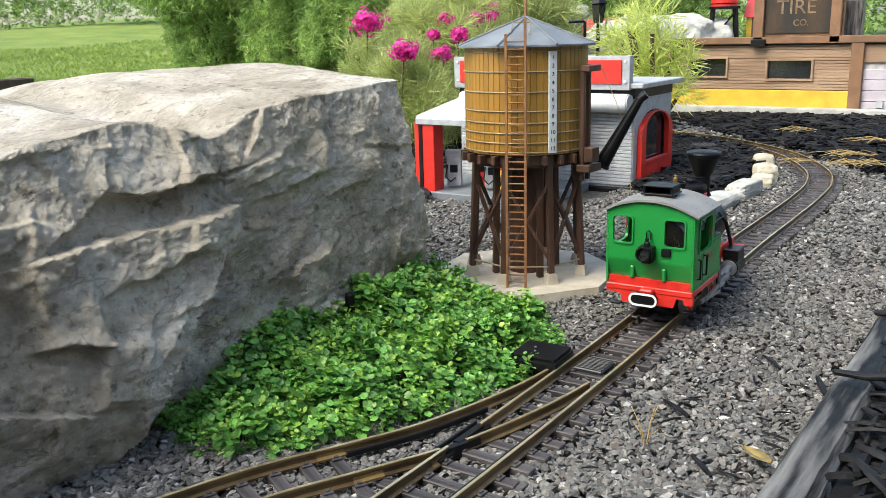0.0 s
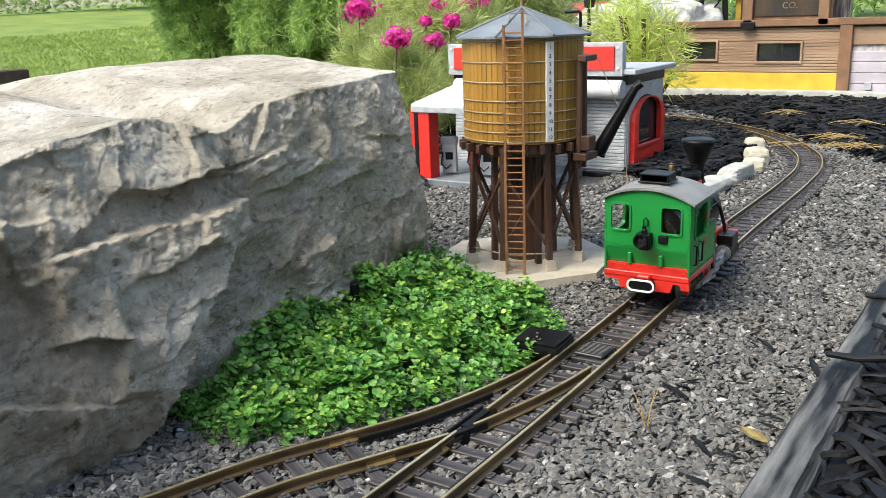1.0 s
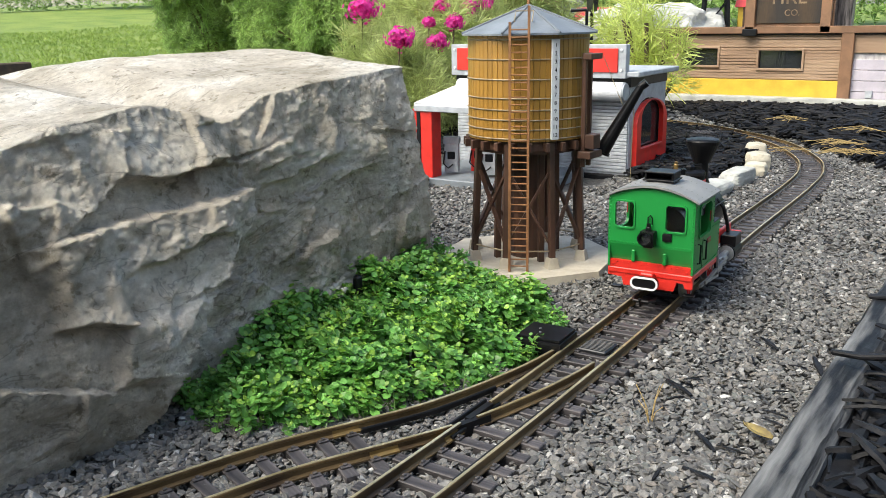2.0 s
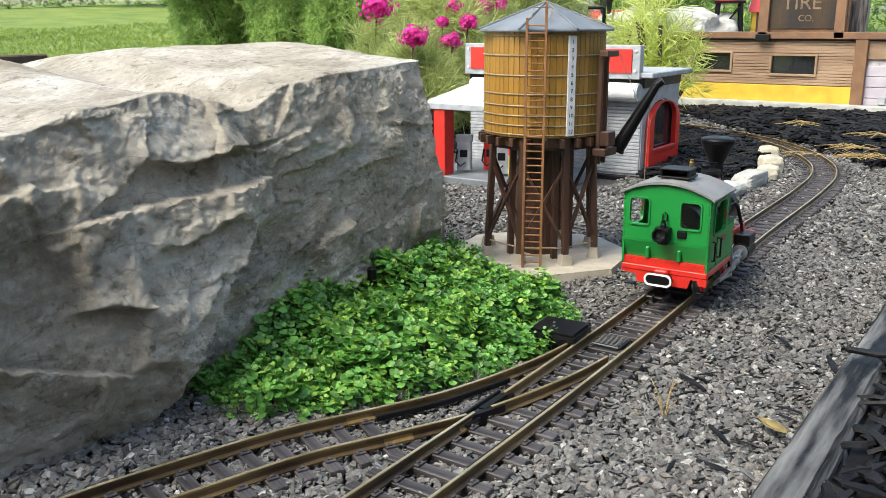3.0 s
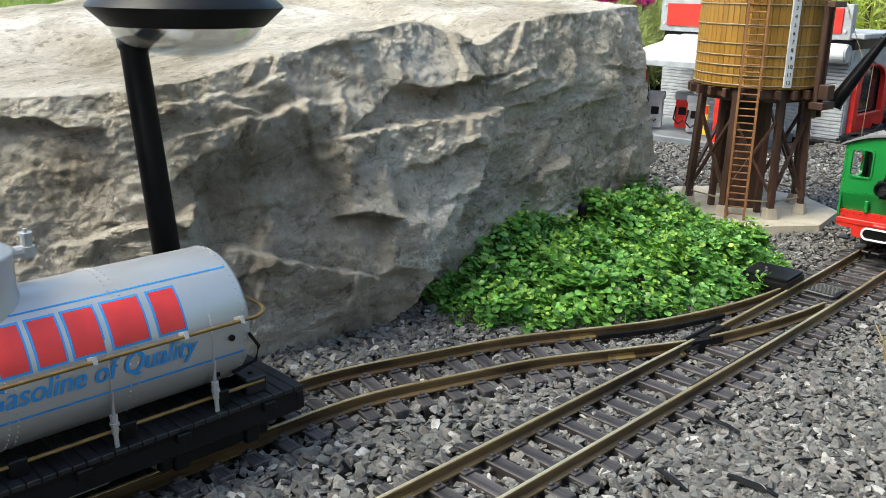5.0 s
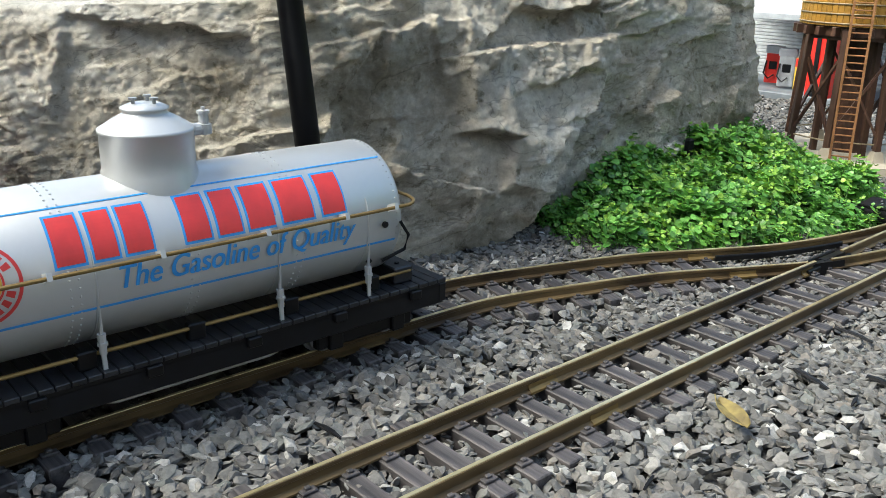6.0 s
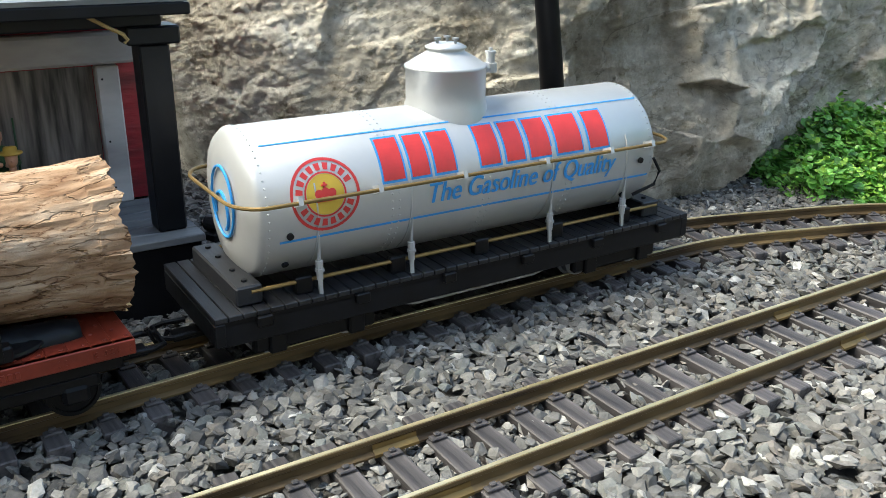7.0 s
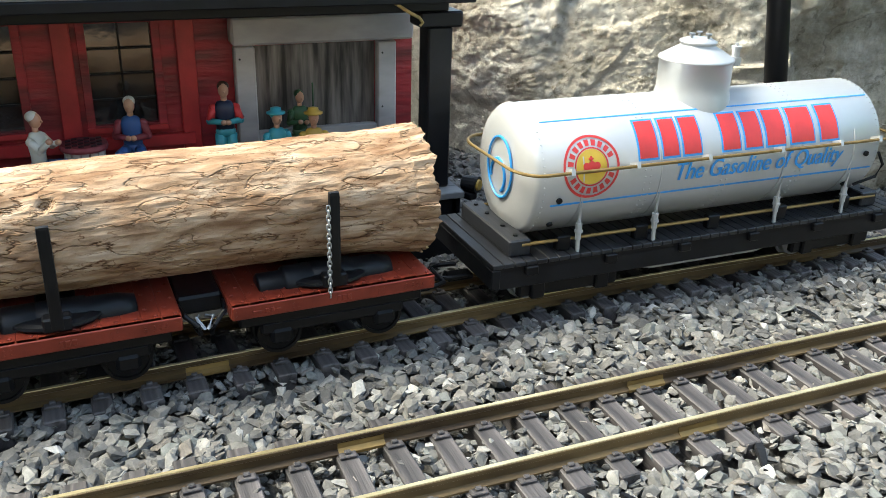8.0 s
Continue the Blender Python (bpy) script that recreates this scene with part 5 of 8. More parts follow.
    # hold-down straps with turnbuckles
    for y in (-0.110, -0.052, 0.050, 0.112):
        for lo, hi in ((-55, 24), (156, 236)):
            part("strap", tube([on_tank(d, y, 0.0) for d in range(lo, hi, 6)], 0.0006, 6), M_SILVER, t)
        for s in (-1, 1):
            x = s * (r * 0.72 + 0.002)
            b = beam((x * 1.30, y, zd - 0.001), (x * 1.28, y, zd + 0.010), 0.0022, 0.0016)
            rod((x * 1.28, y, zd + 0.008), (x * 1.27, y, zd + 0.019), 0.0019, 0.0023, seg=8, bm=b)
            rod((x * 1.28, y, zd + 0.013), (x * 1.28, y, zd + 0.0145), 0.0028, seg=8, bm=b)
            rod((x * 1.27, y, zd + 0.019), (x * 1.325, y, zd + 0.034), 0.0012, 0.0003, seg=8, bm=b)
            part("turnbuckle", b, M_SILVER, t)
    # blocks and the lower brass rod
    for s in (-1, 1):
        for y in frange(-0.118, 0.118, 5):
            part("rod_block", box((s * 0.036, y, zd + 0.005), (0.006, 0.010, 0.010), 0.0008), M_BLACK, t)
        part("lower_rod", rod((s * 0.0375, -0.148, zd + 0.0075), (s * 0.0375, 0.148, zd + 0.0075), 0.0012, seg=8), M_BRASS, t)
    # handrail right round
    hr = [(r + 0.006, y0 + 0.004, zc + 0.006), (r + 0.006, y1 - 0.006, zc + 0.006)]
    x, z = r + 0.006, zc + 0.010
    loop = []
    for (cx, cy, a0) in ((x - 0.022, y1 + 0.006 - 0.016, 0), (-(x - 0.022), y1 + 0.006 - 0.016, 90), (-(x - 0.022), y0 - 0.006 + 0.016, 180), (x - 0.022, y0 - 0.006 + 0.016, 270)):
        for k in range(7):
            a = radians(a0 + 15 * k)
            loop.append((cx + 0.022 * math.cos(a), cy + 0.016 * math.sin(a) * 1.0 + (0.006 if a0 < 180 else -0.006), z))
    part("handrail", tube(loop + [loop[0]], 0.0011, 8), M_BRASS, t, "thin brass handrail round the tank")
    for y in (-0.122, -0.075, -0.020, 0.040, 0.092, 0.128):
        for s in (-1, 1):
            part("rail_bracket", beam((s * (r - 0.001), y, z - 0.002), (s * (x + 0.001), y, z + 0.001), 0.0026, 0.0042), M_SILVER, t)
    # dome
    dm = Matrix.Translation((0, -0.003, zc))
    dome = part("dome", lathe([(0.0270, 0.028), (0.0252, 0.0425), (0.0245, 0.0445), (0.0245, 0.0635), (0.0252, 0.0640), (0.0252, 0.0655), (0.0243, 0.0660), (0.018, 0.0700), (0.0125, 0.0730), (0.0115, 0.0735), (0.0115, 0.0750), (0.0125, 0.0755), (0.0125, 0.0765), (0.008, 0.0785), (0, 0.0788)], 44, dm), M_SILVER, t, "silver filling dome with hatch", smooth=False)
    for f in dome.data.polygons:
        f.use_smooth = True
    for x2, y2 in ((0.006, 0.003), (-0.005, 0.004), (0.0, -0.006)):
        part("hatch_bolt", lathe([(0, 0), (0.001, 0), (0.001, 0.0025), (0.0022, 0.0025), (0.0022, 0.0036), (0, 0.0036)], 10, dm @ Matrix.Translation((x2, y2, 0.0782))), M_STEEL, dome)
    b = rod((0, 0.021, zc + 0.0615), (0, 0.031, zc + 0.0615), 0.0035, seg=12)
    rod((0, 0.0300, zc + 0.0585), (0, 0.0300, zc + 0.0640), 0.0042, seg=12, bm=b)
    rod((0, 0.0300, zc + 0.0640), (0, 0.0300, zc + 0.0700), 0.0028, seg=12, bm=b)
    rod((0, 0.0300, zc + 0.0700), (0, 0.0300, zc + 0.0715), 0.0036, seg=12, bm=b)
    rod((0, 0.0300, zc + 0.0715), (0, 0.0300, zc + 0.0735), 0.0012, seg=8, bm=b)
    part("safety_valve", b, M_SILVER, t)

    # painted markings, wrapped on the shell
    def patch(name, y_a, y_b, d_a, d_b, mat, lift, label=""):
        b = bmesh.new()
        m = max(2, int(abs(d_b - d_a) / 3))
        prev = None
        for k in range(m + 1):
            d = d_a + (d_b - d_a) * k / m
            row = [b.verts.new(on_tank(d, y_a, lift)), b.verts.new(on_tank(d, y_b, lift)), b.verts.new(on_tank(d, y_b, 0)), b.verts.new(on_tank(d, y_a, 0))]
            if prev:
                for q in range(4):
                    b.faces.new((prev[q], prev[(q + 1) % 4], row[(q + 1) % 4], row[q]))
            else:
                b.faces.new(row)
            prev = row
        b.faces.new(prev[::-1])
        bmesh.ops.recalc_face_normals(b, faces=b.faces)
        return part(name, b, mat, tank, label)

    patch("upper_line", y0 + 0.010, y1 - 0.006, 57.0, 58.3, M_BLUE, 0.00025, "thin blue stripe")
    patch("lower_line", y0 + 0.012, y1 - 0.006, -18.5, -16.8, M_BLUE, 0.00025, "thin blue stripe")
    # maker's big name: plain red blocks edged in blue, one for each letter
    widths = [("a", 0.0165), ("b", 0.0145), ("c", 0.0165), ("gap", 0.0120), ("d", 0.0170), ("e", 0.0165), ("f", 0.0190), ("g", 0.0240), ("h", 0.0185)]
    y = -0.0690
    for name, wd in widths:
        if name != "gap":
            patch("letter_edge", y - 0.0008, y + wd * 0.86 + 0.0008, 14.0, 51.5, M_BLUE, 0.00035)
            patch("letter_block", y + 0.0004, y + wd * 0.86 - 0.0004, 16.0, 49.5, M_REDPRINT, 0.0006)
        y += wd * 1.10
    # slogan lettering, bent on to the shell
    cu = bpy.data.curves.new("slogan", "FONT")
    cu.body, cu.size, cu.extrude, cu.shear = "The Gasoline of Quality", 0.0170, 0.0, 0.25
    tmp = new("slogan_tmp", cu)
    dg = bpy.context.evaluated_depsgraph_get()
    me = bpy.data.meshes.new_from_object(tmp.evaluated_get(dg))
    bpy.data.objects.remove(tmp)
    xs = [v.co.x for v in me.vertices]
    span = max(xs) - min(xs)
    for v in me.vertices:
        yy = -0.0400 + (v.co.x - min(xs)) / span * 0.142
        v.co = on_tank(-6.5 + v.co.y / r * 57.3 * 0.98, yy, 0.0005)
    # thicken the strokes with two lifted, shifted layers
    heavy = bmesh.new()
    for dy, dz in ((0, 0), (0.00035, 0.00008), (-0.00035, 0.00016)):
        layer = bmesh.new()
        layer.from_mesh(me)
        add(heavy, layer, Matrix.Translation((dz, dy, 0)))
    heavy.to_mesh(me)
    heavy.free()
    me.materials.clear()
    me.materials.append(M_BLUE)
    slogan = new("slogan", me)
    slogan.parent = tank
    tagged(slogan, kind="stuff")
    slogan["label"] = "blue slanted lettering reading The Gasoline of Quality"

    # round emblem: red ring, white band, yellow centre with a red crown shape
    def disc(name, ra, rb, mat, lift, yc=-0.1045, dc=14.0):
        b = bmesh.new()
        m = 40
        ro, ri = [], []
        for k in range(m):
            a = 2 * math.pi * k / m
            ro.append(b.verts.new(on_tank(dc + rb * math.sin(a) / r * 57.3, yc + rb * math.cos(a), lift)))
            if ra > 0:
                ri.append(b.verts.new(on_tank(dc + ra * math.sin(a) / r * 57.3, yc + ra * math.cos(a), lift)))
        if ra > 0:
            for k in range(m):
                b.faces.new((ro[k], ro[(k + 1) % m], ri[(k + 1) % m], ri[k]))
        else:
            mid = b.verts.new(on_tank(dc, yc, lift))
            for k in range(m):
                b.faces.new((ro[k], ro[(k + 1) % m], mid))
        bmesh.ops.recalc_face_normals(b, faces=b.faces)
        return part(name, b, mat, tank)

    disc("emblem_ring", 0.0185, 0.0202, M_REDPRINT, 0.0005)
    disc("emblem_ring", 0.0112, 0.0122, M_REDPRINT, 0.0005)
    disc("emblem_centre", 0.0, 0.0110, M_YELLOW, 0.0004)
    for a0 in list(range(20, 165, 18)) + list(range(205, 340, 18)):
        b = bmesh.new()
        quad = []
        for rr, da in ((0.0132, 0), (0.0172, 0), (0.0172, 11), (0.0132, 11)):
            a = radians(a0 + da)
            quad.append(b.verts.new(on_tank(14.0 + rr * math.sin(a) / r * 57.3, -0.1045 + rr * math.cos(a), 0.0006)))
        b.faces.new(quad)
        part("emblem_bar", b, M_REDPRINT, tank)
    for dy, dz, rr in ((-0.0038, 0.5, 0.0024), (0.0, 1.2, 0.0026), (0.0038, 0.5, 0.0024), (0.0, 6.6, 0.0010)):
        disc("emblem_crown", 0.0, rr, M_REDPRINT, 0.0007, -0.1045 + dy, 14.0 + dz)
    for dy, dz, wy, wz in ((0, -3.2, 0.0112, 0.0030), (0, 6.6, 0.0034, 0.0009), (0, 6.4, 0.0009, 0.0036)):
        patch("emblem_crown", -0.1045 + dy - wy / 2, -0.1045 + dy + wy / 2, 14.0 + dz - wz / r * 28, 14.0 + dz + wz / r * 28, M_REDPRINT, 0.0008)
    # blue curl on the end of the tank
    ring = [(0.017 * math.cos(radians(a)), y0 - 0.0040, zc + 0.002 + 0.020 * math.sin(radians(a))) for a in range(0, 361, 12)]
    part("end_marking", tube(ring, 0.0008, 5), M_BLUE, tank, "blue ring painted on the tank end")
    ring = [(-0.002 + 0.010 * math.cos(radians(a)), y0 - 0.0040, zc - 0.004 + 0.011 * math.sin(radians(a))) for a in range(-60, 200, 15)]
    part("end_marking", tube(ring, 0.0010, 5), M_BLUE, tank)
    # inspection plugs and a brake hose
    for y, d in ((-0.126, -13), (-0.126, -42), (0.124, -2), (0.118, -38)):
        p = on_tank(d, y)
        out = (p - Vector((0, p.y, zc))).normalized()
        part("plug", rod(p, p + out * 0.0014, 0.0020, seg=10), M_SATIN, t)
    part("hose", tube([on_tank(-2, y1 - 0.004, 0.001), on_tank(-14, y1 + 0.002, 0.003), on_tank(-28, y1 + 0.002, 0.003), on_tank(-42, y1 - 0.010, 0.001)], 0.0011, 6), M_BLACK, t)
    return t


tank_car()


# ---- log car ----
def raised_text(text, size, parent, m, mat):
    """Raised lettering moulded on a surface."""
    cu = bpy.data.curves.new("number", "FONT")
    cu.body, cu.size, cu.align_x, cu.align_y, cu.extrude = text, size, "CENTER", "CENTER", 0.0003
    cu.space_character = 1.25
    ob = bpy.data.objects.new("number", cu)
    scene.collection.objects.link(ob)
    me = bpy.data.meshes.new_from_object(ob.evaluated_get(bpy.context.evaluated_depsgraph_get()))
    bpy.data.objects.remove(ob)
    me.transform(m)
    me.materials.clear()
    me.materials.append(mat)
    k = new("raised_number", me)
    k.parent = parent
    return k


def log_car():
    t = thing("log_car", "red-brown bogie log car with black bolsters and stakes", "log car", (-0.1445, -0.291, 0.0), 1.9)
    zd, hwid, long = 0.0505, 0.0440, 0.119
    for s in (-1, 1):
        yc = 0.0725 * s
        n = 12
        w = long / n
        for k in range(n):
            b = box((0, yc - long / 2 + w * (k + 0.5), zd - 0.002), (2 * hwid, w * 0.996, 0.004), 0.0003)
            for i in range(-4, 5):
                box((i * 0.0096, yc - long / 2 + w * (k + 0.5 + 0.22 * (-1) ** i), zd + 0.0002), (0.0018, 0.0018, 0.0009), 0.0003, bm=b)
            part("deck_board", b, M_CARRED, t)
        # black block, added so that the space under the deck stays dark
        part("underframe", box((0, yc, zd - 0.0110), (2 * hwid - 0.014, long - 0.010, 0.013), 0.001), M_BLACK, t)
        for q in (-1, 1):
            sill = part("side_sill", box((q * (hwid - 0.0015), yc, zd - 0.0040), (0.004, long, 0.0080), 0.0005), M_CARRED, t)
            face = q * (hwid + 0.0006)
            turn = Matrix.Rotation(q * math.pi / 2, 4, "Z") @ Matrix.Rotation(math.pi / 2, 4, "X")
            raised_text("E 324", 0.0046, sill, Matrix.Translation((face, yc + q * 0.046, zd - 0.0040)) @ turn, M_CARRED)
            # maker's mark, load mark and bolt heads
            for y2, ww, hh in ((0.0005, 0.0018, 0.0034), (0.0035, 0.0022, 0.0034), (0.0067, 0.0022, 0.0034), (-0.046, 0.0050, 0.0014), (-0.0405, 0.0020, 0.0026), (-0.0375, 0.0020, 0.0026), (-0.034, 0.0025, 0.0007)):
                part("raised_mark", box((face, yc + q * y2, zd - 0.0042), (0.0008, ww, hh), 0.0002), M_CARRED, sill, "worn raised marking bar")
            b = bmesh.new()
            for y2 in (-0.0255, -0.0225, 0.0245, 0.0275, -0.057, 0.057):
                for z2 in (-0.0028, -0.0055):
                    rod((face - q * 0.0006, yc + q * y2, zd + z2), (face + q * 0.0003, yc + q * y2, zd + z2), 0.0005, seg=6, bm=b)
            part("bolt_heads", b, M_CARRED, sill)
            for y2 in (-0.031, 0.031):
                wheel(t, q * 0.0262, yc + y2, 0.0236, 0.0130, M_BLACK, M_BLACK, 0)
                part("axle_box", box((q * 0.0350, yc + y2, 0.0246), (0.006, 0.013, 0.010), 0.002), M_BLACK, t)
            part("side_frame", box((q * 0.0340, yc, 0.0300), (0.005, 0.086, 0.008), 0.0015), M_BLACK, t)
            part("end_sill", box((0, yc + q * (long / 2 - 0.001), zd - 0.0045), (2 * hwid - 0.006, 0.003, 0.0075), 0.0005), M_CARRED, t)
        # bolster drums with collars, cradle and stakes
        drum = [(0, -0.041), (0.0075, -0.041), (0.0082, -0.040), (0.0082, -0.0265), (0.0098, -0.0262), (0.0104, -0.0245), (0.0106, -0.010), (0.0100, -0.0095), (0.0106, -0.009), (0.0106, 0.0145), (0.0096, 0.0150), (0.0093, 0.030), (0.0076, 0.039), (0, 0.040)]
        for q in (-1, 1):
            m = Matrix.Translation((q * 0.0215, yc, zd - 0.0010)) @ Matrix.Rotation(-math.pi / 2, 4, "X")
            part("bolster", lathe(drum, 32, m), M_SATIN, t, smooth=True)
        part("cross_bolster", box((0, yc, zd + 0.002), (0.060, 0.020, 0.006), 0.001), M_SATIN, t)
        part("bolster_cradle", lathe([(0, 0), (0.019, 0), (0.021, 0.002), (0.0205, 0.0035), (0.017, 0.0045), (0.008, 0.0055), (0, 0.0055)], 32, Matrix.Translation((hwid - 0.019, yc, zd)) @ Matrix.Diagonal((0.72, 1.1, 1.0, 1))), M_SATIN, t)
        for q in (-1, 1):
            part("stake_foot", box((q * (hwid - 0.0065), yc, zd + 0.005), (0.008, 0.014, 0.008), 0.001), M_SATIN, t)
            part("stake", box((q * (hwid - 0.0035), yc, zd + 0.030), (0.0038, 0.0062, 0.056), 0.0018, seg=2), M_BLACK, t, "upright black stake")
    part("coupling_housing", box((-0.010, 0, zd - 0.006), (0.062, 0.025, 0.011), 0.0015), M_BLACK, t)
    part("coupling_bar", box((0, 0, 0.0300), (0.010, 0.032, 0.006), 0.001), M_STEEL, t)
    for s in (-1, 1):
        part("buffer_hook", tube([(0.024, s * 0.0125, 0.047), (0.036, s * 0.0105, 0.046), (0.040, s * 0.0045, 0.041), (0.036, s * 0.0030, 0.034), (0.026, s * 0.0045, 0.034)], 0.0014, 8), M_SATIN, t)
        part("coupling_link", tube([(0.026, s * 0.002, 0.040), (0.034, s * 0.0045, 0.043), (0.038, s * 0.001, 0.038), (0.030, s * 0.004, 0.035)], 0.0010, 6), M_STEEL, t)
        coupler(t, s * 0.136, s, 0.026)
    # chain on the nearer stake
    b = bmesh.new()
    for k in range(20):
        c = Vector((hwid + 0.0005, 0.0725 - 0.0045, zd + 0.050 - 0.0027 * k))
        ring = [(c.x + (0.0011 * math.cos(q) if k % 2 else 0), c.y + (0 if k % 2 else 0.0011 * math.cos(q)), c.z + 0.0021 * math.sin(q)) for q in [2 * math.pi * i / 8 for i in range(9)]]
        tube(ring, 0.00045, 4, bm=b)
    part("chain", b, M_STEEL, t, "thin silver chain hanging by the stake")
    return t


log_car()


def big_log():
    """A rough barked log, a little bent, splintered at its end."""
    nseg, nlen, length = 120, 220, 0.300
    verts, faces = [], []
    for j in range(nlen + 1):
        f = j / nlen
        y = -0.150 + length * f
        for k in range(nseg):
            a = 2 * math.pi * k / nseg
            d = Vector((math.cos(a) * 2.0, y * 14, math.sin(a) * 2.0))
            ridged = noise.ridged_multi_fractal(Vector((math.cos(a) * 6.0, y * 30, math.sin(a) * 6.0)), 0.9, 2.2, 4, 0.9, 2.0)
            r = 0.0350 - 0.0040 * (1 - f) + 0.0016 * noise.noise(d) + 0.0006 * min(ridged, 1.6) + 0.0035 * max(0.0, (f - 0.86) / 0.14) ** 1.5 + 0.0004 * noise.fractal(Vector((math.cos(a) * 12, y * 90, math.sin(a) * 12)), 0.8, 2.0, 3)
            knot = math.exp(-(((y + 0.0555) / 0.011) ** 2 + ((a - 0.62) / 0.24) ** 2))
            hole = math.exp(-(((y + 0.0570) / 0.0035) ** 2 + ((a - 0.67) / 0.08) ** 2))
            r += 0.0045 * knot - 0.006 * hole
            if f > 0.955:
                r += 0.0016 * noise.noise((k * 0.6, 3.0, f * 9))
            yy = y
            if j >= nlen - 6:
                yy += (0.004 * noise.noise((math.cos(a) * 5, math.sin(a) * 5, 1.0)) + 0.003 * noise.noise((k * 0.9, 0.2, 7.0))) * (j - nlen + 6) / 6
            verts.append((r * math.cos(a) * 1.04, yy, r * math.sin(a) * 1.02 + 0.0022 * math.sin(f * 3.1)))
    for j in range(nlen):
        for k in range(nseg):
            faces.append((j * nseg + k, j * nseg + (k + 1) % nseg, (j + 1) * nseg + (k + 1) % nseg, (j + 1) * nseg + k))
    base = nlen * nseg
    ring = list(range(base, base + nseg))
    for q in range(1, 9):
        s = 1 - q / 9
        nxt = []
        for k in range(nseg):
            x, y, z = verts[base + k]
            nxt.append(len(verts))
            verts.append((x * s, 0.149 - 0.0015 * q + 0.002 * noise.noise((x * s * 160, z * s * 160, 2.0)), z * s))
        for k in range(nseg):
            faces.append((ring[k], ring[(k + 1) % nseg], nxt[(k + 1) % nseg], nxt[k]))
        ring = nxt
    faces.append(tuple(ring))
    first = list(range(nseg))
    faces.append(tuple(first[::-1]))
    t = thing("log", "thick peeled log with rough pale bark and splintered end", "log", (-0.1465, -0.3040, 0.0895), 1.9)
    bark = mesh_object("bark", verts, faces, M_LOGBARK)
    bark.parent = t
    bark.data.materials.append(M_LOGEND)
    for f in bark.data.polygons[nlen * nseg:]:
        f.material_index = 1
    return t


big_log()


# ---- garden lamp ----
LAMP_R = 0.0640


def garden_lamp():
    t = thing("path_lamp", "leaning black path lamp with domed hood and clear lens", "lamp", (-0.221, 0.207, -0.01), 0.0, ry=-10.3)
    part("post", lathe([(0, -0.02), (0.0098, -0.02), (0.0092, 0.262), (0.0105, 0.264), (0.0105, 0.270), (0, 0.270)], 28), M_SATIN, t, smooth=True)
    hm = Matrix.Translation((0.0356, 0.0241, 0.2855)) @ Matrix.Rotation(radians(10.3), 4, "Y")
    part("arm", beam((0, 0, 0.262), (0.030, 0.020, 0.284), 0.014, 0.010, bevel=0.002), M_SATIN, t)
    k = LAMP_R
    hood = part("hood", lathe([(0, 0.0215), (0.40 * k, 0.0210), (0.62 * k, 0.0195), (0.65 * k, 0.0188), (0.985 * k, 0.0010), (k, -0.0006), (0.985 * k, -0.0018), (0.80 * k, -0.0128), (0.76 * k, -0.0130), (0.75 * k, -0.0110), (0.70 * k, 0.0120), (0, 0.0150)], 96, hm), M_SATIN, t, "black domed hood", smooth=True)
    ed = hood.modifiers.new("crease", "EDGE_SPLIT")
    ed.split_angle = radians(24)
    lens = part("lens", lathe([(0.79 * k, -0.0122), (0.74 * k, -0.0190), (0.60 * k, -0.0265), (0.38 * k, -0.0315), (0.10 * k, -0.0335), (0.05 * k, -0.0360), (0, -0.0362), (0, -0.0335), (0.05 * k, -0.0325), (0.37 * k, -0.0303), (0.58 * k, -0.0253), (0.72 * k, -0.0180), (0.765 * k, -0.0122)], 64, hm), M_LENS, t, "clear moulded plastic lens", smooth=True)
    lens.visible_shadow = False
    return t


garden_lamp()


# ---- figures: plain little painted dolls ----
M_SKIN = material("painted flesh", (0.50, 0.26, 0.16), 0.5, vary=0.1, bump=0)
M_DENIM = material("blue paint", (0.03, 0.09, 0.26), 0.5, vary=0.15, bump=0)
M_TEAL = material("teal paint", (0.04, 0.28, 0.32), 0.5, vary=0.15, bump=0)
M_OLIVE = material("olive paint", (0.03, 0.08, 0.03), 0.5, vary=0.2, bump=0)
M_OCHRE = material("ochre paint", (0.45, 0.27, 0.04), 0.5, vary=0.15, bump=0)
M_MAROON = material("maroon paint", (0.20, 0.03, 0.04), 0.5, vary=0.15, bump=0)
M_NAVY = material("navy paint", (0.012, 0.018, 0.045), 0.45, vary=0.15, bump=0)
M_HAIR = material("brown paint", (0.06, 0.03, 0.015), 0.6, vary=0.2, bump=0)
M_CREAM = material("cream paint", (0.62, 0.58, 0.50), 0.5, vary=0.1, bump=0)


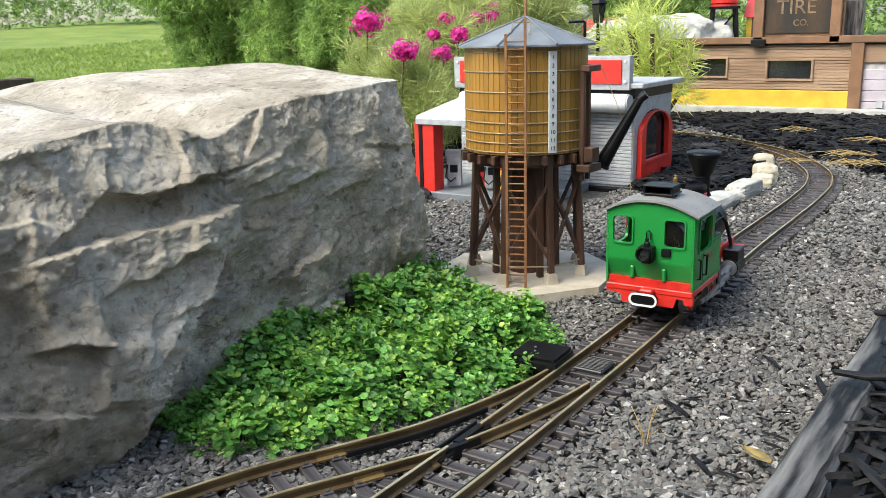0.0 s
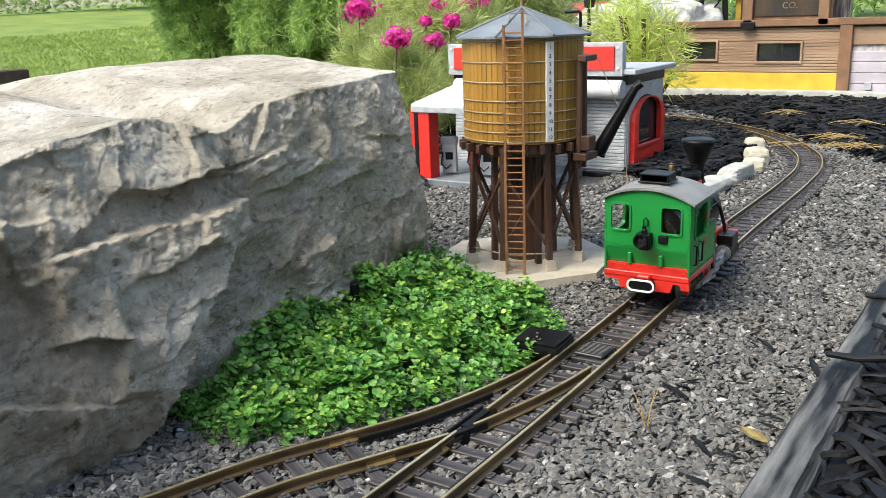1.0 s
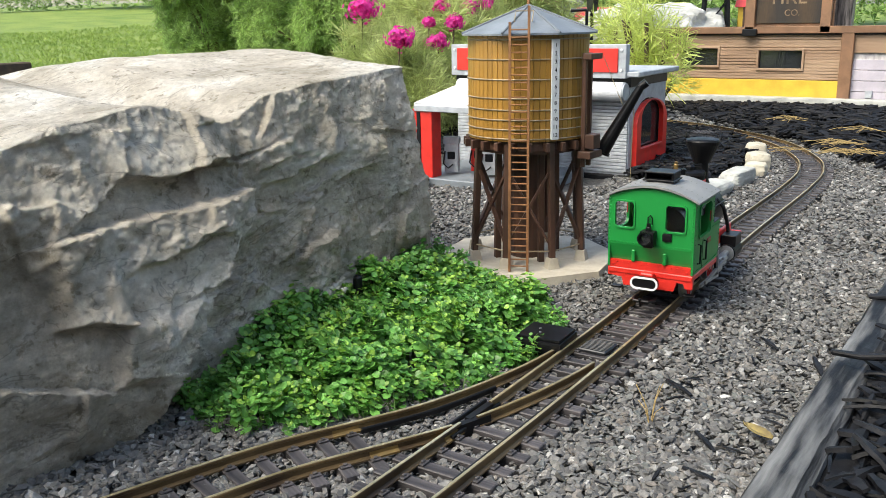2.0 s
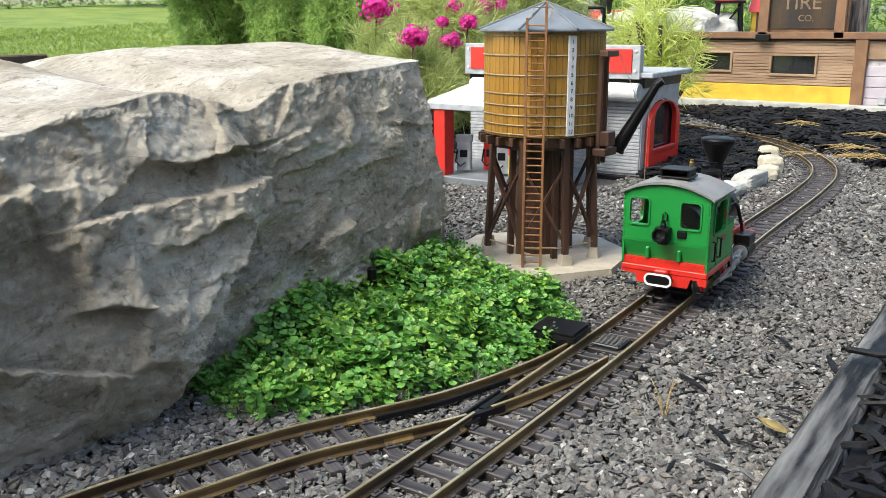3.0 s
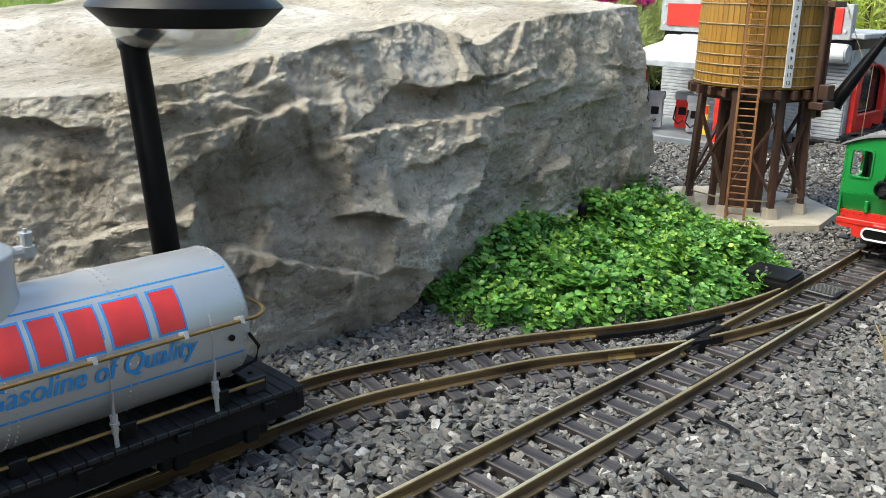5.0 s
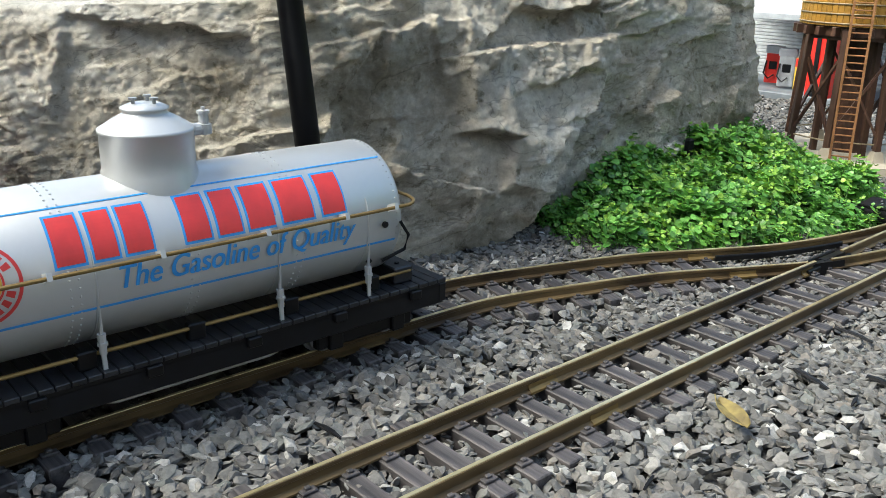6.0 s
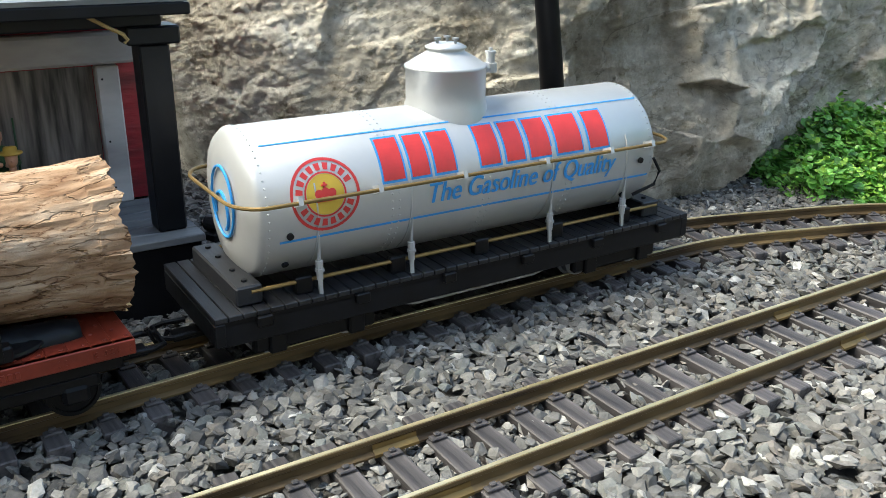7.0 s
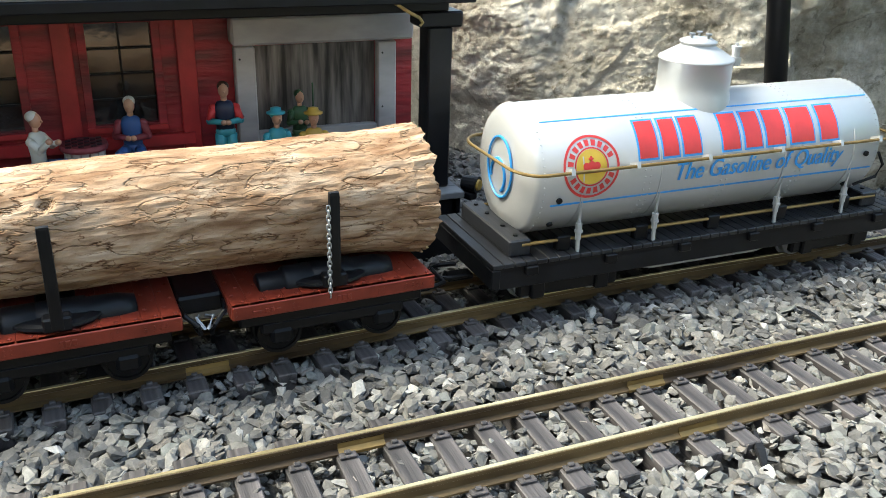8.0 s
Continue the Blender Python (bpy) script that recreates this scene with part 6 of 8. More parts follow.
def figure(label, loc, rz, seated, coat, legs, cap, arm_out=0.0, brim=False, upper=None, fore=None, rod_held=False):
    """A small standing or sitting doll, one mesh; its colours are painted on."""
    b = bmesh.new()
    mats = [coat, legs, M_SKIN, cap, upper or coat, fore or upper or coat, M_SATIN]

    def add_part(other, idx):
        n0 = len(b.faces)
        add(b, other)
        b.faces.ensure_lookup_table()
        for f in b.faces[n0:]:
            f.material_index = idx
            f.smooth = True

    def ball(c, r, sx=1, sy=1, sz=1):
        o = bmesh.new()
        bmesh.ops.create_uvsphere(o, u_segments=12, v_segments=8, radius=r)
        bmesh.ops.transform(o, matrix=Matrix.Translation(c) @ Matrix.Diagonal((sx, sy, sz, 1)), verts=o.verts)
        return o

    hip = 0.018 if seated else 0.038
    for s in (-1, 1):
        if seated:
            knee = Vector((s * 0.0075, 0.016, hip + 0.001))
            add_part(rod((s * 0.0040, 0, hip), knee, 0.0044, 0.0036, 10), 1)
            add_part(ball(knee, 0.0037), 1)
            add_part(rod(knee, (s * 0.0080, 0.017, 0.003), 0.0034, 0.0026, 10), 1)
            add_part(ball((s * 0.0080, 0.019, 0.002), 0.0031, 0.85, 1.6, 0.7), 6)
        else:
            knee = Vector((s * 0.0044, 0.0012, 0.019))
            add_part(rod((s * 0.0038, 0, hip), knee, 0.0044, 0.0033, 10), 1)
            add_part(rod(knee, (s * 0.0048, 0, 0.003), 0.0033, 0.0025, 10), 1)
            add_part(ball((s * 0.0048, 0.003, 0.002), 0.0031, 0.85, 1.6, 0.7), 6)
    add_part(ball((0, 0, hip + 0.002), 0.0075, 1.0, 0.72, 0.62), 1)
    add_part(lathe([(0, 0.0), (0.0068, 0.0005), (0.0064, 0.006), (0.0076, 0.014), (0.0080, 0.018), (0.0052, 0.0222), (0, 0.0235)], 16, Matrix.Translation((0, 0, hip + 0.002)) @ Matrix.Diagonal((1, 0.68, 1, 1))), 0)
    for s in (-1, 1):
        sh = Vector((s * 0.0080, 0, hip + 0.0195))
        reach = arm_out if s > 0 else arm_out * 0.5
        el = Vector((s * 0.0112, 0.002 + reach * 0.005, hip + 0.0105 + 0.004 * reach))
        ha = Vector((s * (0.0016 + 0.010 * reach), 0.0085 + 0.006 * reach, hip + 0.0105 + 0.011 * reach))
        add_part(ball(sh, 0.0034, 1, 0.9, 0.9), 4)
        add_part(rod(sh, el, 0.0031, 0.0026, 10), 4)
        add_part(ball(el, 0.0026), 5)
        add_part(rod(el, ha, 0.0025, 0.0019, 10), 5)
        add_part(ball(ha, 0.0023, 1.1, 1, 0.9), 2)
    add_part(rod((0, 0, hip + 0.023), (0, 0.0005, hip + 0.029), 0.0022, 0.0021, 8), 2)
    add_part(ball((0, 0.0010, hip + 0.0325), 0.0045, 0.84, 0.95, 1.22), 2)
    add_part(ball((0, 0.0054, hip + 0.0320), 0.0009), 2)
    add_part(ball((0, -0.0008, hip + 0.0350), 0.0046, 0.94, 0.98, 0.85), 3)
    if brim:
        add_part(lathe([(0, 0.0), (0.0070, -0.0006), (0.0070, 0.0004), (0.0042, 0.0010), (0.0039, 0.0036), (0, 0.0042)], 16, Matrix.Translation((0, 0, hip + 0.0362))), 3)
    if rod_held:
        add_part(rod((-0.0115, 0.004, hip + 0.002), (-0.0125, 0.001, hip + 0.044), 0.0011, 0.0007, 8), 3)
    me = bpy.data.meshes.new("figurine")
    b.to_mesh(me)
    b.free()
    for m in mats:
        me.materials.append(m)
    ob = new("figurine", me)
    ob.matrix_basis = pose(*loc, 0, 0, rz)
    return tagged(ob, label, "figurine", "figurines on the platform")


# ---- station ----
def station():
    t = thing("station_building", "dark red board station with grey freight door and covered platform", "station", (0, 0, 0))
    fx, y_r, y_l, z0, z1 = -0.340, -0.085, -0.86, 0.050, 0.185
    # back wall body with thickness, window openings cut through
    wins = [(-0.329, -0.285), (-0.420, -0.376), (-0.640, -0.596)]
    outline = [(y_l, z0), (y_r, z0), (y_r, z1), (y_l, z1)]
    door_hole = [(-0.213, 0.052), (-0.117, 0.052), (-0.117, 0.146), (-0.213, 0.146)]
    holes = [[(a, 0.093), (b, 0.093), (b, 0.166), (a, 0.166)] for a, b in wins] + [door_hole]
    m = Matrix.Translation((fx - 0.010, 0, 0)) @ pose(0, 0, 0, 90, 0, 90)
    wall = part("wall", holed_wall(outline, holes, 0.010, m), M_STATIONRED, t)
    part("end_wall", box((fx - 0.105, y_r - 0.005, (z0 + z1) / 2), (0.188, 0.010, z1 - z0), 0.0005), M_STATIONRED, t)
    part("end_wall", box((fx - 0.105, y_l + 0.005, (z0 + z1) / 2), (0.188, 0.010, z1 - z0), 0.0005), M_STATIONRED, t)
    part("rear_wall", box((fx - 0.205, (y_l + y_r) / 2, (z0 + z1) / 2), (0.010, y_r - y_l, z1 - z0), 0.0005), M_STATIONRED, t)
    # red trim: uprights between the windows, corner board, sill rails
    for y in (-0.262, -0.345, -0.436, -0.575, -0.66):
        part("trim_post", box((fx + 0.002, y, 0.118), (0.005, 0.013, 0.120), 0.0006), M_BARNRED, t)
    part("trim_rail", box((fx + 0.0035, -0.56, 0.0805), (0.007, 0.60, 0.009), 0.0006), M_BARNRED, t)
    part("trim_rail", box((fx + 0.0015, -0.56, 0.1715), (0.004, 0.60, 0.008), 0.0006), M_BARNRED, t)
    for a, b in wins:
        w = part("window", box((fx - 0.006, (a + b) / 2, 0.1295), (0.001, b - a, 0.073), 0), M_WINDOW, t)
        for k in range(1, 4):
            part("glazing_bar", box((fx - 0.004, (a + b) / 2, 0.093 + 0.073 * k / 4), (0.002, b - a, 0.0014), 0), M_SATIN, w)
        part("glazing_bar", box((fx - 0.004, (a + b) / 2, 0.1295), (0.002, 0.0014, 0.073), 0), M_SATIN, w)
        for y in (a - 0.003, b + 0.003):
            part("window_frame", box((fx + 0.001, y, 0.1295), (0.004, 0.006, 0.080), 0.0004), M_STATIONRED, w)
        part("window_sill", box((fx + 0.002, (a + b) / 2, 0.0905), (0.006, b - a + 0.012, 0.004), 0.0004), M_BARNRED, w)
    # freight door: grey timber frame and a dark streaked sliding panel
    door = part("freight_door", box((fx - 0.003, -0.165, 0.0985), (0.006, 0.097, 0.096), 0.0005), M_DARKPANEL, t, "dark streaked plank door")
    for y in (-0.2205, -0.1090):
        part("door_jamb", box((fx + 0.0045, y, 0.0985), (0.009, 0.0155, 0.097), 0.0012), M_GREYWOOD, door)
        for z in (0.062, 0.095, 0.138):
            part("nail", rod((fx + 0.009, y - 0.004, z), (fx + 0.0094, y - 0.004, z), 0.0008, seg=6), M_SATIN, door)
    part("door_lintel", box((fx + 0.008, -0.1600, 0.1590), (0.016, 0.142, 0.021), 0.0050, seg=3), M_GREYWOOD, door)
    part("door_rail", box((fx + 0.004, -0.165, 0.0765), (0.007, 0.096, 0.010), 0.001), M_GREYWOOD, door)
    # roof with overhang, shingled in courses
    ridge_x, ridge_z = -0.445, 0.298
    for s, ex in ((1, -0.238), (-1, -0.655)):
        ez = 0.1955
        slope = Vector((ex - ridge_x, 0, ez - ridge_z))
        n = 9
        for k in range(n):
            p0 = Vector((ridge_x, 0, ridge_z)) + slope * (k / n)
            p1 = Vector((ridge_x, 0, ridge_z)) + slope * ((k + 1.06) / n)
            nrm = Vector((-slope.z, 0, slope.x)).normalized() * (1 if s > 0 else -1)
            nrm = nrm if nrm.z > 0 else -nrm
            b = bmesh.new()
            vs = []
            for y in (-0.90, -0.078):
                vs.append([b.verts.new(q) for q in (Vector((p0.x, y, p0.z)), Vector((p1.x, y, p1.z)), Vector((p1.x, y, p1.z)) + nrm * 0.0032, Vector((p0.x, y, p0.z)) + nrm * 0.0010)])
            for q in range(4):
                b.faces.new((vs[0][q], vs[0][(q + 1) % 4], vs[1][(q + 1) % 4], vs[1][q]))
            b.faces.new(vs[0])
            b.faces.new(vs[1][::-1])
            bmesh.ops.recalc_face_normals(b, faces=b.faces)
            part("shingle_course", b, M_SLATE, t)
        part("soffit", beam((ex, -0.49, ez - 0.004), (ridge_x, -0.49, ridge_z - 0.004), 0.82, 0.006), M_SATIN, t)
        part("fascia", box((ex, -0.489, ez - 0.0045), (0.005, 0.824, 0.007), 0.0008), M_SATIN, t)
    for y in (-0.092, -0.855):
        b = bmesh.new()
        vs = [b.verts.new(c) for c in ((-0.250, y, 0.187), (-0.640, y, 0.187), (ridge_x, y, 0.286))]
        ws = [b.verts.new((v.co.x, y + 0.008, v.co.z)) for v in vs]
        b.faces.new(vs)
        b.faces.new(ws[::-1])
        for k in range(3):
            b.faces.new((vs[k], ws[k], ws[(k + 1) % 3], vs[(k + 1) % 3]))
        bmesh.ops.recalc_face_normals(b, faces=b.faces)
        part("gable", b, M_STATIONRED, t)
    # porch posts with a beam and braces
    part("porch_beam", box((-0.262, -0.485, 0.1840), (0.018, 0.79, 0.009), 0.001), M_SATIN, t)
    for y in (-0.0960, -0.47, -0.84):
        part("post_capital", box((-0.262, y, 0.1745), (0.023, 0.032, 0.0110), 0.0012), M_SATIN, t)
        part("post", box((-0.262, y, 0.1095), (0.019, 0.0185, 0.119), 0.0012), M_SATIN, t, "dark painted porch post")
    # frayed cord at the eave
    part("cord", tube([(-0.246, -0.141, 0.192), (-0.246, -0.131, 0.186), (-0.246, -0.121, 0.180), (-0.246, -0.115, 0.177), (-0.246, -0.1125, 0.1735), (-0.246, -0.1145, 0.1715)], 0.0012, 6), M_DRY, t)
    # platform
    for k in range(6):
        x = -0.245 - 0.0165 * k
        part("platform_board", box((x, -0.48, 0.0475), (0.0158, 0.80, 0.005), 0.0006), M_PLATFORM, t)
    part("platform_front", box((-0.243, -0.48, 0.0190), (0.008, 0.79, 0.052), 0.001), M_SATIN, t)
    part("platform_end", box((-0.293, -0.086, 0.0190), (0.108, 0.008, 0.052), 0.001), M_SATIN, t)
    part("foundation", box((-0.445, -0.473, 0.0190), (0.200, 0.77, 0.060), 0.001), M_SATIN, t)
    return t


station()

figure("tiny painted man in navy vest and red sleeves, standing", (-0.312, -0.241, 0.050), -95, False, M_NAVY, M_TEAL, M_HAIR, upper=M_REDPRINT, fore=M_TEAL)
figure("tiny painted woman in teal hat and dress, seated", (-0.300, -0.206, 0.050), -70, True, M_TEAL, M_TEAL, M_TEAL, brim=True)
figure("tiny painted soldier in olive green, standing", (-0.318, -0.184, 0.049), -80, False, M_OLIVE, M_OLIVE, M_OLIVE, 0.2, rod_held=True).scale = (0.87, 0.87, 0.87)
figure("tiny painted man in ochre coat and straw hat, seated", (-0.292, -0.180, 0.050), -95, True, M_OCHRE, M_HAIR, M_OCHRE, brim=True)
figure("tiny seated man in blue overalls and maroon shirt", (-0.318, -0.306, 0.062), -100, True, M_DENIM, M_DENIM, M_CREAM, 0.0, upper=M_MAROON)
figure("tiny seated man in white shirt and blue trousers", (-0.300, -0.368, 0.060), -25, True, M_CREAM, M_DENIM, M_CREAM, 1.0)
figure("tiny seated man in white shirt", (-0.300, -0.412, 0.058), -40, True, M_CREAM, M_DENIM, M_HAIR, 0.3)


def checker_barrel():
    t = thing("checker_barrel", "wooden barrel table with red checkerboard top", "barrel table", (-0.306, -0.339, 0.050))
    for k in range(14):
        a = 2 * math.pi * k / 14
        part("stave", beam((0.0115 * math.cos(a), 0.0115 * math.sin(a), 0), (0.0125 * math.cos(a), 0.0125 * math.sin(a), 0.037), 0.0048, 0.002), M_GREYWOOD, t)
    part("top", lathe([(0, 0.037), (0.0155, 0.037), (0.0160, 0.0385), (0.0155, 0.041), (0, 0.041)], 28), M_MAROON, t)
    b = bmesh.new()
    for i in range(6):
        for j in range(6):
            if (i + j) % 2:
                box((-0.010 + 0.004 * i, -0.010 + 0.004 * j, 0.0413), (0.0036, 0.0036, 0.0006), 0, bm=b)
    tagged(part("squares", b, M_SATIN, t), kind="stuff")
    return t


checker_barrel()
for loc, r in (((-0.318, -0.306, 0.050), 0.0105), ((-0.300, -0.368, 0.050), 0.0105), ((-0.300, -0.412, 0.050), 0.0105)):
    k = part("stool", lathe([(0, 0), (r, 0), (r * 1.05, 0.004), (r * 0.95, 0.012), (r, 0.016), (0, 0.017)], 20, Matrix.Translation(loc)), M_GREYWOOD)
    tagged(k, "small round wooden stool", "stool", "stools on the platform")


def fire_bucket():
    t = thing("lantern", "small dark lantern lying at the platform end", "lantern", (-0.252, -0.070, 0.046), 20)
    part("body", rod((-0.006, 0, 0.004), (0.006, 0.004, 0.004), 0.0055, 0.0065, 14), M_SATIN, t)
    part("face", rod((0.006, 0.004, 0.004), (0.0075, 0.0045, 0.004), 0.0045, 0.0040, 14), M_OCHRE, t)
    part("bracket", box((0, 0.0, -0.0045), (0.012, 0.008, 0.006), 0.001), M_SATIN, t)
    return t


fire_bucket()


# ---- petrol station model behind the tower ----
def petrol_station():
    t = thing("petrol_station", "grey and red model petrol station with white canopy", "model building", (-0.374, 1.745, 0.0), 1.0)
    # body, walls with thickness, arched opening in the side
    W, D, Hh = 0.42, 0.215, 0.185
    part("front_wall", box((-W / 2, 0.005, Hh / 2), (W, 0.010, Hh), 0.0008), M_SHEDGREY, t)
    for j in range(22):
        course = box((-W / 2, -0.0015 - 0.0005 * (j % 2), 0.010 + 0.0074 * j), (W - 0.004, 0.004, 0.0066), 0.0008)
        part("course", course, M_SHEDGREY, t)
    part("rear_wall", box((-W / 2, D - 0.005, Hh / 2), (W, 0.010, Hh), 0.0008), M_SHEDGREY, t)
    part("left_wall", box((-W + 0.005, D / 2, Hh / 2), (0.010, D - 0.022, Hh), 0.0008), M_SHEDGREY, t)
    arch = [(0.033, 0.03)] + [(0.187, 0.03)] + [(0.110 + 0.077 * math.cos(radians(a)), 0.115 + 0.042 * math.sin(radians(a))) for a in range(0, 181, 15)]
    side = holed_wall([(0.011, 0.0), (D - 0.011, 0.0), (D - 0.011, Hh), (0.011, Hh)], [arch], 0.010, Matrix.Translation((-0.010, 0, 0)) @ pose(0, 0, 0, 90, 0, 90))
    part("right_wall", side, M_SHEDGREY, t)
    fr = [(0.110 + (u - 0.110) * 1.18, 0.092 + (v - 0.092) * 1.14 - 0.012) for u, v in arch]
    win = part("arched_window", holed_wall([(u, max(0.004, v)) for u, v in fr], [[(0.110 + (u - 0.110) * 0.86, 0.099 + (v - 0.092) * 0.82) for u, v in arch]], 0.010, Matrix.Translation((0.001, 0, 0)) @ pose(0, 0, 0, 90, 0, 90)), M_RED, t, "red arched window frame")
    part("pane", box((-0.004, 0.110, 0.092), (0.002, 0.17, 0.145), 0), M_WINDOW, win)
    part("window_rail", box((0.006, 0.110, 0.048), (0.010, 0.145, 0.012), 0.001), M_RED, win)
    part("frieze", box((-W / 2, D / 2, Hh + 0.011), (W + 0.004, D + 0.004, 0.022), 0.001), M_SATIN, t)
    part("roof", box((-W / 2 + 0.012, D / 2, Hh + 0.027), (W + 0.024, D + 0.030, 0.011), 0.002), M_SHEDGREY, t)
    # sign box with red panel
    sx, sz = -0.213, 0.238
    sign = part("sign_box", box((sx, -0.010, sz), (0.420, 0.020, 0.068), 0.001), M_SHEDGREY, t, "grey framed sign box")
    part("sign_panel", box((sx, -0.021, sz + 0.002), (0.386, 0.004, 0.048), 0.0005), M_RED, sign, "plain red sign panel")
    for x in (sx - 0.20, sx + 0.20):
        for z in (0.221, 0.261):
            part("bolt", rod((x, -0.020, z), (x, -0.0225, z), 0.003, seg=8), M_SHEDWHITE, sign)
    # white roll under the sign
    part("roller", rod((-0.40, -0.022, 0.178), (-0.004, -0.022, 0.178), 0.019, seg=24), M_SHEDWHITE, t, "white rolled awning")
    part("roller_cap", rod((-0.004, -0.022, 0.178), (0.000, -0.022, 0.178), 0.0175, seg=24), M_SHEDGREY, t)
    # canopy in front, on red posts
    b = bmesh.new()
    cz = lambda x, y: 0.157 + 0.038 * (y + 0.25) / 0.25
    top = [b.verts.new((x, y, cz(x, y) + 0.006)) for x, y in ((-0.368, -0.25), (-0.10, -0.25), (-0.10, -0.006), (-0.368, -0.006))]
    low = [b.verts.new((v.co.x, v.co.y, v.co.z - 0.006)) for v in top]
    b.faces.new(top)
    b.faces.new(low[::-1])
    for k in range(4):
        b.faces.new((low[k], low[(k + 1) % 4], top[(k + 1) % 4], top[k]))
    bmesh.ops.recalc_face_normals(b, faces=b.faces)
    part("canopy", b, M_SHEDWHITE, t, "white sloping canopy")
    # fascias in grey, the shade on the canopy edge put into their colour
    part("canopy_fascia", box((-0.234, -0.250, 0.152), (0.268, 0.005, 0.012), 0.0008), M_SHEDGREY, t)
    part("canopy_fascia", beam((-0.368, -0.248, 0.150), (-0.368, -0.004, 0.188), 0.005, 0.012), M_SHEDGREY, t)
    for x in (-0.350, -0.13):
        post = part("canopy_post", box((x, -0.232, 0.075), (0.048, 0.034, 0.150), 0.001), M_RED, t, "red square canopy post")
        part("dark_stripe", box((x - 0.008, -0.2500, 0.073), (0.008, 0.002, 0.144), 0), M_SATIN, post)
    part("forecourt", box((-0.245, -0.13, 0.0), (0.30, 0.25, 0.020), 0.002), M_SLATE, t)
    return t


petrol_station()


def fuel_pump(x, y, mat, label, rz):
    t = thing("fuel_pump", label, "fuel pump", (x, y, 0.014), rz, "fuel pumps on the forecourt")
    part("cabinet", box((0, 0, 0.030), (0.030, 0.022, 0.060), 0.003, seg=2), mat, t)
    part("head", box((0, 0, 0.067), (0.036, 0.024, 0.016), 0.005, seg=2), M_SHEDGREY, t)
    part("dial", box((0, -0.0115, 0.036), (0.016, 0.002, 0.016), 0.001), M_SATIN, t)
    part("hose", tube([(-0.013, -0.012, 0.045), (-0.016, -0.018, 0.020), (-0.006, -0.018, 0.010), (0.004, -0.014, 0.018)], 0.0018, 6), M_SATIN, t)
    return t


fuel_pump(-0.690, 1.555, M_SHEDGREY, "small grey model fuel pump", 25)
fuel_pump(-0.645, 1.590, M_RED, "small red model fuel pump", 20)
fuel_pump(-0.600, 1.560, M_SHEDGREY, "small light grey model fuel pump", 25)
sign = part("yard_sign", box((-0.560, 1.53, 0.045), (0.012, 0.004, 0.06), 0.0008), M_YELLOW)
tagged(sign, "narrow yellow and red upright sign by the pumps", "sign")
part("band", box((-0.560, 1.5275, 0.066), (0.010, 0.002, 0.016), 0), M_RED, sign)


# ---- tyre shop ----
M_WORNTAN = material("worn tan lettering", (0.12, 0.075, 0.045), 0.7, vary=0.3, scale=30, bump=0.2, color2=(0.34, 0.23, 0.14))

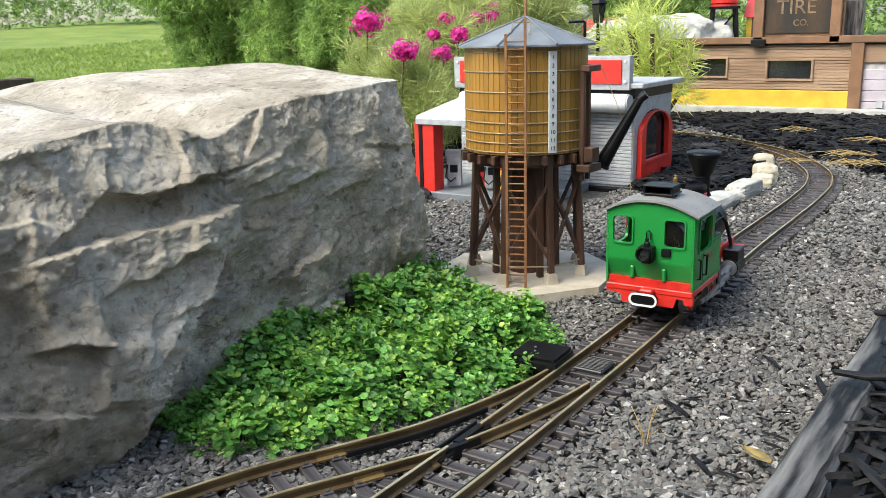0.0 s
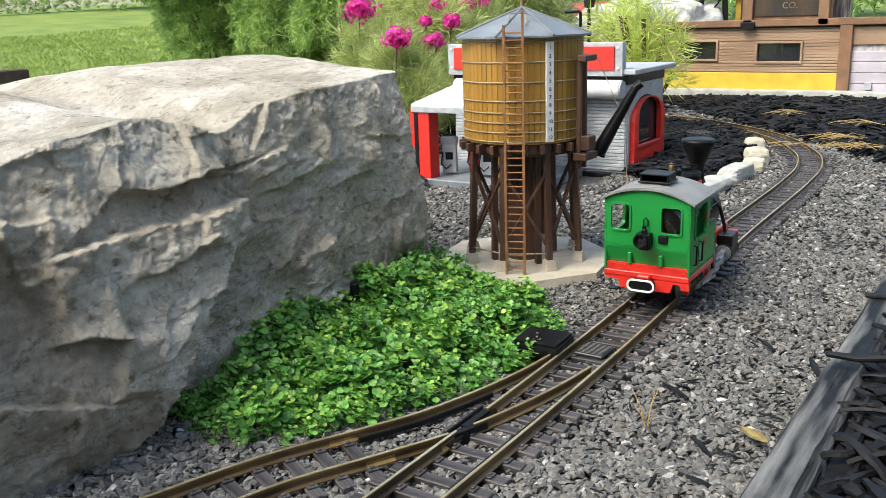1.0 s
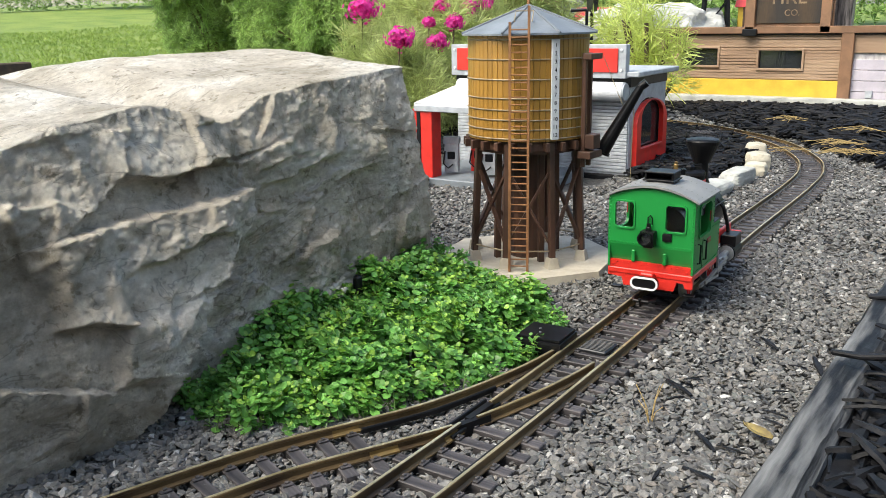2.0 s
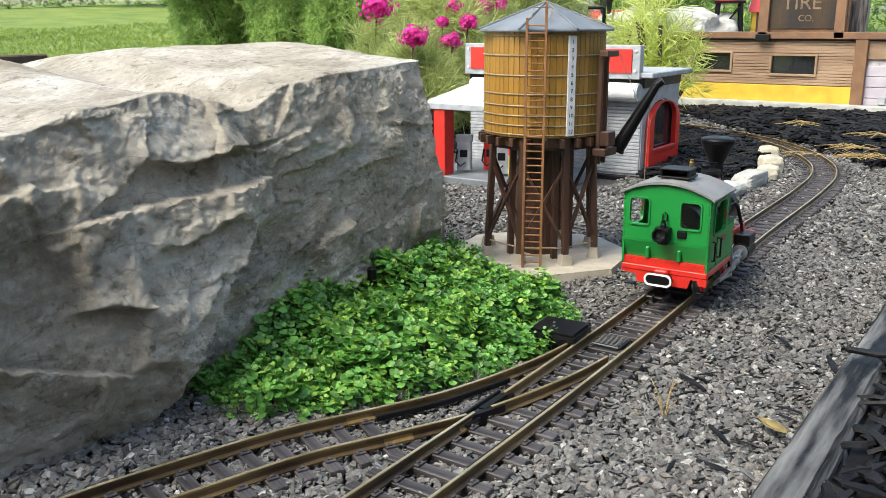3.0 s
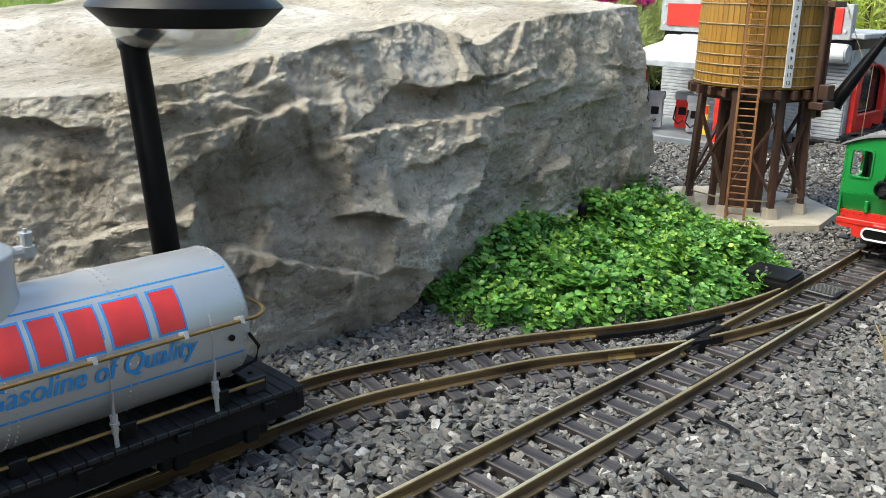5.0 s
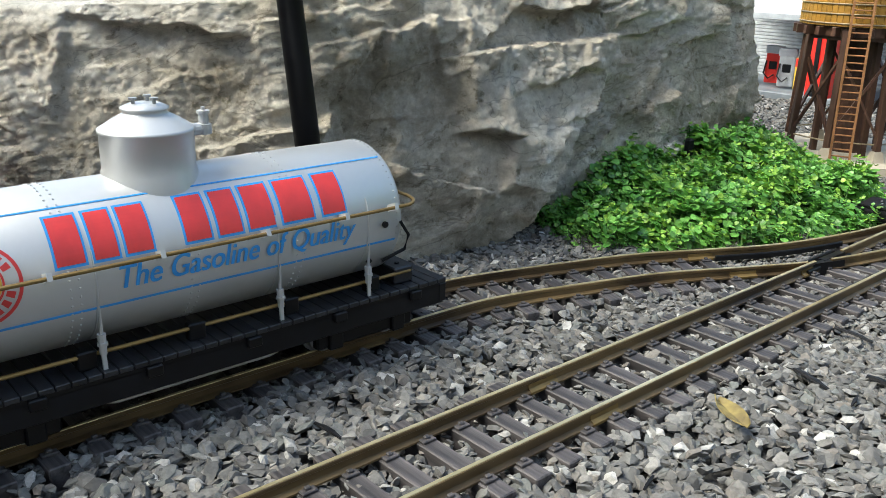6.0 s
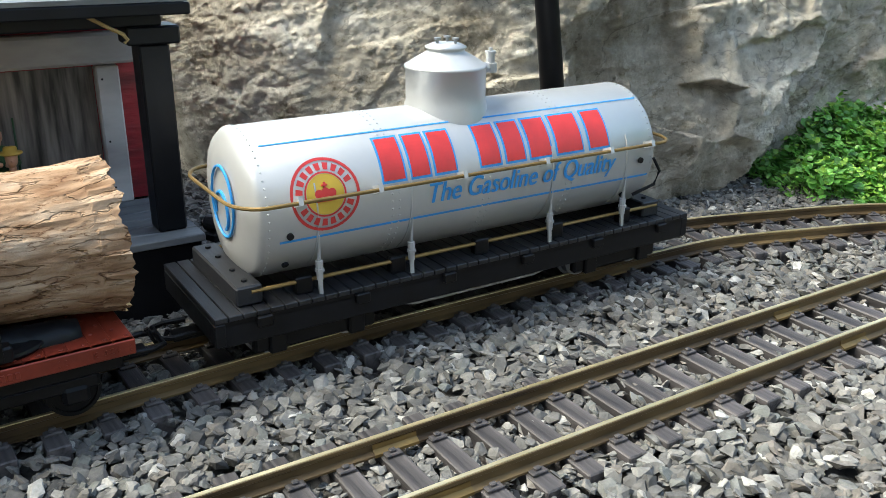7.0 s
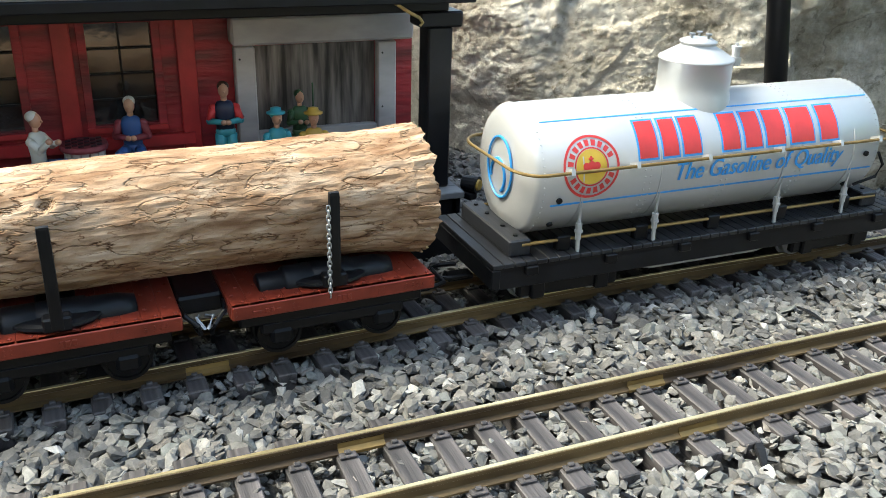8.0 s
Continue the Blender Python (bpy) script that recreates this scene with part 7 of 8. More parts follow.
def tyre_shop():
    t = thing("tyre_shop", "tan wooden model shop with yellow base band and dark sign", "model building", (0, 3.32, 0.0))
    x0, x1, zt = -1.02, -0.245, 0.262
    wins = [(-0.825, -0.685, 0.145, 0.206), (-0.537, -0.390, 0.137, 0.199)]
    m = pose(0, 0.012, 0, 90)
    outline = [(x0, 0.0), (x1, 0.0), (x1, zt), (x0, zt)]
    part("wall", holed_wall(outline, [[(a, c), (b, c), (b, d), (a, d)] for a, b, c, d in wins], 0.012, m), M_TIREWOOD, t)
    n = 17
    for k in range(n):
        z = 0.100 + 0.0098 * (k + 0.5)
        for a, b in [(x0, -0.832), (-0.678, -0.544), (-0.383, x1)] if 0.128 < z < 0.212 else [(x0, x1)]:
            bo = box(((a + b) / 2, -0.002, z), (b - a, 0.005, 0.0090), 0.001)
            for v in bo.verts:
                v.co.z += 0.0012 * math.sin(v.co.x * 9 + k)
            part("clapboard", bo, M_TIREWOOD, t)
    part("base_band", box(((x0 + x1) / 2, -0.003, 0.064), (x1 - x0, 0.008, 0.066), 0.001), M_YELLOW, t, "yellow painted base board")
    part("top_beam", box(((x0 + 0.25) / 2, -0.008, 0.270), (0.25 - x0, 0.026, 0.024), 0.0015), M_TIRETRIM, t)
    part("drip_edge", box(((x0 + 0.25) / 2, -0.004, 0.2545), (0.25 - x0, 0.014, 0.004), 0.0005), M_SATIN, t)
    for a, b, c, d in wins:
        w = part("window", box(((a + b) / 2, 0.006, (c + d) / 2), (b - a, 0.002, d - c), 0), M_WINDOW, t)
        for zz in (c - 0.004, d + 0.004):
            part("window_frame", box(((a + b) / 2, -0.006, zz), (b - a + 0.016, 0.008, 0.008), 0.001), M_TIREWOOD, w)
        for xx in (a - 0.004, b + 0.004):
            part("window_frame", box((xx, -0.006, (c + d) / 2), (0.008, 0.008, d - c), 0.001), M_TIREWOOD, w)
    part("corner_post", box((-0.244, -0.010, 0.140), (0.040, 0.020, 0.236), 0.002), M_TIRETRIM, t)
    # lavender wing to the right
    part("wing_wall", box((0.03, 0.008, 0.130), (0.51, 0.012, 0.26), 0.001), M_GREYWOOD, t, "pale lavender grey boards")
    for k in range(4):
        part("wing_board", box((0.03, 0.000, 0.045 + 0.036 * k), (0.51, 0.005, 0.034), 0.001), material("lavender paint", (0.46, 0.42, 0.47), 0.7, vary=0.12, scale=18, bump=0.4) if k == 0 else bpy.data.materials["lavender paint"], t)
    part("wing_siding", box((0.03, -0.001, 0.222), (0.51, 0.008, 0.060), 0.001), M_TIREWOOD, t)
    part("vent_box", box((-0.165, -0.006, 0.055), (0.022, 0.012, 0.024), 0.001), M_SHEDGREY, t)
    # false front with sign
    front = part("false_front", box((-0.447, 0.004, 0.395), (0.30, 0.014, 0.226), 0.001), M_TIRETRIM, t)
    part("sign_board", box((-0.447, -0.005, 0.382), (0.222, 0.006, 0.180), 0.001), material("rusty black sign", (0.022, 0.016, 0.012), 0.6, vary=0.5, scale=14, bump=0.3, color2=(0.09, 0.05, 0.02), stretch=(1, 1, 0.25), spread=(0.45, 0.75)), front, "rusty black sign board")
    for text, size, z, x in (("TIRE", 0.068, 0.358, -0.452), ("CO.", 0.030, 0.318, -0.434)):
        cu = bpy.data.curves.new("sign_text", "FONT")
        cu.body, cu.size, cu.align_x, cu.extrude = text, size, "CENTER", 0.0008
        cu.materials.append(M_WORNTAN)
        f = new("sign_text", cu)
        f.parent = front
        f.matrix_basis = pose(x, -0.0090, z, 90, 0, 0)
        f["label"] = "worn tan sign lettering"
    for x in (-0.574, -0.320):
        part("sign_post", box((x, -0.012, 0.385), (0.034, 0.018, 0.25), 0.002), M_TIRETRIM, t)
    part("hinge_block", box((-0.570, -0.024, 0.262), (0.050, 0.016, 0.024), 0.002), M_SATIN, t)
    part("roof", box((-0.38, 0.26, 0.252), (1.27, 0.50, 0.012), 0.001), M_GREYWOOD, t)
    part("rear_wall", box((-0.38, 0.50, 0.125), (1.27, 0.012, 0.25), 0.001), M_TIREWOOD, t)
    part("side_wall", box((x0 + 0.006, 0.256, 0.125), (0.012, 0.475, 0.25), 0.001), M_TIREWOOD, t)
    part("side_wall", box((0.279, 0.256, 0.125), (0.012, 0.475, 0.25), 0.001), M_TIREWOOD, t)
    # small chimney stack of twigs and a lean-to shed on the roof line
    part("flue", box((-0.285, 0.10, 0.330), (0.060, 0.05, 0.14), 0.004), M_DARKPANEL, t)
    return t


tyre_shop()
kerb = part("border_wall", box((-0.36, 3.285, 0.012), (1.5, 0.05, 0.056), 0.006, seg=2), M_PALE)
tagged(kerb, "pale cast border wall before the model shop", "border", kind="structure")


def far_tank():
    t = thing("far_water_tower", "red model water tank on black trestle", "water tower", (-0.80, 3.62, 0.258), 20)
    for sx in (-1, 1):
        for sy in (-1, 1):
            part("leg", beam((sx * 0.050, sy * 0.050, 0), (sx * 0.042, sy * 0.042, 0.13), 0.012, 0.012), M_SATIN, t)
        part("brace", beam((sx * 0.048, -0.048, 0.01), (sx * 0.044, 0.044, 0.12), 0.008, 0.006), M_SATIN, t)
        part("brace", beam((-0.048, sx * 0.048, 0.01), (0.044, sx * 0.044, 0.12), 0.008, 0.006), M_SATIN, t)
    part("deck", box((0, 0, 0.134), (0.115, 0.115, 0.010), 0.001), M_SATIN, t)
    part("tub", lathe([(0, 0.139), (0.052, 0.139), (0.050, 0.24), (0, 0.24)], 28), M_RED, t)
    for z in (0.15, 0.17, 0.19, 0.21):
        part("hoop", tube([(0.0525 * math.cos(2 * math.pi * k / 28), 0.0525 * math.sin(2 * math.pi * k / 28), z) for k in range(29)], 0.0018, 6), M_SATIN, t)
    return t


far_tank()


def cottage(x, y, z, rz, wall_mat, label):
    t = thing("model_cottage", label, "model house", (x, y, z), rz)
    body = part("walls", box((0, 0, 0.05), (0.15, 0.12, 0.10), 0.002), wall_mat, t)
    b = bmesh.new()
    vs = [b.verts.new(c) for c in ((-0.085, -0.075, 0.095), (0.085, -0.075, 0.095), (0.085, 0.075, 0.095), (-0.085, 0.075, 0.095), (-0.085, 0, 0.165), (0.085, 0, 0.165))]
    for f in ((0, 1, 5, 4), (2, 3, 4, 5), (0, 4, 3), (1, 2, 5), (3, 2, 1, 0)):
        b.faces.new([vs[k] for k in f])
    bmesh.ops.recalc_face_normals(b, faces=b.faces)
    part("roof", b, M_BARNRED, t)
    for k in range(3):
        part("timber", box((-0.05 + 0.05 * k, -0.061, 0.05), (0.008, 0.004, 0.10), 0), M_BROWN, t)
    part("window", box((-0.025, -0.061, 0.055), (0.025, 0.003, 0.03), 0), M_WINDOW, t)
    return t


cottage(-1.28, 3.55, 0.20, 15, M_CREAM, "cream model cottage with red roof")
cottage(-0.66, 3.75, 0.258, 5, M_YELLOW, "yellow model house with red roof")


def lump(name, label, category, loc, size, mat, seed, cuts=5, rough=0.18, rz=0.0, group=""):
    """An uneven stone."""
    b = bmesh.new()
    bmesh.ops.create_icosphere(b, subdivisions=cuts, radius=1.0)
    for v in b.verts:
        p = v.co * 1.3 + Vector((seed * 3.1, seed * 1.7, 0))
        d = noise.voronoi(p * 1.2)[0]
        k = 1 + rough * (0.9 * noise.fractal(p, 0.9, 2.0, 5) + 0.8 * (d[1] - d[0]) - 0.3)
        box_k = 1.0 / max(0.62, max(abs(v.co.x), abs(v.co.y), abs(v.co.z)))
        v.co *= k * (0.55 + 0.45 * box_k)
    bmesh.ops.transform(b, matrix=pose(*loc, 0, 0, rz) @ Matrix.Diagonal((*size, 1)), verts=b.verts)
    ob = part(name, b, mat)
    return tagged(ob, label, category, group)


lump("garden_boulder", "pale garden boulder behind the golden shrub", "rock", (-1.05, 3.55, 0.20), (0.30, 0.18, 0.17), M_PALE, 1)
lump("garden_boulder", "pale flat stones stacked under the conifers", "rock", (-1.62, 3.7, 0.34), (0.22, 0.16, 0.10), M_PALE, 2)
for k, (x, y, sx, sy, sz, rz) in enumerate(((-0.168, 1.645, 0.030, 0.075, 0.015, -6), (-0.158, 1.795, 0.024, 0.058, 0.019, -4), (-0.153, 1.905, 0.024, 0.024, 0.017, 10), (-0.170, 1.985, 0.026, 0.030, 0.024, 30), (-0.205, 2.095, 0.026, 0.026, 0.027, 20))):
    lump("border_stone", "smooth pale border stone beside the track" if k > 1 else "flat grey slate slab beside the track", "stone", (x, y, sz * 0.5), (sx, sy, sz), M_COBBLE if k > 1 else M_PALE, 5 + k, 4, 0.08, rz, "border stones")
lump("garden_boulder", "pale flat stone beyond the station end", "rock", (-0.95, 0.23, 0.012), (0.09, 0.07, 0.045), M_PALE, 14)

# ---- timber edging and mulch bed ----
b = bmesh.new()
prof = [(-0.016, -0.02), (0.016, -0.02), (0.0180, 0.0), (0.0180, 0.020), (0.013, 0.029), (0.0, 0.031), (-0.013, 0.029), (-0.0180, 0.020), (-0.0180, 0.0)]
pts = [Vector((0.2195 + 0.008 * min(1.0, max(0.0, (y - 0.4) / 0.6)) + 0.002 * math.sin(y * 5), y, 0)) for y in np.arange(-0.9, 2.3, 0.02)]
sweep(pts, prof, bm=b)
for v in b.verts:
    v.co += Vector((noise.noise(v.co * 40), 0, noise.noise(v.co * 40 + Vector((5, 0, 0))))) * 0.0016 + Vector((0, 0, 0.004 * noise.noise((0, v.co.y * 5, 0))))
tagged(part("edging_timber", b, M_TIMBER), "weathered grey landscape timber along the gravel", "edging", kind="structure")


def chip_templates(n, rng):
    out = []
    for _ in range(n):
        k = 6
        v, f = [], []
        for j in range(k + 1):
            s = j / k
            w = (0.35 + 0.65 * math.sin(math.pi * min(max(s, 0.08), 0.92))) * rng.uniform(0.75, 1.1)
            bend = 0.12 * math.sin(s * 3.0 + rng.uniform(0, 0.5))
            for a, c in ((-w, -0.35), (w, -0.35), (w * 0.8, 0.35), (-w * 0.8, 0.35)):
                v.append((a * 0.24, 2 * s - 1, c * 0.24 + bend))
        for j in range(k):
            for q in range(4):
                f.append([j * 4 + q, j * 4 + (q + 1) % 4, (j + 1) * 4 + (q + 1) % 4, (j + 1) * 4 + q])
        f.append([3, 2, 1, 0])
        f.append([k * 4, k * 4 + 1, k * 4 + 2, k * 4 + 3])
        out.append((np.array(v), f))
    return out


def mulch():
    rng = np.random.default_rng(11)
    temp = chip_templates(14, rng)
    tp = np.array([[p.x, p.y] for p in MAIN])
    for label, region, count, size in (("black shredded bark mulch on the bed behind the track", "back", 9000, 0.030), ("black bark mulch inside the curve", "curve", 2600, 0.026), ("black bark mulch behind the edging timber", "edge", 5600, 0.021), ("black bark mulch behind the boulder", "rear", 2200, 0.032)):
        places = []
        while len(places) < count:
            if region == "back":
                x, y = rng.uniform(-1.1, 0.9), rng.uniform(1.9, 3.28)
                lim = 2.26 + 1.16 * (0.03 - x) - 0.10 if x < 0.23 else 1.9
                if y < lim:
                    continue
                base = 0.032 * min(1.0, (y - lim) / 0.3) * min(1.0, max(0.0, (3.30 - y) / 0.35))
            elif region == "curve":
                x, y = rng.uniform(-0.62, -0.21), rng.uniform(1.72, 2.50)
                base = 0.010
            elif region == "edge":
                x, y = rng.uniform(0.246, 0.75), rng.uniform(0.2, 1.95)
                base = 0.022
            else:
                x, y = rng.uniform(-1.45, -0.70), rng.uniform(1.1, 2.9)
                base = 0.006
            if np.sqrt(((tp - (x, y)) ** 2).sum(1)).min() < 0.075 + 0.012 * rng.random():
                continue
            if -0.86 < x < -0.36 and 1.48 < y < 2.05:
                continue
            s = size * rng.uniform(0.45, 1.25)
            m = turn3(rng.uniform(-0.35, 0.35), rng.uniform(-0.5, 0.5), rng.uniform(0, 6.28), (s * rng.uniform(0.6, 1.3), s, s * 0.8))
            places.append((int(rng.integers(len(temp))), m, (x, y, base + rng.uniform(-0.004, 0.012) + 0.006 * noise.noise((x * 6, y * 6, 0)))))
        ob = scatter_mesh("bark_mulch", temp, places, M_MULCH)
        tagged(ob, label, "mulch", kind="stuff")
    # bed under the chips
    for x0, x1, y0, y1, z in ((0.240, 1.6, -0.9, 2.0, 0.016), (0.24, 1.6, 1.99, 3.26, 0.006)):
        ob = part("mulch_bed", box(((x0 + x1) / 2, (y0 + y1) / 2, z - 0.03), (x1 - x0, y1 - y0, 0.06), 0.004), M_MULCH)
        tagged(ob, "dark soil bed under the mulch", "bed", kind="structure")
    b = bmesh.new()
    tri = [(0.24, 1.985), (0.24, 3.26), (-0.95, 3.26), (-0.70, 3.02), (-0.42, 2.74), (-0.06, 2.36)]
    top = [b.verts.new((x, y, 0.010)) for x, y in tri]
    low = [b.verts.new((x, y, -0.03)) for x, y in tri]
    b.faces.new(top)
    for k in range(len(tri)):
        b.faces.new((low[k], low[(k + 1) % len(tri)], top[(k + 1) % len(tri)], top[k]))
    bmesh.ops.recalc_face_normals(b, faces=b.faces)
    tagged(part("mulch_bed", b, M_MULCH), "dark soil bed under the mulch", "bed", kind="structure")
    b = box((-0.42, 2.10, -0.018), (0.40, 0.72, 0.04), 0.004)
    tagged(part("mulch_bed", b, M_MULCH), "dark soil bed under the mulch", "bed", kind="structure")


mulch()


def loose_bits():
    rng = np.random.default_rng(21)
    temp = chip_templates(10, rng)
    spots = [(0.148, 0.655, 0.020), (0.182, 0.735, 0.014), (0.095, 0.745, 0.022), (0.135, 0.90, 0.020), (0.205, 1.02, 0.030), (0.165, 0.60, 0.022), (0.06, 0.46, 0.018), (0.115, 0.40, 0.024), (0.075, 0.37, 0.018), (0.050, -0.04, 0.020), (0.070, -0.12, 0.022), (0.19, 0.86, 0.026), (0.21, 0.79, 0.020), (-0.062, 0.10, 0.014), (-0.19, 0.49, 0.016)]
    spots += [(rng.uniform(0.07, 0.20), rng.uniform(0.34, 1.25), rng.uniform(0.006, 0.013)) for _ in range(26)]
    spots += [(rng.uniform(0.06, 0.20), rng.uniform(-0.35, 0.30), rng.uniform(0.005, 0.010)) for _ in range(8)]
    for x, y, s in spots:
        v, f = temp[int(rng.integers(len(temp)))]
        ob = mesh_object("bark_chip", [tuple(q) for q in (v @ turn3(0.1, 0.1, rng.uniform(0, 3.1), (s * 0.55, s * 0.75, s * 0.5)).T + (x, y, 0.001))], f, M_MULCH)
        tagged(ob, "loose black bark chip lying on the gravel", "bark chip", "loose bark chips")
    for pts in ([(0.212, 0.79, 0.044), (0.30, 0.81, 0.046)], [(0.205, 1.02, 0.03), (0.30, 0.99, 0.055)], [(0.29, 0.60, 0.045), (0.37, 0.78, 0.052)], [(0.30, 0.50, 0.045), (0.42, 0.60, 0.055)]):
        bb = beam(pts[0], pts[1], 0.008, 0.005, bevel=0.0015)
        bmesh.ops.subdivide_edges(bb, edges=bb.edges[:], cuts=3, use_grid_fill=True)
        for v in bb.verts:
            v.co += Vector((noise.noise(v.co * 60), noise.noise(v.co * 60 + Vector((3, 0, 0))), noise.noise(v.co * 60 + Vector((0, 7, 0))))) * 0.003
        tagged(part("bark_slab", bb, M_MULCH), "long weathered strip of bark across the edging", "bark", "bark strips")
    for x, y, s in ((0.182, 0.680, 0.014), (0.074, 0.280, 0.016)):
        b = bmesh.new()
        rows = []
        for j in range(7):
            f = j / 6
            w = s * 0.42 * math.sin(math.pi * (0.08 + 0.84 * f))
            rows.append([b.verts.new((-w, (f - 0.5) * 2 * s, 0.002 + 0.003 * f * f)), b.verts.new((0, (f - 0.5) * 2 * s, 0.0005)), b.verts.new((w, (f - 0.5) * 2 * s, 0.003))])
        for r0, r1 in zip(rows, rows[1:]):
            for q in range(2):
                b.faces.new((r0[q], r0[q + 1], r1[q + 1], r1[q]))
        bmesh.ops.transform(b, matrix=pose(x, y, 0.007, 0, 0, 62), verts=b.verts)
        ob = part("fallen_leaf", b, M_FALLEN)
        sm = ob.modifiers.new("thick", "SOLIDIFY")
        sm.thickness = 0.0006
        tagged(ob, "dry yellow fallen leaf on the gravel", "leaf", "fallen leaves")
    # dry grass tuft
    t = thing("grass_tuft", "small dry straw tuft in the gravel", "grass", (0.098, 0.668, 0.0))
    for dx, dy, h in ((-0.030, 0.02, 0.045), (0.012, 0.012, 0.060), (-0.012, -0.004, 0.040), (0.004, 0.02, 0.05), (0.018, -0.004, 0.03), (-0.02, 0.004, 0.028)):
        part("blade", tube([(0, 0, -0.006), (dx * 0.25, dy * 0.25, h * 0.32), (dx * 0.6, dy * 0.6, h * 0.55)], 0.0004, 4), M_DRY, t)

    for x, y, z, n in ((-0.047, 2.15, 0.040, 14), (0.006, 2.03, 0.038, 18), (-0.253, 2.59, 0.040, 9), (-0.172, 2.20, 0.010, 7), (-0.03, 2.39, 0.044, 8)):
        t = thing("pine_straw", "loose dry yellow pine needles fallen in a heap", "straw", (x, y, z), group="fallen pine needles")
        for _ in range(n):
            a, r = rng.normal(0.5, 0.5), rng.uniform(0.020, 0.055)
            px, py = rng.normal(0, 0.022), rng.normal(0, 0.016)
            dx, dy = r * math.cos(a), r * math.sin(a)
            part("needle", tube([(px - dx, py - dy, 0), (px, py, rng.uniform(0.003, 0.012)), (px + dx, py + dy, 0)], 0.0007, 4), M_DRY, t)


loose_bits()


# ---- ground cover beside the boulder ----
PATCH = [(-0.322, 0.505), (-0.262, 0.478), (-0.200, 0.462), (-0.152, 0.478), (-0.112, 0.530), (-0.088, 0.590), (-0.066, 0.650), (-0.048, 0.705), (-0.046, 0.760), (-0.072, 0.795), (-0.066, 0.850), (-0.115, 0.905), (-0.210, 0.935), (-0.285, 0.930), (-0.315, 0.85), (-0.320, 0.70)]


def inside(poly, x, y):
    hit = False
    for (x0, y0), (x1, y1) in zip(poly, poly[1:] + poly[:1]):
        if (y0 > y) != (y1 > y) and x < (x1 - x0) * (y - y0) / (y1 - y0) + x0:
            hit = not hit
    return hit


def edge_distance(poly, x, y):
    best = 9.0
    for (x0, y0), (x1, y1) in zip(poly, poly[1:] + poly[:1]):
        l2 = (x1 - x0) ** 2 + (y1 - y0) ** 2
        f = min(max(((x - x0) * (x1 - x0) + (y - y0) * (y1 - y0)) / l2, 0), 1)
        best = min(best, math.hypot(x - x0 - f * (x1 - x0), y - y0 - f * (y1 - y0)))
    return best


def leaf_templates(rng, n=12):
    """Small round scalloped leaves that grow from their stalk along y, folded a little on the midrib."""
    out = []
    for _ in range(n):
        v, f = [(0, 0, 0), (0, 1.0, -0.10)], []
        m = 12
        cup = rng.uniform(0.02, 0.22)
        for k in range(m):
            a = math.pi * 2 * (k + 0.5) / m - math.pi / 2
            r = 1.0 + 0.08 * math.cos(7 * a) + rng.uniform(-0.06, 0.06)
            v.append((r * math.cos(a), 1.0 + r * math.sin(a) * 0.95, cup * (abs(math.cos(a)) ** 1.5) + rng.uniform(-0.05, 0.05)))
        for k in range(m):
            f.append([1, 2 + k, 2 + (k + 1) % m])
        f.append([0, 2 + m - 1, 2])
        out.append((np.array(v), f))
    return out


# tiers of a shoot: size of its pair of leaves, depth under the tip, droop
TIERS = ((1.0, 0.0085, 0.40), (0.85, 0.0040, 0.12), (0.50, 0.0, -0.45))


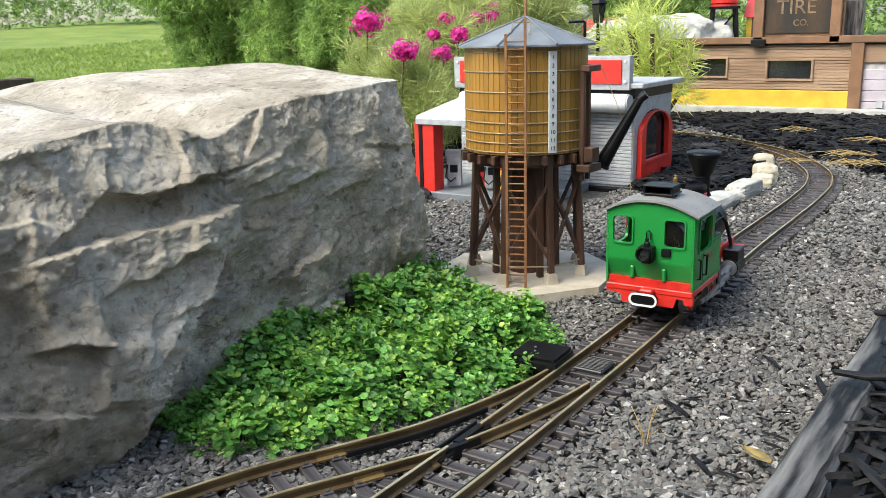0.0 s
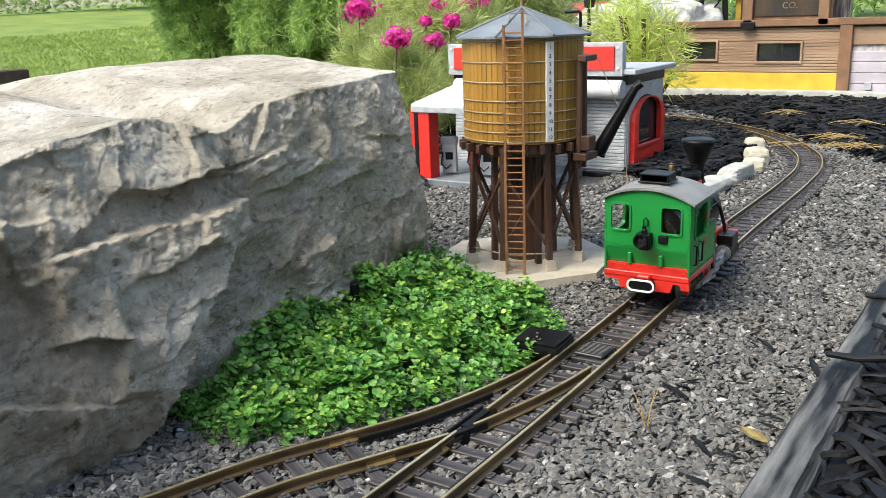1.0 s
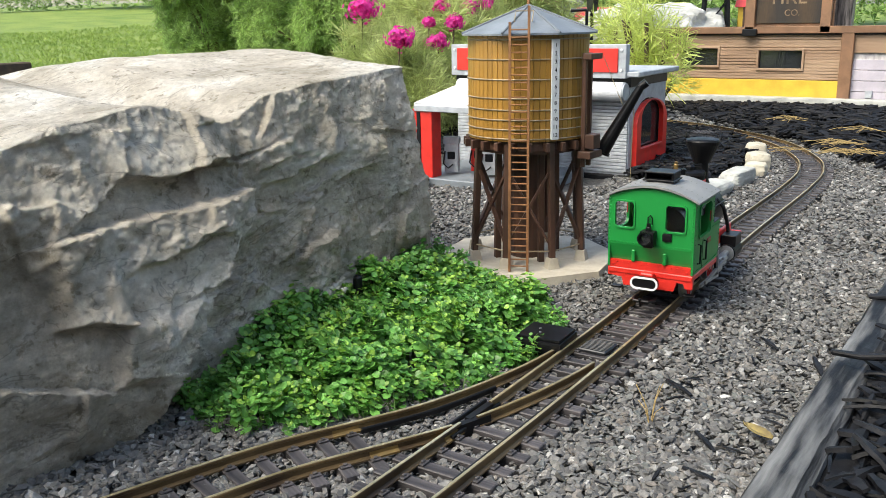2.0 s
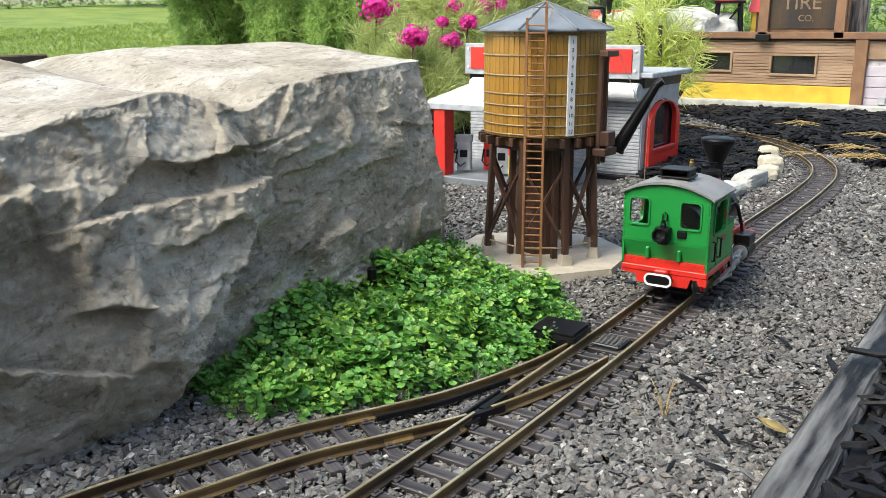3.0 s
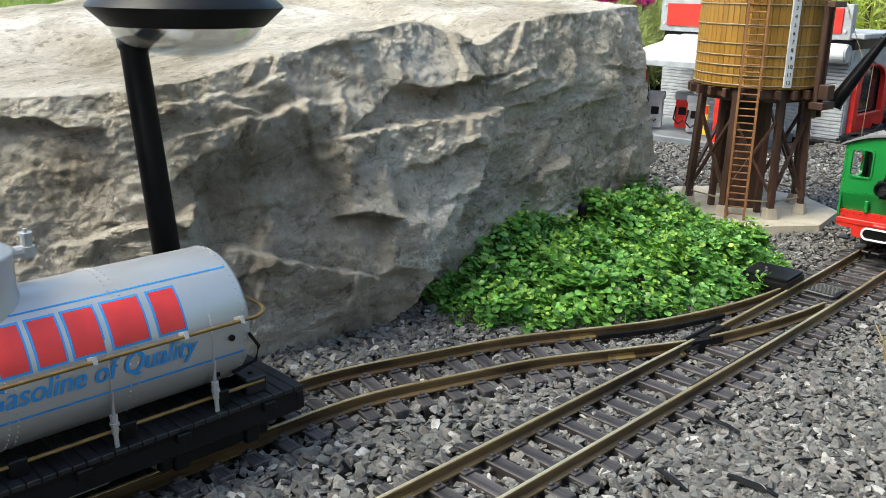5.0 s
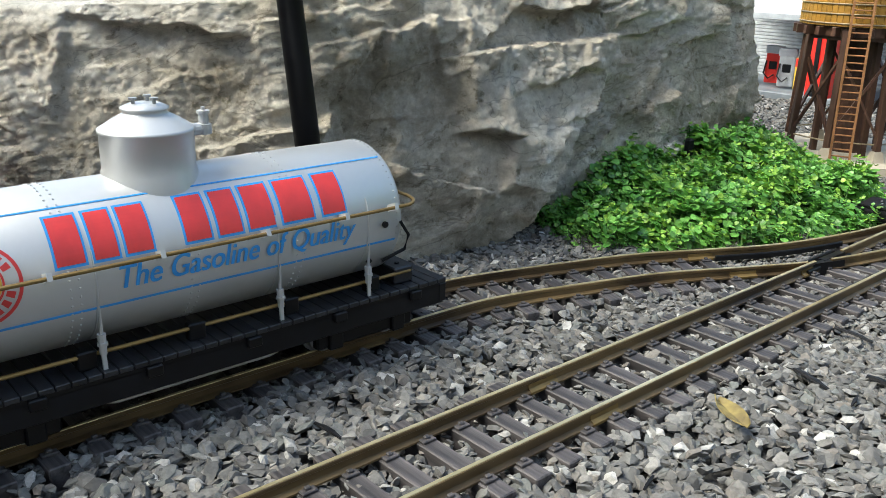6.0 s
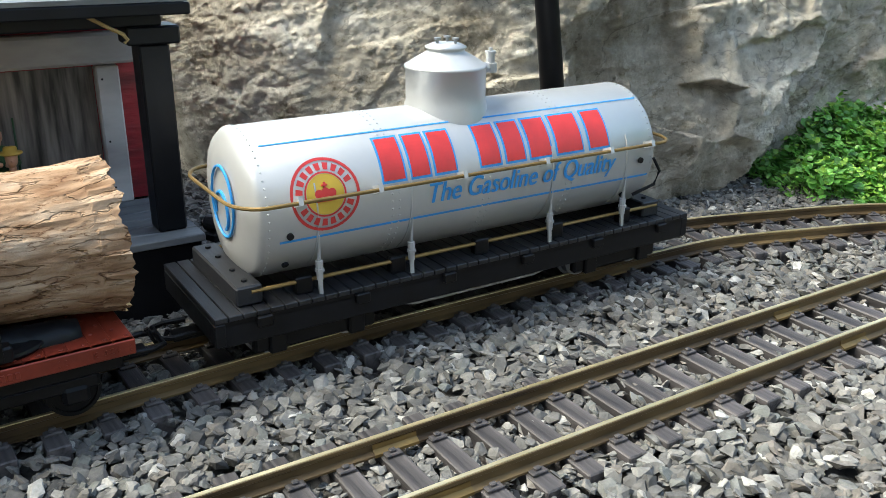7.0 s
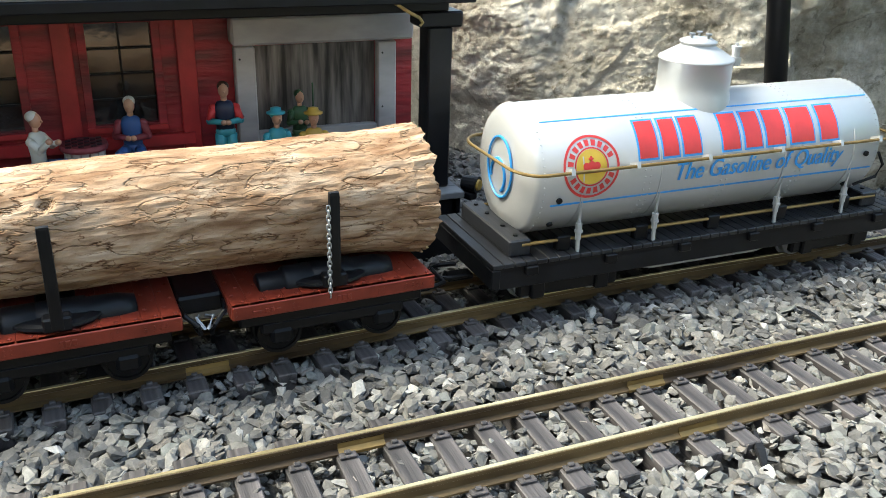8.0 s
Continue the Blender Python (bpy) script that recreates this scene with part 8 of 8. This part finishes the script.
def ground_cover():
    rng = np.random.default_rng(3)
    temp = leaf_templates(rng)
    xs = [p[0] for p in PATCH]
    ys = [p[1] for p in PATCH]
    places, young, stems = [], [], []
    while len(stems) < 2500:
        x, y = rng.uniform(min(xs), max(xs)), rng.uniform(min(ys), max(ys))
        if not inside(PATCH, x, y):
            continue
        d = edge_distance(PATCH, x, y)
        by_rock = min(max((-0.14 - x) / 0.16, 0), 1)
        h = 0.012 + 0.016 * min(1, d / 0.05) + 0.044 * by_rock ** 1.6 * min(1.0, max(0.15, (y - 0.49) / 0.10)) + 0.022 * noise.noise((x * 18, y * 18, 2))
        z = max(0.006, h - 0.014 * rng.random() ** 2.0 + rng.normal(0, 0.003))
        s = rng.uniform(0.0038, 0.0064) * (1.0 if d > 0.02 else 0.75)
        spin = rng.uniform(0, 6.28)
        lean = np.array(Euler((rng.normal(-0.12, 0.30), rng.normal(0.18, 0.30), 0)).to_matrix())
        fresh = noise.noise((x * 20, y * 20, 5)) > 0.05 or rng.random() < 0.25
        for q, (size, deep, droop) in enumerate(TIERS):
            for k in range(2):
                turn = spin + math.pi * k + q * math.pi / 2 + rng.normal(0, 0.3)
                m = lean @ turn3(0, 0, turn) @ turn3(-droop + rng.normal(0, 0.22), rng.normal(0, 0.2), 0, (s * size, s * size, s * size))
                p = lean @ np.array((0, 0, -deep * rng.uniform(0.7, 1.3))) + (x, y, z)
                (young if q == 2 and fresh else places).append((int(rng.integers(len(temp))), m, tuple(p)))
        stems.append((x, y, z))
    t = thing("ground_cover", "dense patch of round-leaved green creeping plants", "plant", kind="stuff")
    for name, pl, mat in (("leaves", places, M_LEAF), ("young_leaves", young, M_YOUNG)):
        ob = scatter_mesh(name, temp, pl, mat)
        ob.parent = t
        tagged(ob, kind="stuff")
    vs, fs = [], []
    for x, y, z in stems:
        k = len(vs)
        dx, dy = rng.uniform(-0.006, 0.006), rng.uniform(-0.006, 0.006)
        for q in range(3):
            a = q * 2.09
            vs.append((x + dx + 0.0006 * math.cos(a), y + dy + 0.0006 * math.sin(a), 0))
        for q in range(3):
            a = q * 2.09
            vs.append((x + 0.0005 * math.cos(a), y + 0.0005 * math.sin(a), z - 0.004))
        for q in range(3):
            fs.append((k + q, k + (q + 1) % 3, k + 3 + (q + 1) % 3, k + 3 + q))
    st = mesh_object("stalk_litter", vs, fs, M_STEM)
    st.parent = t
    tagged(st, kind="stuff")
    # a dark layer of old stems at the foot
    return t


M_YOUNG = material("fresh yellow-green leaf", (0.17, 0.34, 0.04), 0.45, vary=0.2, scale=40, bump=0.2, color2=(0.33, 0.55, 0.09), island=True, random_tint=0.3, translucent=0.3)
M_STEM = material("green stem", (0.09, 0.17, 0.04), 0.6, vary=0.2)
ground_cover()
stub = part("wooden_stub", box((-0.262, 0.725, 0.024), (0.009, 0.009, 0.068), 0.002), M_SATIN)
tagged(stub, "short black post among the ground cover leaves", "post")


# ---- shrubs ----
def needle_templates(rng, n=8, blades=9, width=0.035, droop=0.0, spread=1.0):
    """A tuft of needles round a twig tip."""
    out = []
    for _ in range(n):
        v, f = [], []
        for _k in range(blades):
            d = Vector((rng.normal() * spread, rng.normal() * spread, rng.uniform(0.2, 1.4))).normalized()
            side = d.cross(Vector(rng.normal(size=3))).normalized() * width
            length = rng.uniform(0.6, 1.0)
            base = Vector((0, 0, rng.uniform(-0.25, 0.25)))
            tip = base + d * length + Vector((0, 0, -droop * length))
            k = len(v)
            mid = base + d * length * 0.5
            v += [tuple(base - side * 0.5), tuple(mid + side), tuple(tip), tuple(mid - side)]
            f.append([k, k + 1, k + 2, k + 3])
        out.append((np.array(v), f))
    return out


def shrub(name, label, category, loc, size, mat, count, tuft, seed, width=0.035, blades=9, spread=1.0, lobes=7, droop=0.0, group="", skirt=0.0):
    """Stems and a crown of many needle tufts set on uneven lobes."""
    rng = np.random.default_rng(seed)
    t = thing(name, label, category, loc, group=group)
    b = bmesh.new()
    centres = []
    for k in range(lobes):
        a, u = rng.uniform(0, 6.28), rng.uniform(0.1, 0.75)
        c = Vector((size[0] * 0.55 * math.cos(a) * math.sqrt(u), size[1] * 0.55 * math.sin(a) * math.sqrt(u), size[2] * rng.uniform(0.25, 0.75)))
        centres.append((c, rng.uniform(0.45, 0.75)))
        tube([(0.02 * math.cos(a), 0.02 * math.sin(a), -0.02), c * 0.5 + Vector((0, 0, 0.02)), c, c * 1.25], 0.006, 6, bm=b)
    tagged(part("branching", b, M_TWIG, t), kind="stuff")
    temp = needle_templates(rng, 8, blades, width, droop, spread)
    places = []
    while len(places) < count:
        c, rr = centres[int(rng.integers(lobes))]
        d = Vector(rng.normal(size=3)).normalized()
        if d.z < -0.5:
            continue
        r = rr * rng.uniform(0.72, 1.05) * (1 + 0.25 * noise.noise(d * 2.5 + c * 3))
        p = c + Vector((d.x * r * size[0] * 0.62, d.y * r * size[1] * 0.62, d.z * r * size[2] * 0.55))
        if p.z < skirt:
            continue
        out = (d + Vector((0, 0, 0.25))).normalized()
        q = np.array(out.to_track_quat("Z", "Y").to_matrix())
        s = tuft * rng.uniform(0.7, 1.2)
        places.append((int(rng.integers(len(temp))), q @ turn3(0, 0, rng.uniform(0, 6.28), (s, s, s)), tuple(p)))
    ob = scatter_mesh("crown", temp, places, mat)
    ob.parent = t
    tagged(ob, kind="stuff")
    return t, centres


DENSE = dict(width=0.045, blades=13, spread=1.8)
shrub("conifer_shrub", "rounded dense green dwarf conifer on the lawn edge", "shrub", (-3.05, 3.11, 0.02), (0.74, 0.56, 1.15), M_CONIFER, 15000, 0.044, 31, group="dwarf conifers", lobes=11, **DENSE)
shrub("conifer_shrub", "rounded dense green dwarf conifer on the lawn edge", "shrub", (-2.28, 3.11, 0.02), (0.66, 0.50, 0.95), M_CONIFER, 14000, 0.042, 32, group="dwarf conifers", lobes=11, **DENSE)
shrub("conifer_shrub", "dark green conifer shrub behind the flowers", "shrub", (-1.95, 3.75, 0.10), (0.70, 0.5, 0.85), M_CONIFER, 9000, 0.055, 36, group="dwarf conifers", lobes=9, **DENSE)
shrub("conifer_shrub", "dark green conifer shrub behind the flowers", "shrub", (-1.25, 3.95, 0.10), (0.50, 0.4, 0.6), M_CONIFER, 6000, 0.055, 37, group="dwarf conifers", lobes=9, **DENSE)
PINE = dict(width=0.013, blades=26, spread=1.3, lobes=9)
shrub("pine_shrub", "open long-needled pine shrub with brown stems", "shrub", (-1.28, 2.42, 0.0), (0.34, 0.22, 0.42), M_PINE, 1300, 0.085, 33, group="pine shrubs", **PINE)
shrub("pine_shrub", "open long-needled pine shrub with brown stems", "shrub", (-1.08, 2.20, 0.0), (0.24, 0.16, 0.24), M_PINE, 800, 0.075, 39, group="pine shrubs", **PINE)
shrub("pine_shrub", "open long-needled pine shrub with brown stems", "shrub", (-1.50, 2.95, 0.05), (0.50, 0.36, 0.52), M_PINE, 1900, 0.100, 38, group="pine shrubs", **PINE)
shrub("pine_shrub", "low long-needled pine shrub under the flowers", "shrub", (-1.12, 2.00, 0.0), (0.15, 0.11, 0.26), M_PINE, 520, 0.070, 43, group="pine shrubs", **PINE)
shrub("pine_shrub", "low long-needled pine shrub under the flowers", "shrub", (-1.40, 2.20, 0.0), (0.18, 0.14, 0.28), M_PINE, 600, 0.075, 44, group="pine shrubs", **PINE)
GOLD = dict(width=0.022, blades=18, spread=1.1, lobes=6)
shrub("golden_shrub", "bright golden feathery thread-leaf shrub", "shrub", (-0.575, 2.36, 0.0), (0.13, 0.12, 0.36), M_GOLD, 120, 0.072, 34, group="golden shrubs", skirt=0.13, **GOLD)
shrub("golden_shrub", "bright golden feathery thread-leaf shrub", "shrub", (-0.84, 2.75, 0.0), (0.15, 0.15, 0.36), M_GOLD, 150, 0.075, 35, group="golden shrubs", skirt=0.12, **GOLD)


def petals(rng, n=6):
    out = []
    for _ in range(n):
        v, f = [(0, 0, 0)], []
        for k in range(10):
            a = 2 * math.pi * k / 10
            r = 1.0 if k % 2 == 0 else 0.55
            v.append((r * math.cos(a), r * math.sin(a), 0.35 * r + rng.uniform(-0.1, 0.1)))
        for k in range(10):
            f.append([0, 1 + k, 1 + (k + 1) % 10])
        out.append((np.array(v), f))
    return out


def flower_bush():
    rng = np.random.default_rng(41)
    t = thing("azalea", "flowering bush with bright magenta blossom clusters", "flowering shrub", (-1.35, 2.55, 0.0))
    temp = petals(rng)
    for k, (x, y, z, r) in enumerate(((-1.404, 2.15, 0.361, 0.062), (-1.116, 1.95, 0.282, 0.046), (-1.195, 2.2, 0.32, 0.020), (-1.092, 2.1, 0.266, 0.034), (-1.13, 2.1, 0.262, 0.02), (-1.107, 2.2, 0.318, 0.032), (-1.253, 2.35, 0.365, 0.030), (-1.218, 2.45, 0.363, 0.034), (-1.239, 2.6, 0.399, 0.026), (-1.182, 2.5, 0.371, 0.026), (-1.40, 3.2, 0.393, 0.065), (-1.32, 3.2, 0.404, 0.060), (-2.72, 1.55, 0.34, 0.045))):
        b = tube([(x + 1.35 - 0.03, y - 2.55, 0), (x + 1.35 - 0.01, y - 2.55, z * 0.6), (x + 1.35, y - 2.55, z)], 0.0022, 6)
        part("stem", b, M_TWIG, t)
        places = []
        for _ in range(int(90 + 2600 * r)):
            d = Vector(rng.normal(size=3)).normalized()
            p = Vector((x + 1.35, y - 2.55, z)) + Vector((d.x * r, d.y * r, d.z * r * 0.75)) * rng.uniform(0.2, 1.15) * (0.75 + 0.5 * noise.noise(d * 2.2 + Vector((k * 3.0, 0, 0))))
            q = np.array(d.to_track_quat("Z", "Y").to_matrix())
            s = rng.uniform(0.006, 0.011)
            places.append((int(rng.integers(len(temp))), q @ turn3(0, 0, rng.uniform(0, 6), (s, s, s)), tuple(p)))
        ob = scatter_mesh("blossom", temp, places, M_PINK)
        ob.parent = t
    return t


flower_bush()


def lantern_post():
    t = thing("garden_lantern", "small black lantern on a post among the shrubs", "lantern", (-0.93, 2.75, 0.0))
    part("post", rod((0, 0, 0), (0, 0, 0.34), 0.006, seg=10), M_SATIN, t)
    part("lamp_cage", lathe([(0, 0.34), (0.018, 0.345), (0.026, 0.40), (0.022, 0.405), (0, 0.405)], 6), M_WINDOW, t)
    part("cap", lathe([(0.032, 0.404), (0.012, 0.425), (0.004, 0.44), (0, 0.44)], 6), M_SATIN, t)
    return t


lantern_post()


# far planting and hedges at the lawn's edge
def hedge(name, x0, y0, x1, y1, h, seed):
    rng = np.random.default_rng(seed)
    temp = needle_templates(rng, 6, 9, 0.09, 0.0, 1.4)
    places = []
    for _ in range(16000):
        f = rng.random()
        x, y = x0 + (x1 - x0) * f, y0 + (y1 - y0) * f
        hh = h * (0.75 + 0.35 * noise.noise((f * 12, seed, 0)))
        a, u = rng.uniform(0, 6.28), rng.random() ** 0.5
        z = hh * rng.random() ** 0.7
        rad = 0.55 * (1 - 0.6 * z / h)
        s = rng.uniform(0.045, 0.080)
        places.append((int(rng.integers(len(temp))), turn3(rng.normal(0, 0.6), rng.normal(0, 0.6), rng.uniform(0, 6.28), (s, s, s)), (x + rad * u * math.cos(a), y + rad * u * math.sin(a), ground_height(max(-9, x), min(11, y)) + z)))
    ob = scatter_mesh(name, temp, places, M_CONIFER)
    return tagged(ob, "distant green shrubs along the lawn edge", "hedge", kind="stuff")


hedge("far_hedge", -13.0, 4.0, -4.5, 9.5, 1.2, 51)
hedge("far_hedge", -4.8, 7.6, 2.5, 9.0, 1.6, 52)
hedge("far_hedge", 1.2, 4.4, 4.5, 6.0, 1.3, 53)


def lawn_blades():
    """Longer grass along the near edge of the lawn."""
    rng = np.random.default_rng(61)
    temp = needle_templates(rng, 8, 7, 0.05, 0.1, 0.35)
    places = []
    for _ in range(24000):
        x, y = rng.uniform(-6.5, -1.5), rng.uniform(-0.2, 5.2)
        s = rng.uniform(0.016, 0.036)
        places.append((int(rng.integers(len(temp))), turn3(rng.normal(0, 0.2), rng.normal(0, 0.2), rng.uniform(0, 6.28), (s, s, s)), (x, y, ground_height(x, y))))
    ob = scatter_mesh("grass", temp, places, M_GRASS)
    return tagged(ob, "mown green grass of the lawn", "grass", kind="stuff")


M_GRASS = material("lawn grass blades", (0.17, 0.27, 0.04), 0.6, vary=0.25, scale=5, bump=0, color2=(0.36, 0.46, 0.10), island=True, random_tint=0.3, translucent=0.3)
lawn_blades()
plank = part("plank", box((-1.62, 1.02, 0.235), (0.03, 0.34, 0.03), 0.003), M_TWIG)
tagged(plank, "brown weathered plank behind the boulder", "plank")
part("support", box((-1.62, 1.02, 0.11), (0.03, 0.03, 0.22), 0.002), M_TWIG, plank)

# plain unseen walls behind and beside the camera, added to block the low sky
for name, c, s in (("sky_block_south", (1.2, -2.6, 1.0), (4.2, 0.12, 2.2)), ("sky_block_east", (3.2, 0.4, 1.0), (0.12, 6.0, 2.2))):
    tagged(part(name, box(c, s, 0.01), M_GREYWOOD), "plain unseen wall added to block low sky light", "wall", kind="structure")
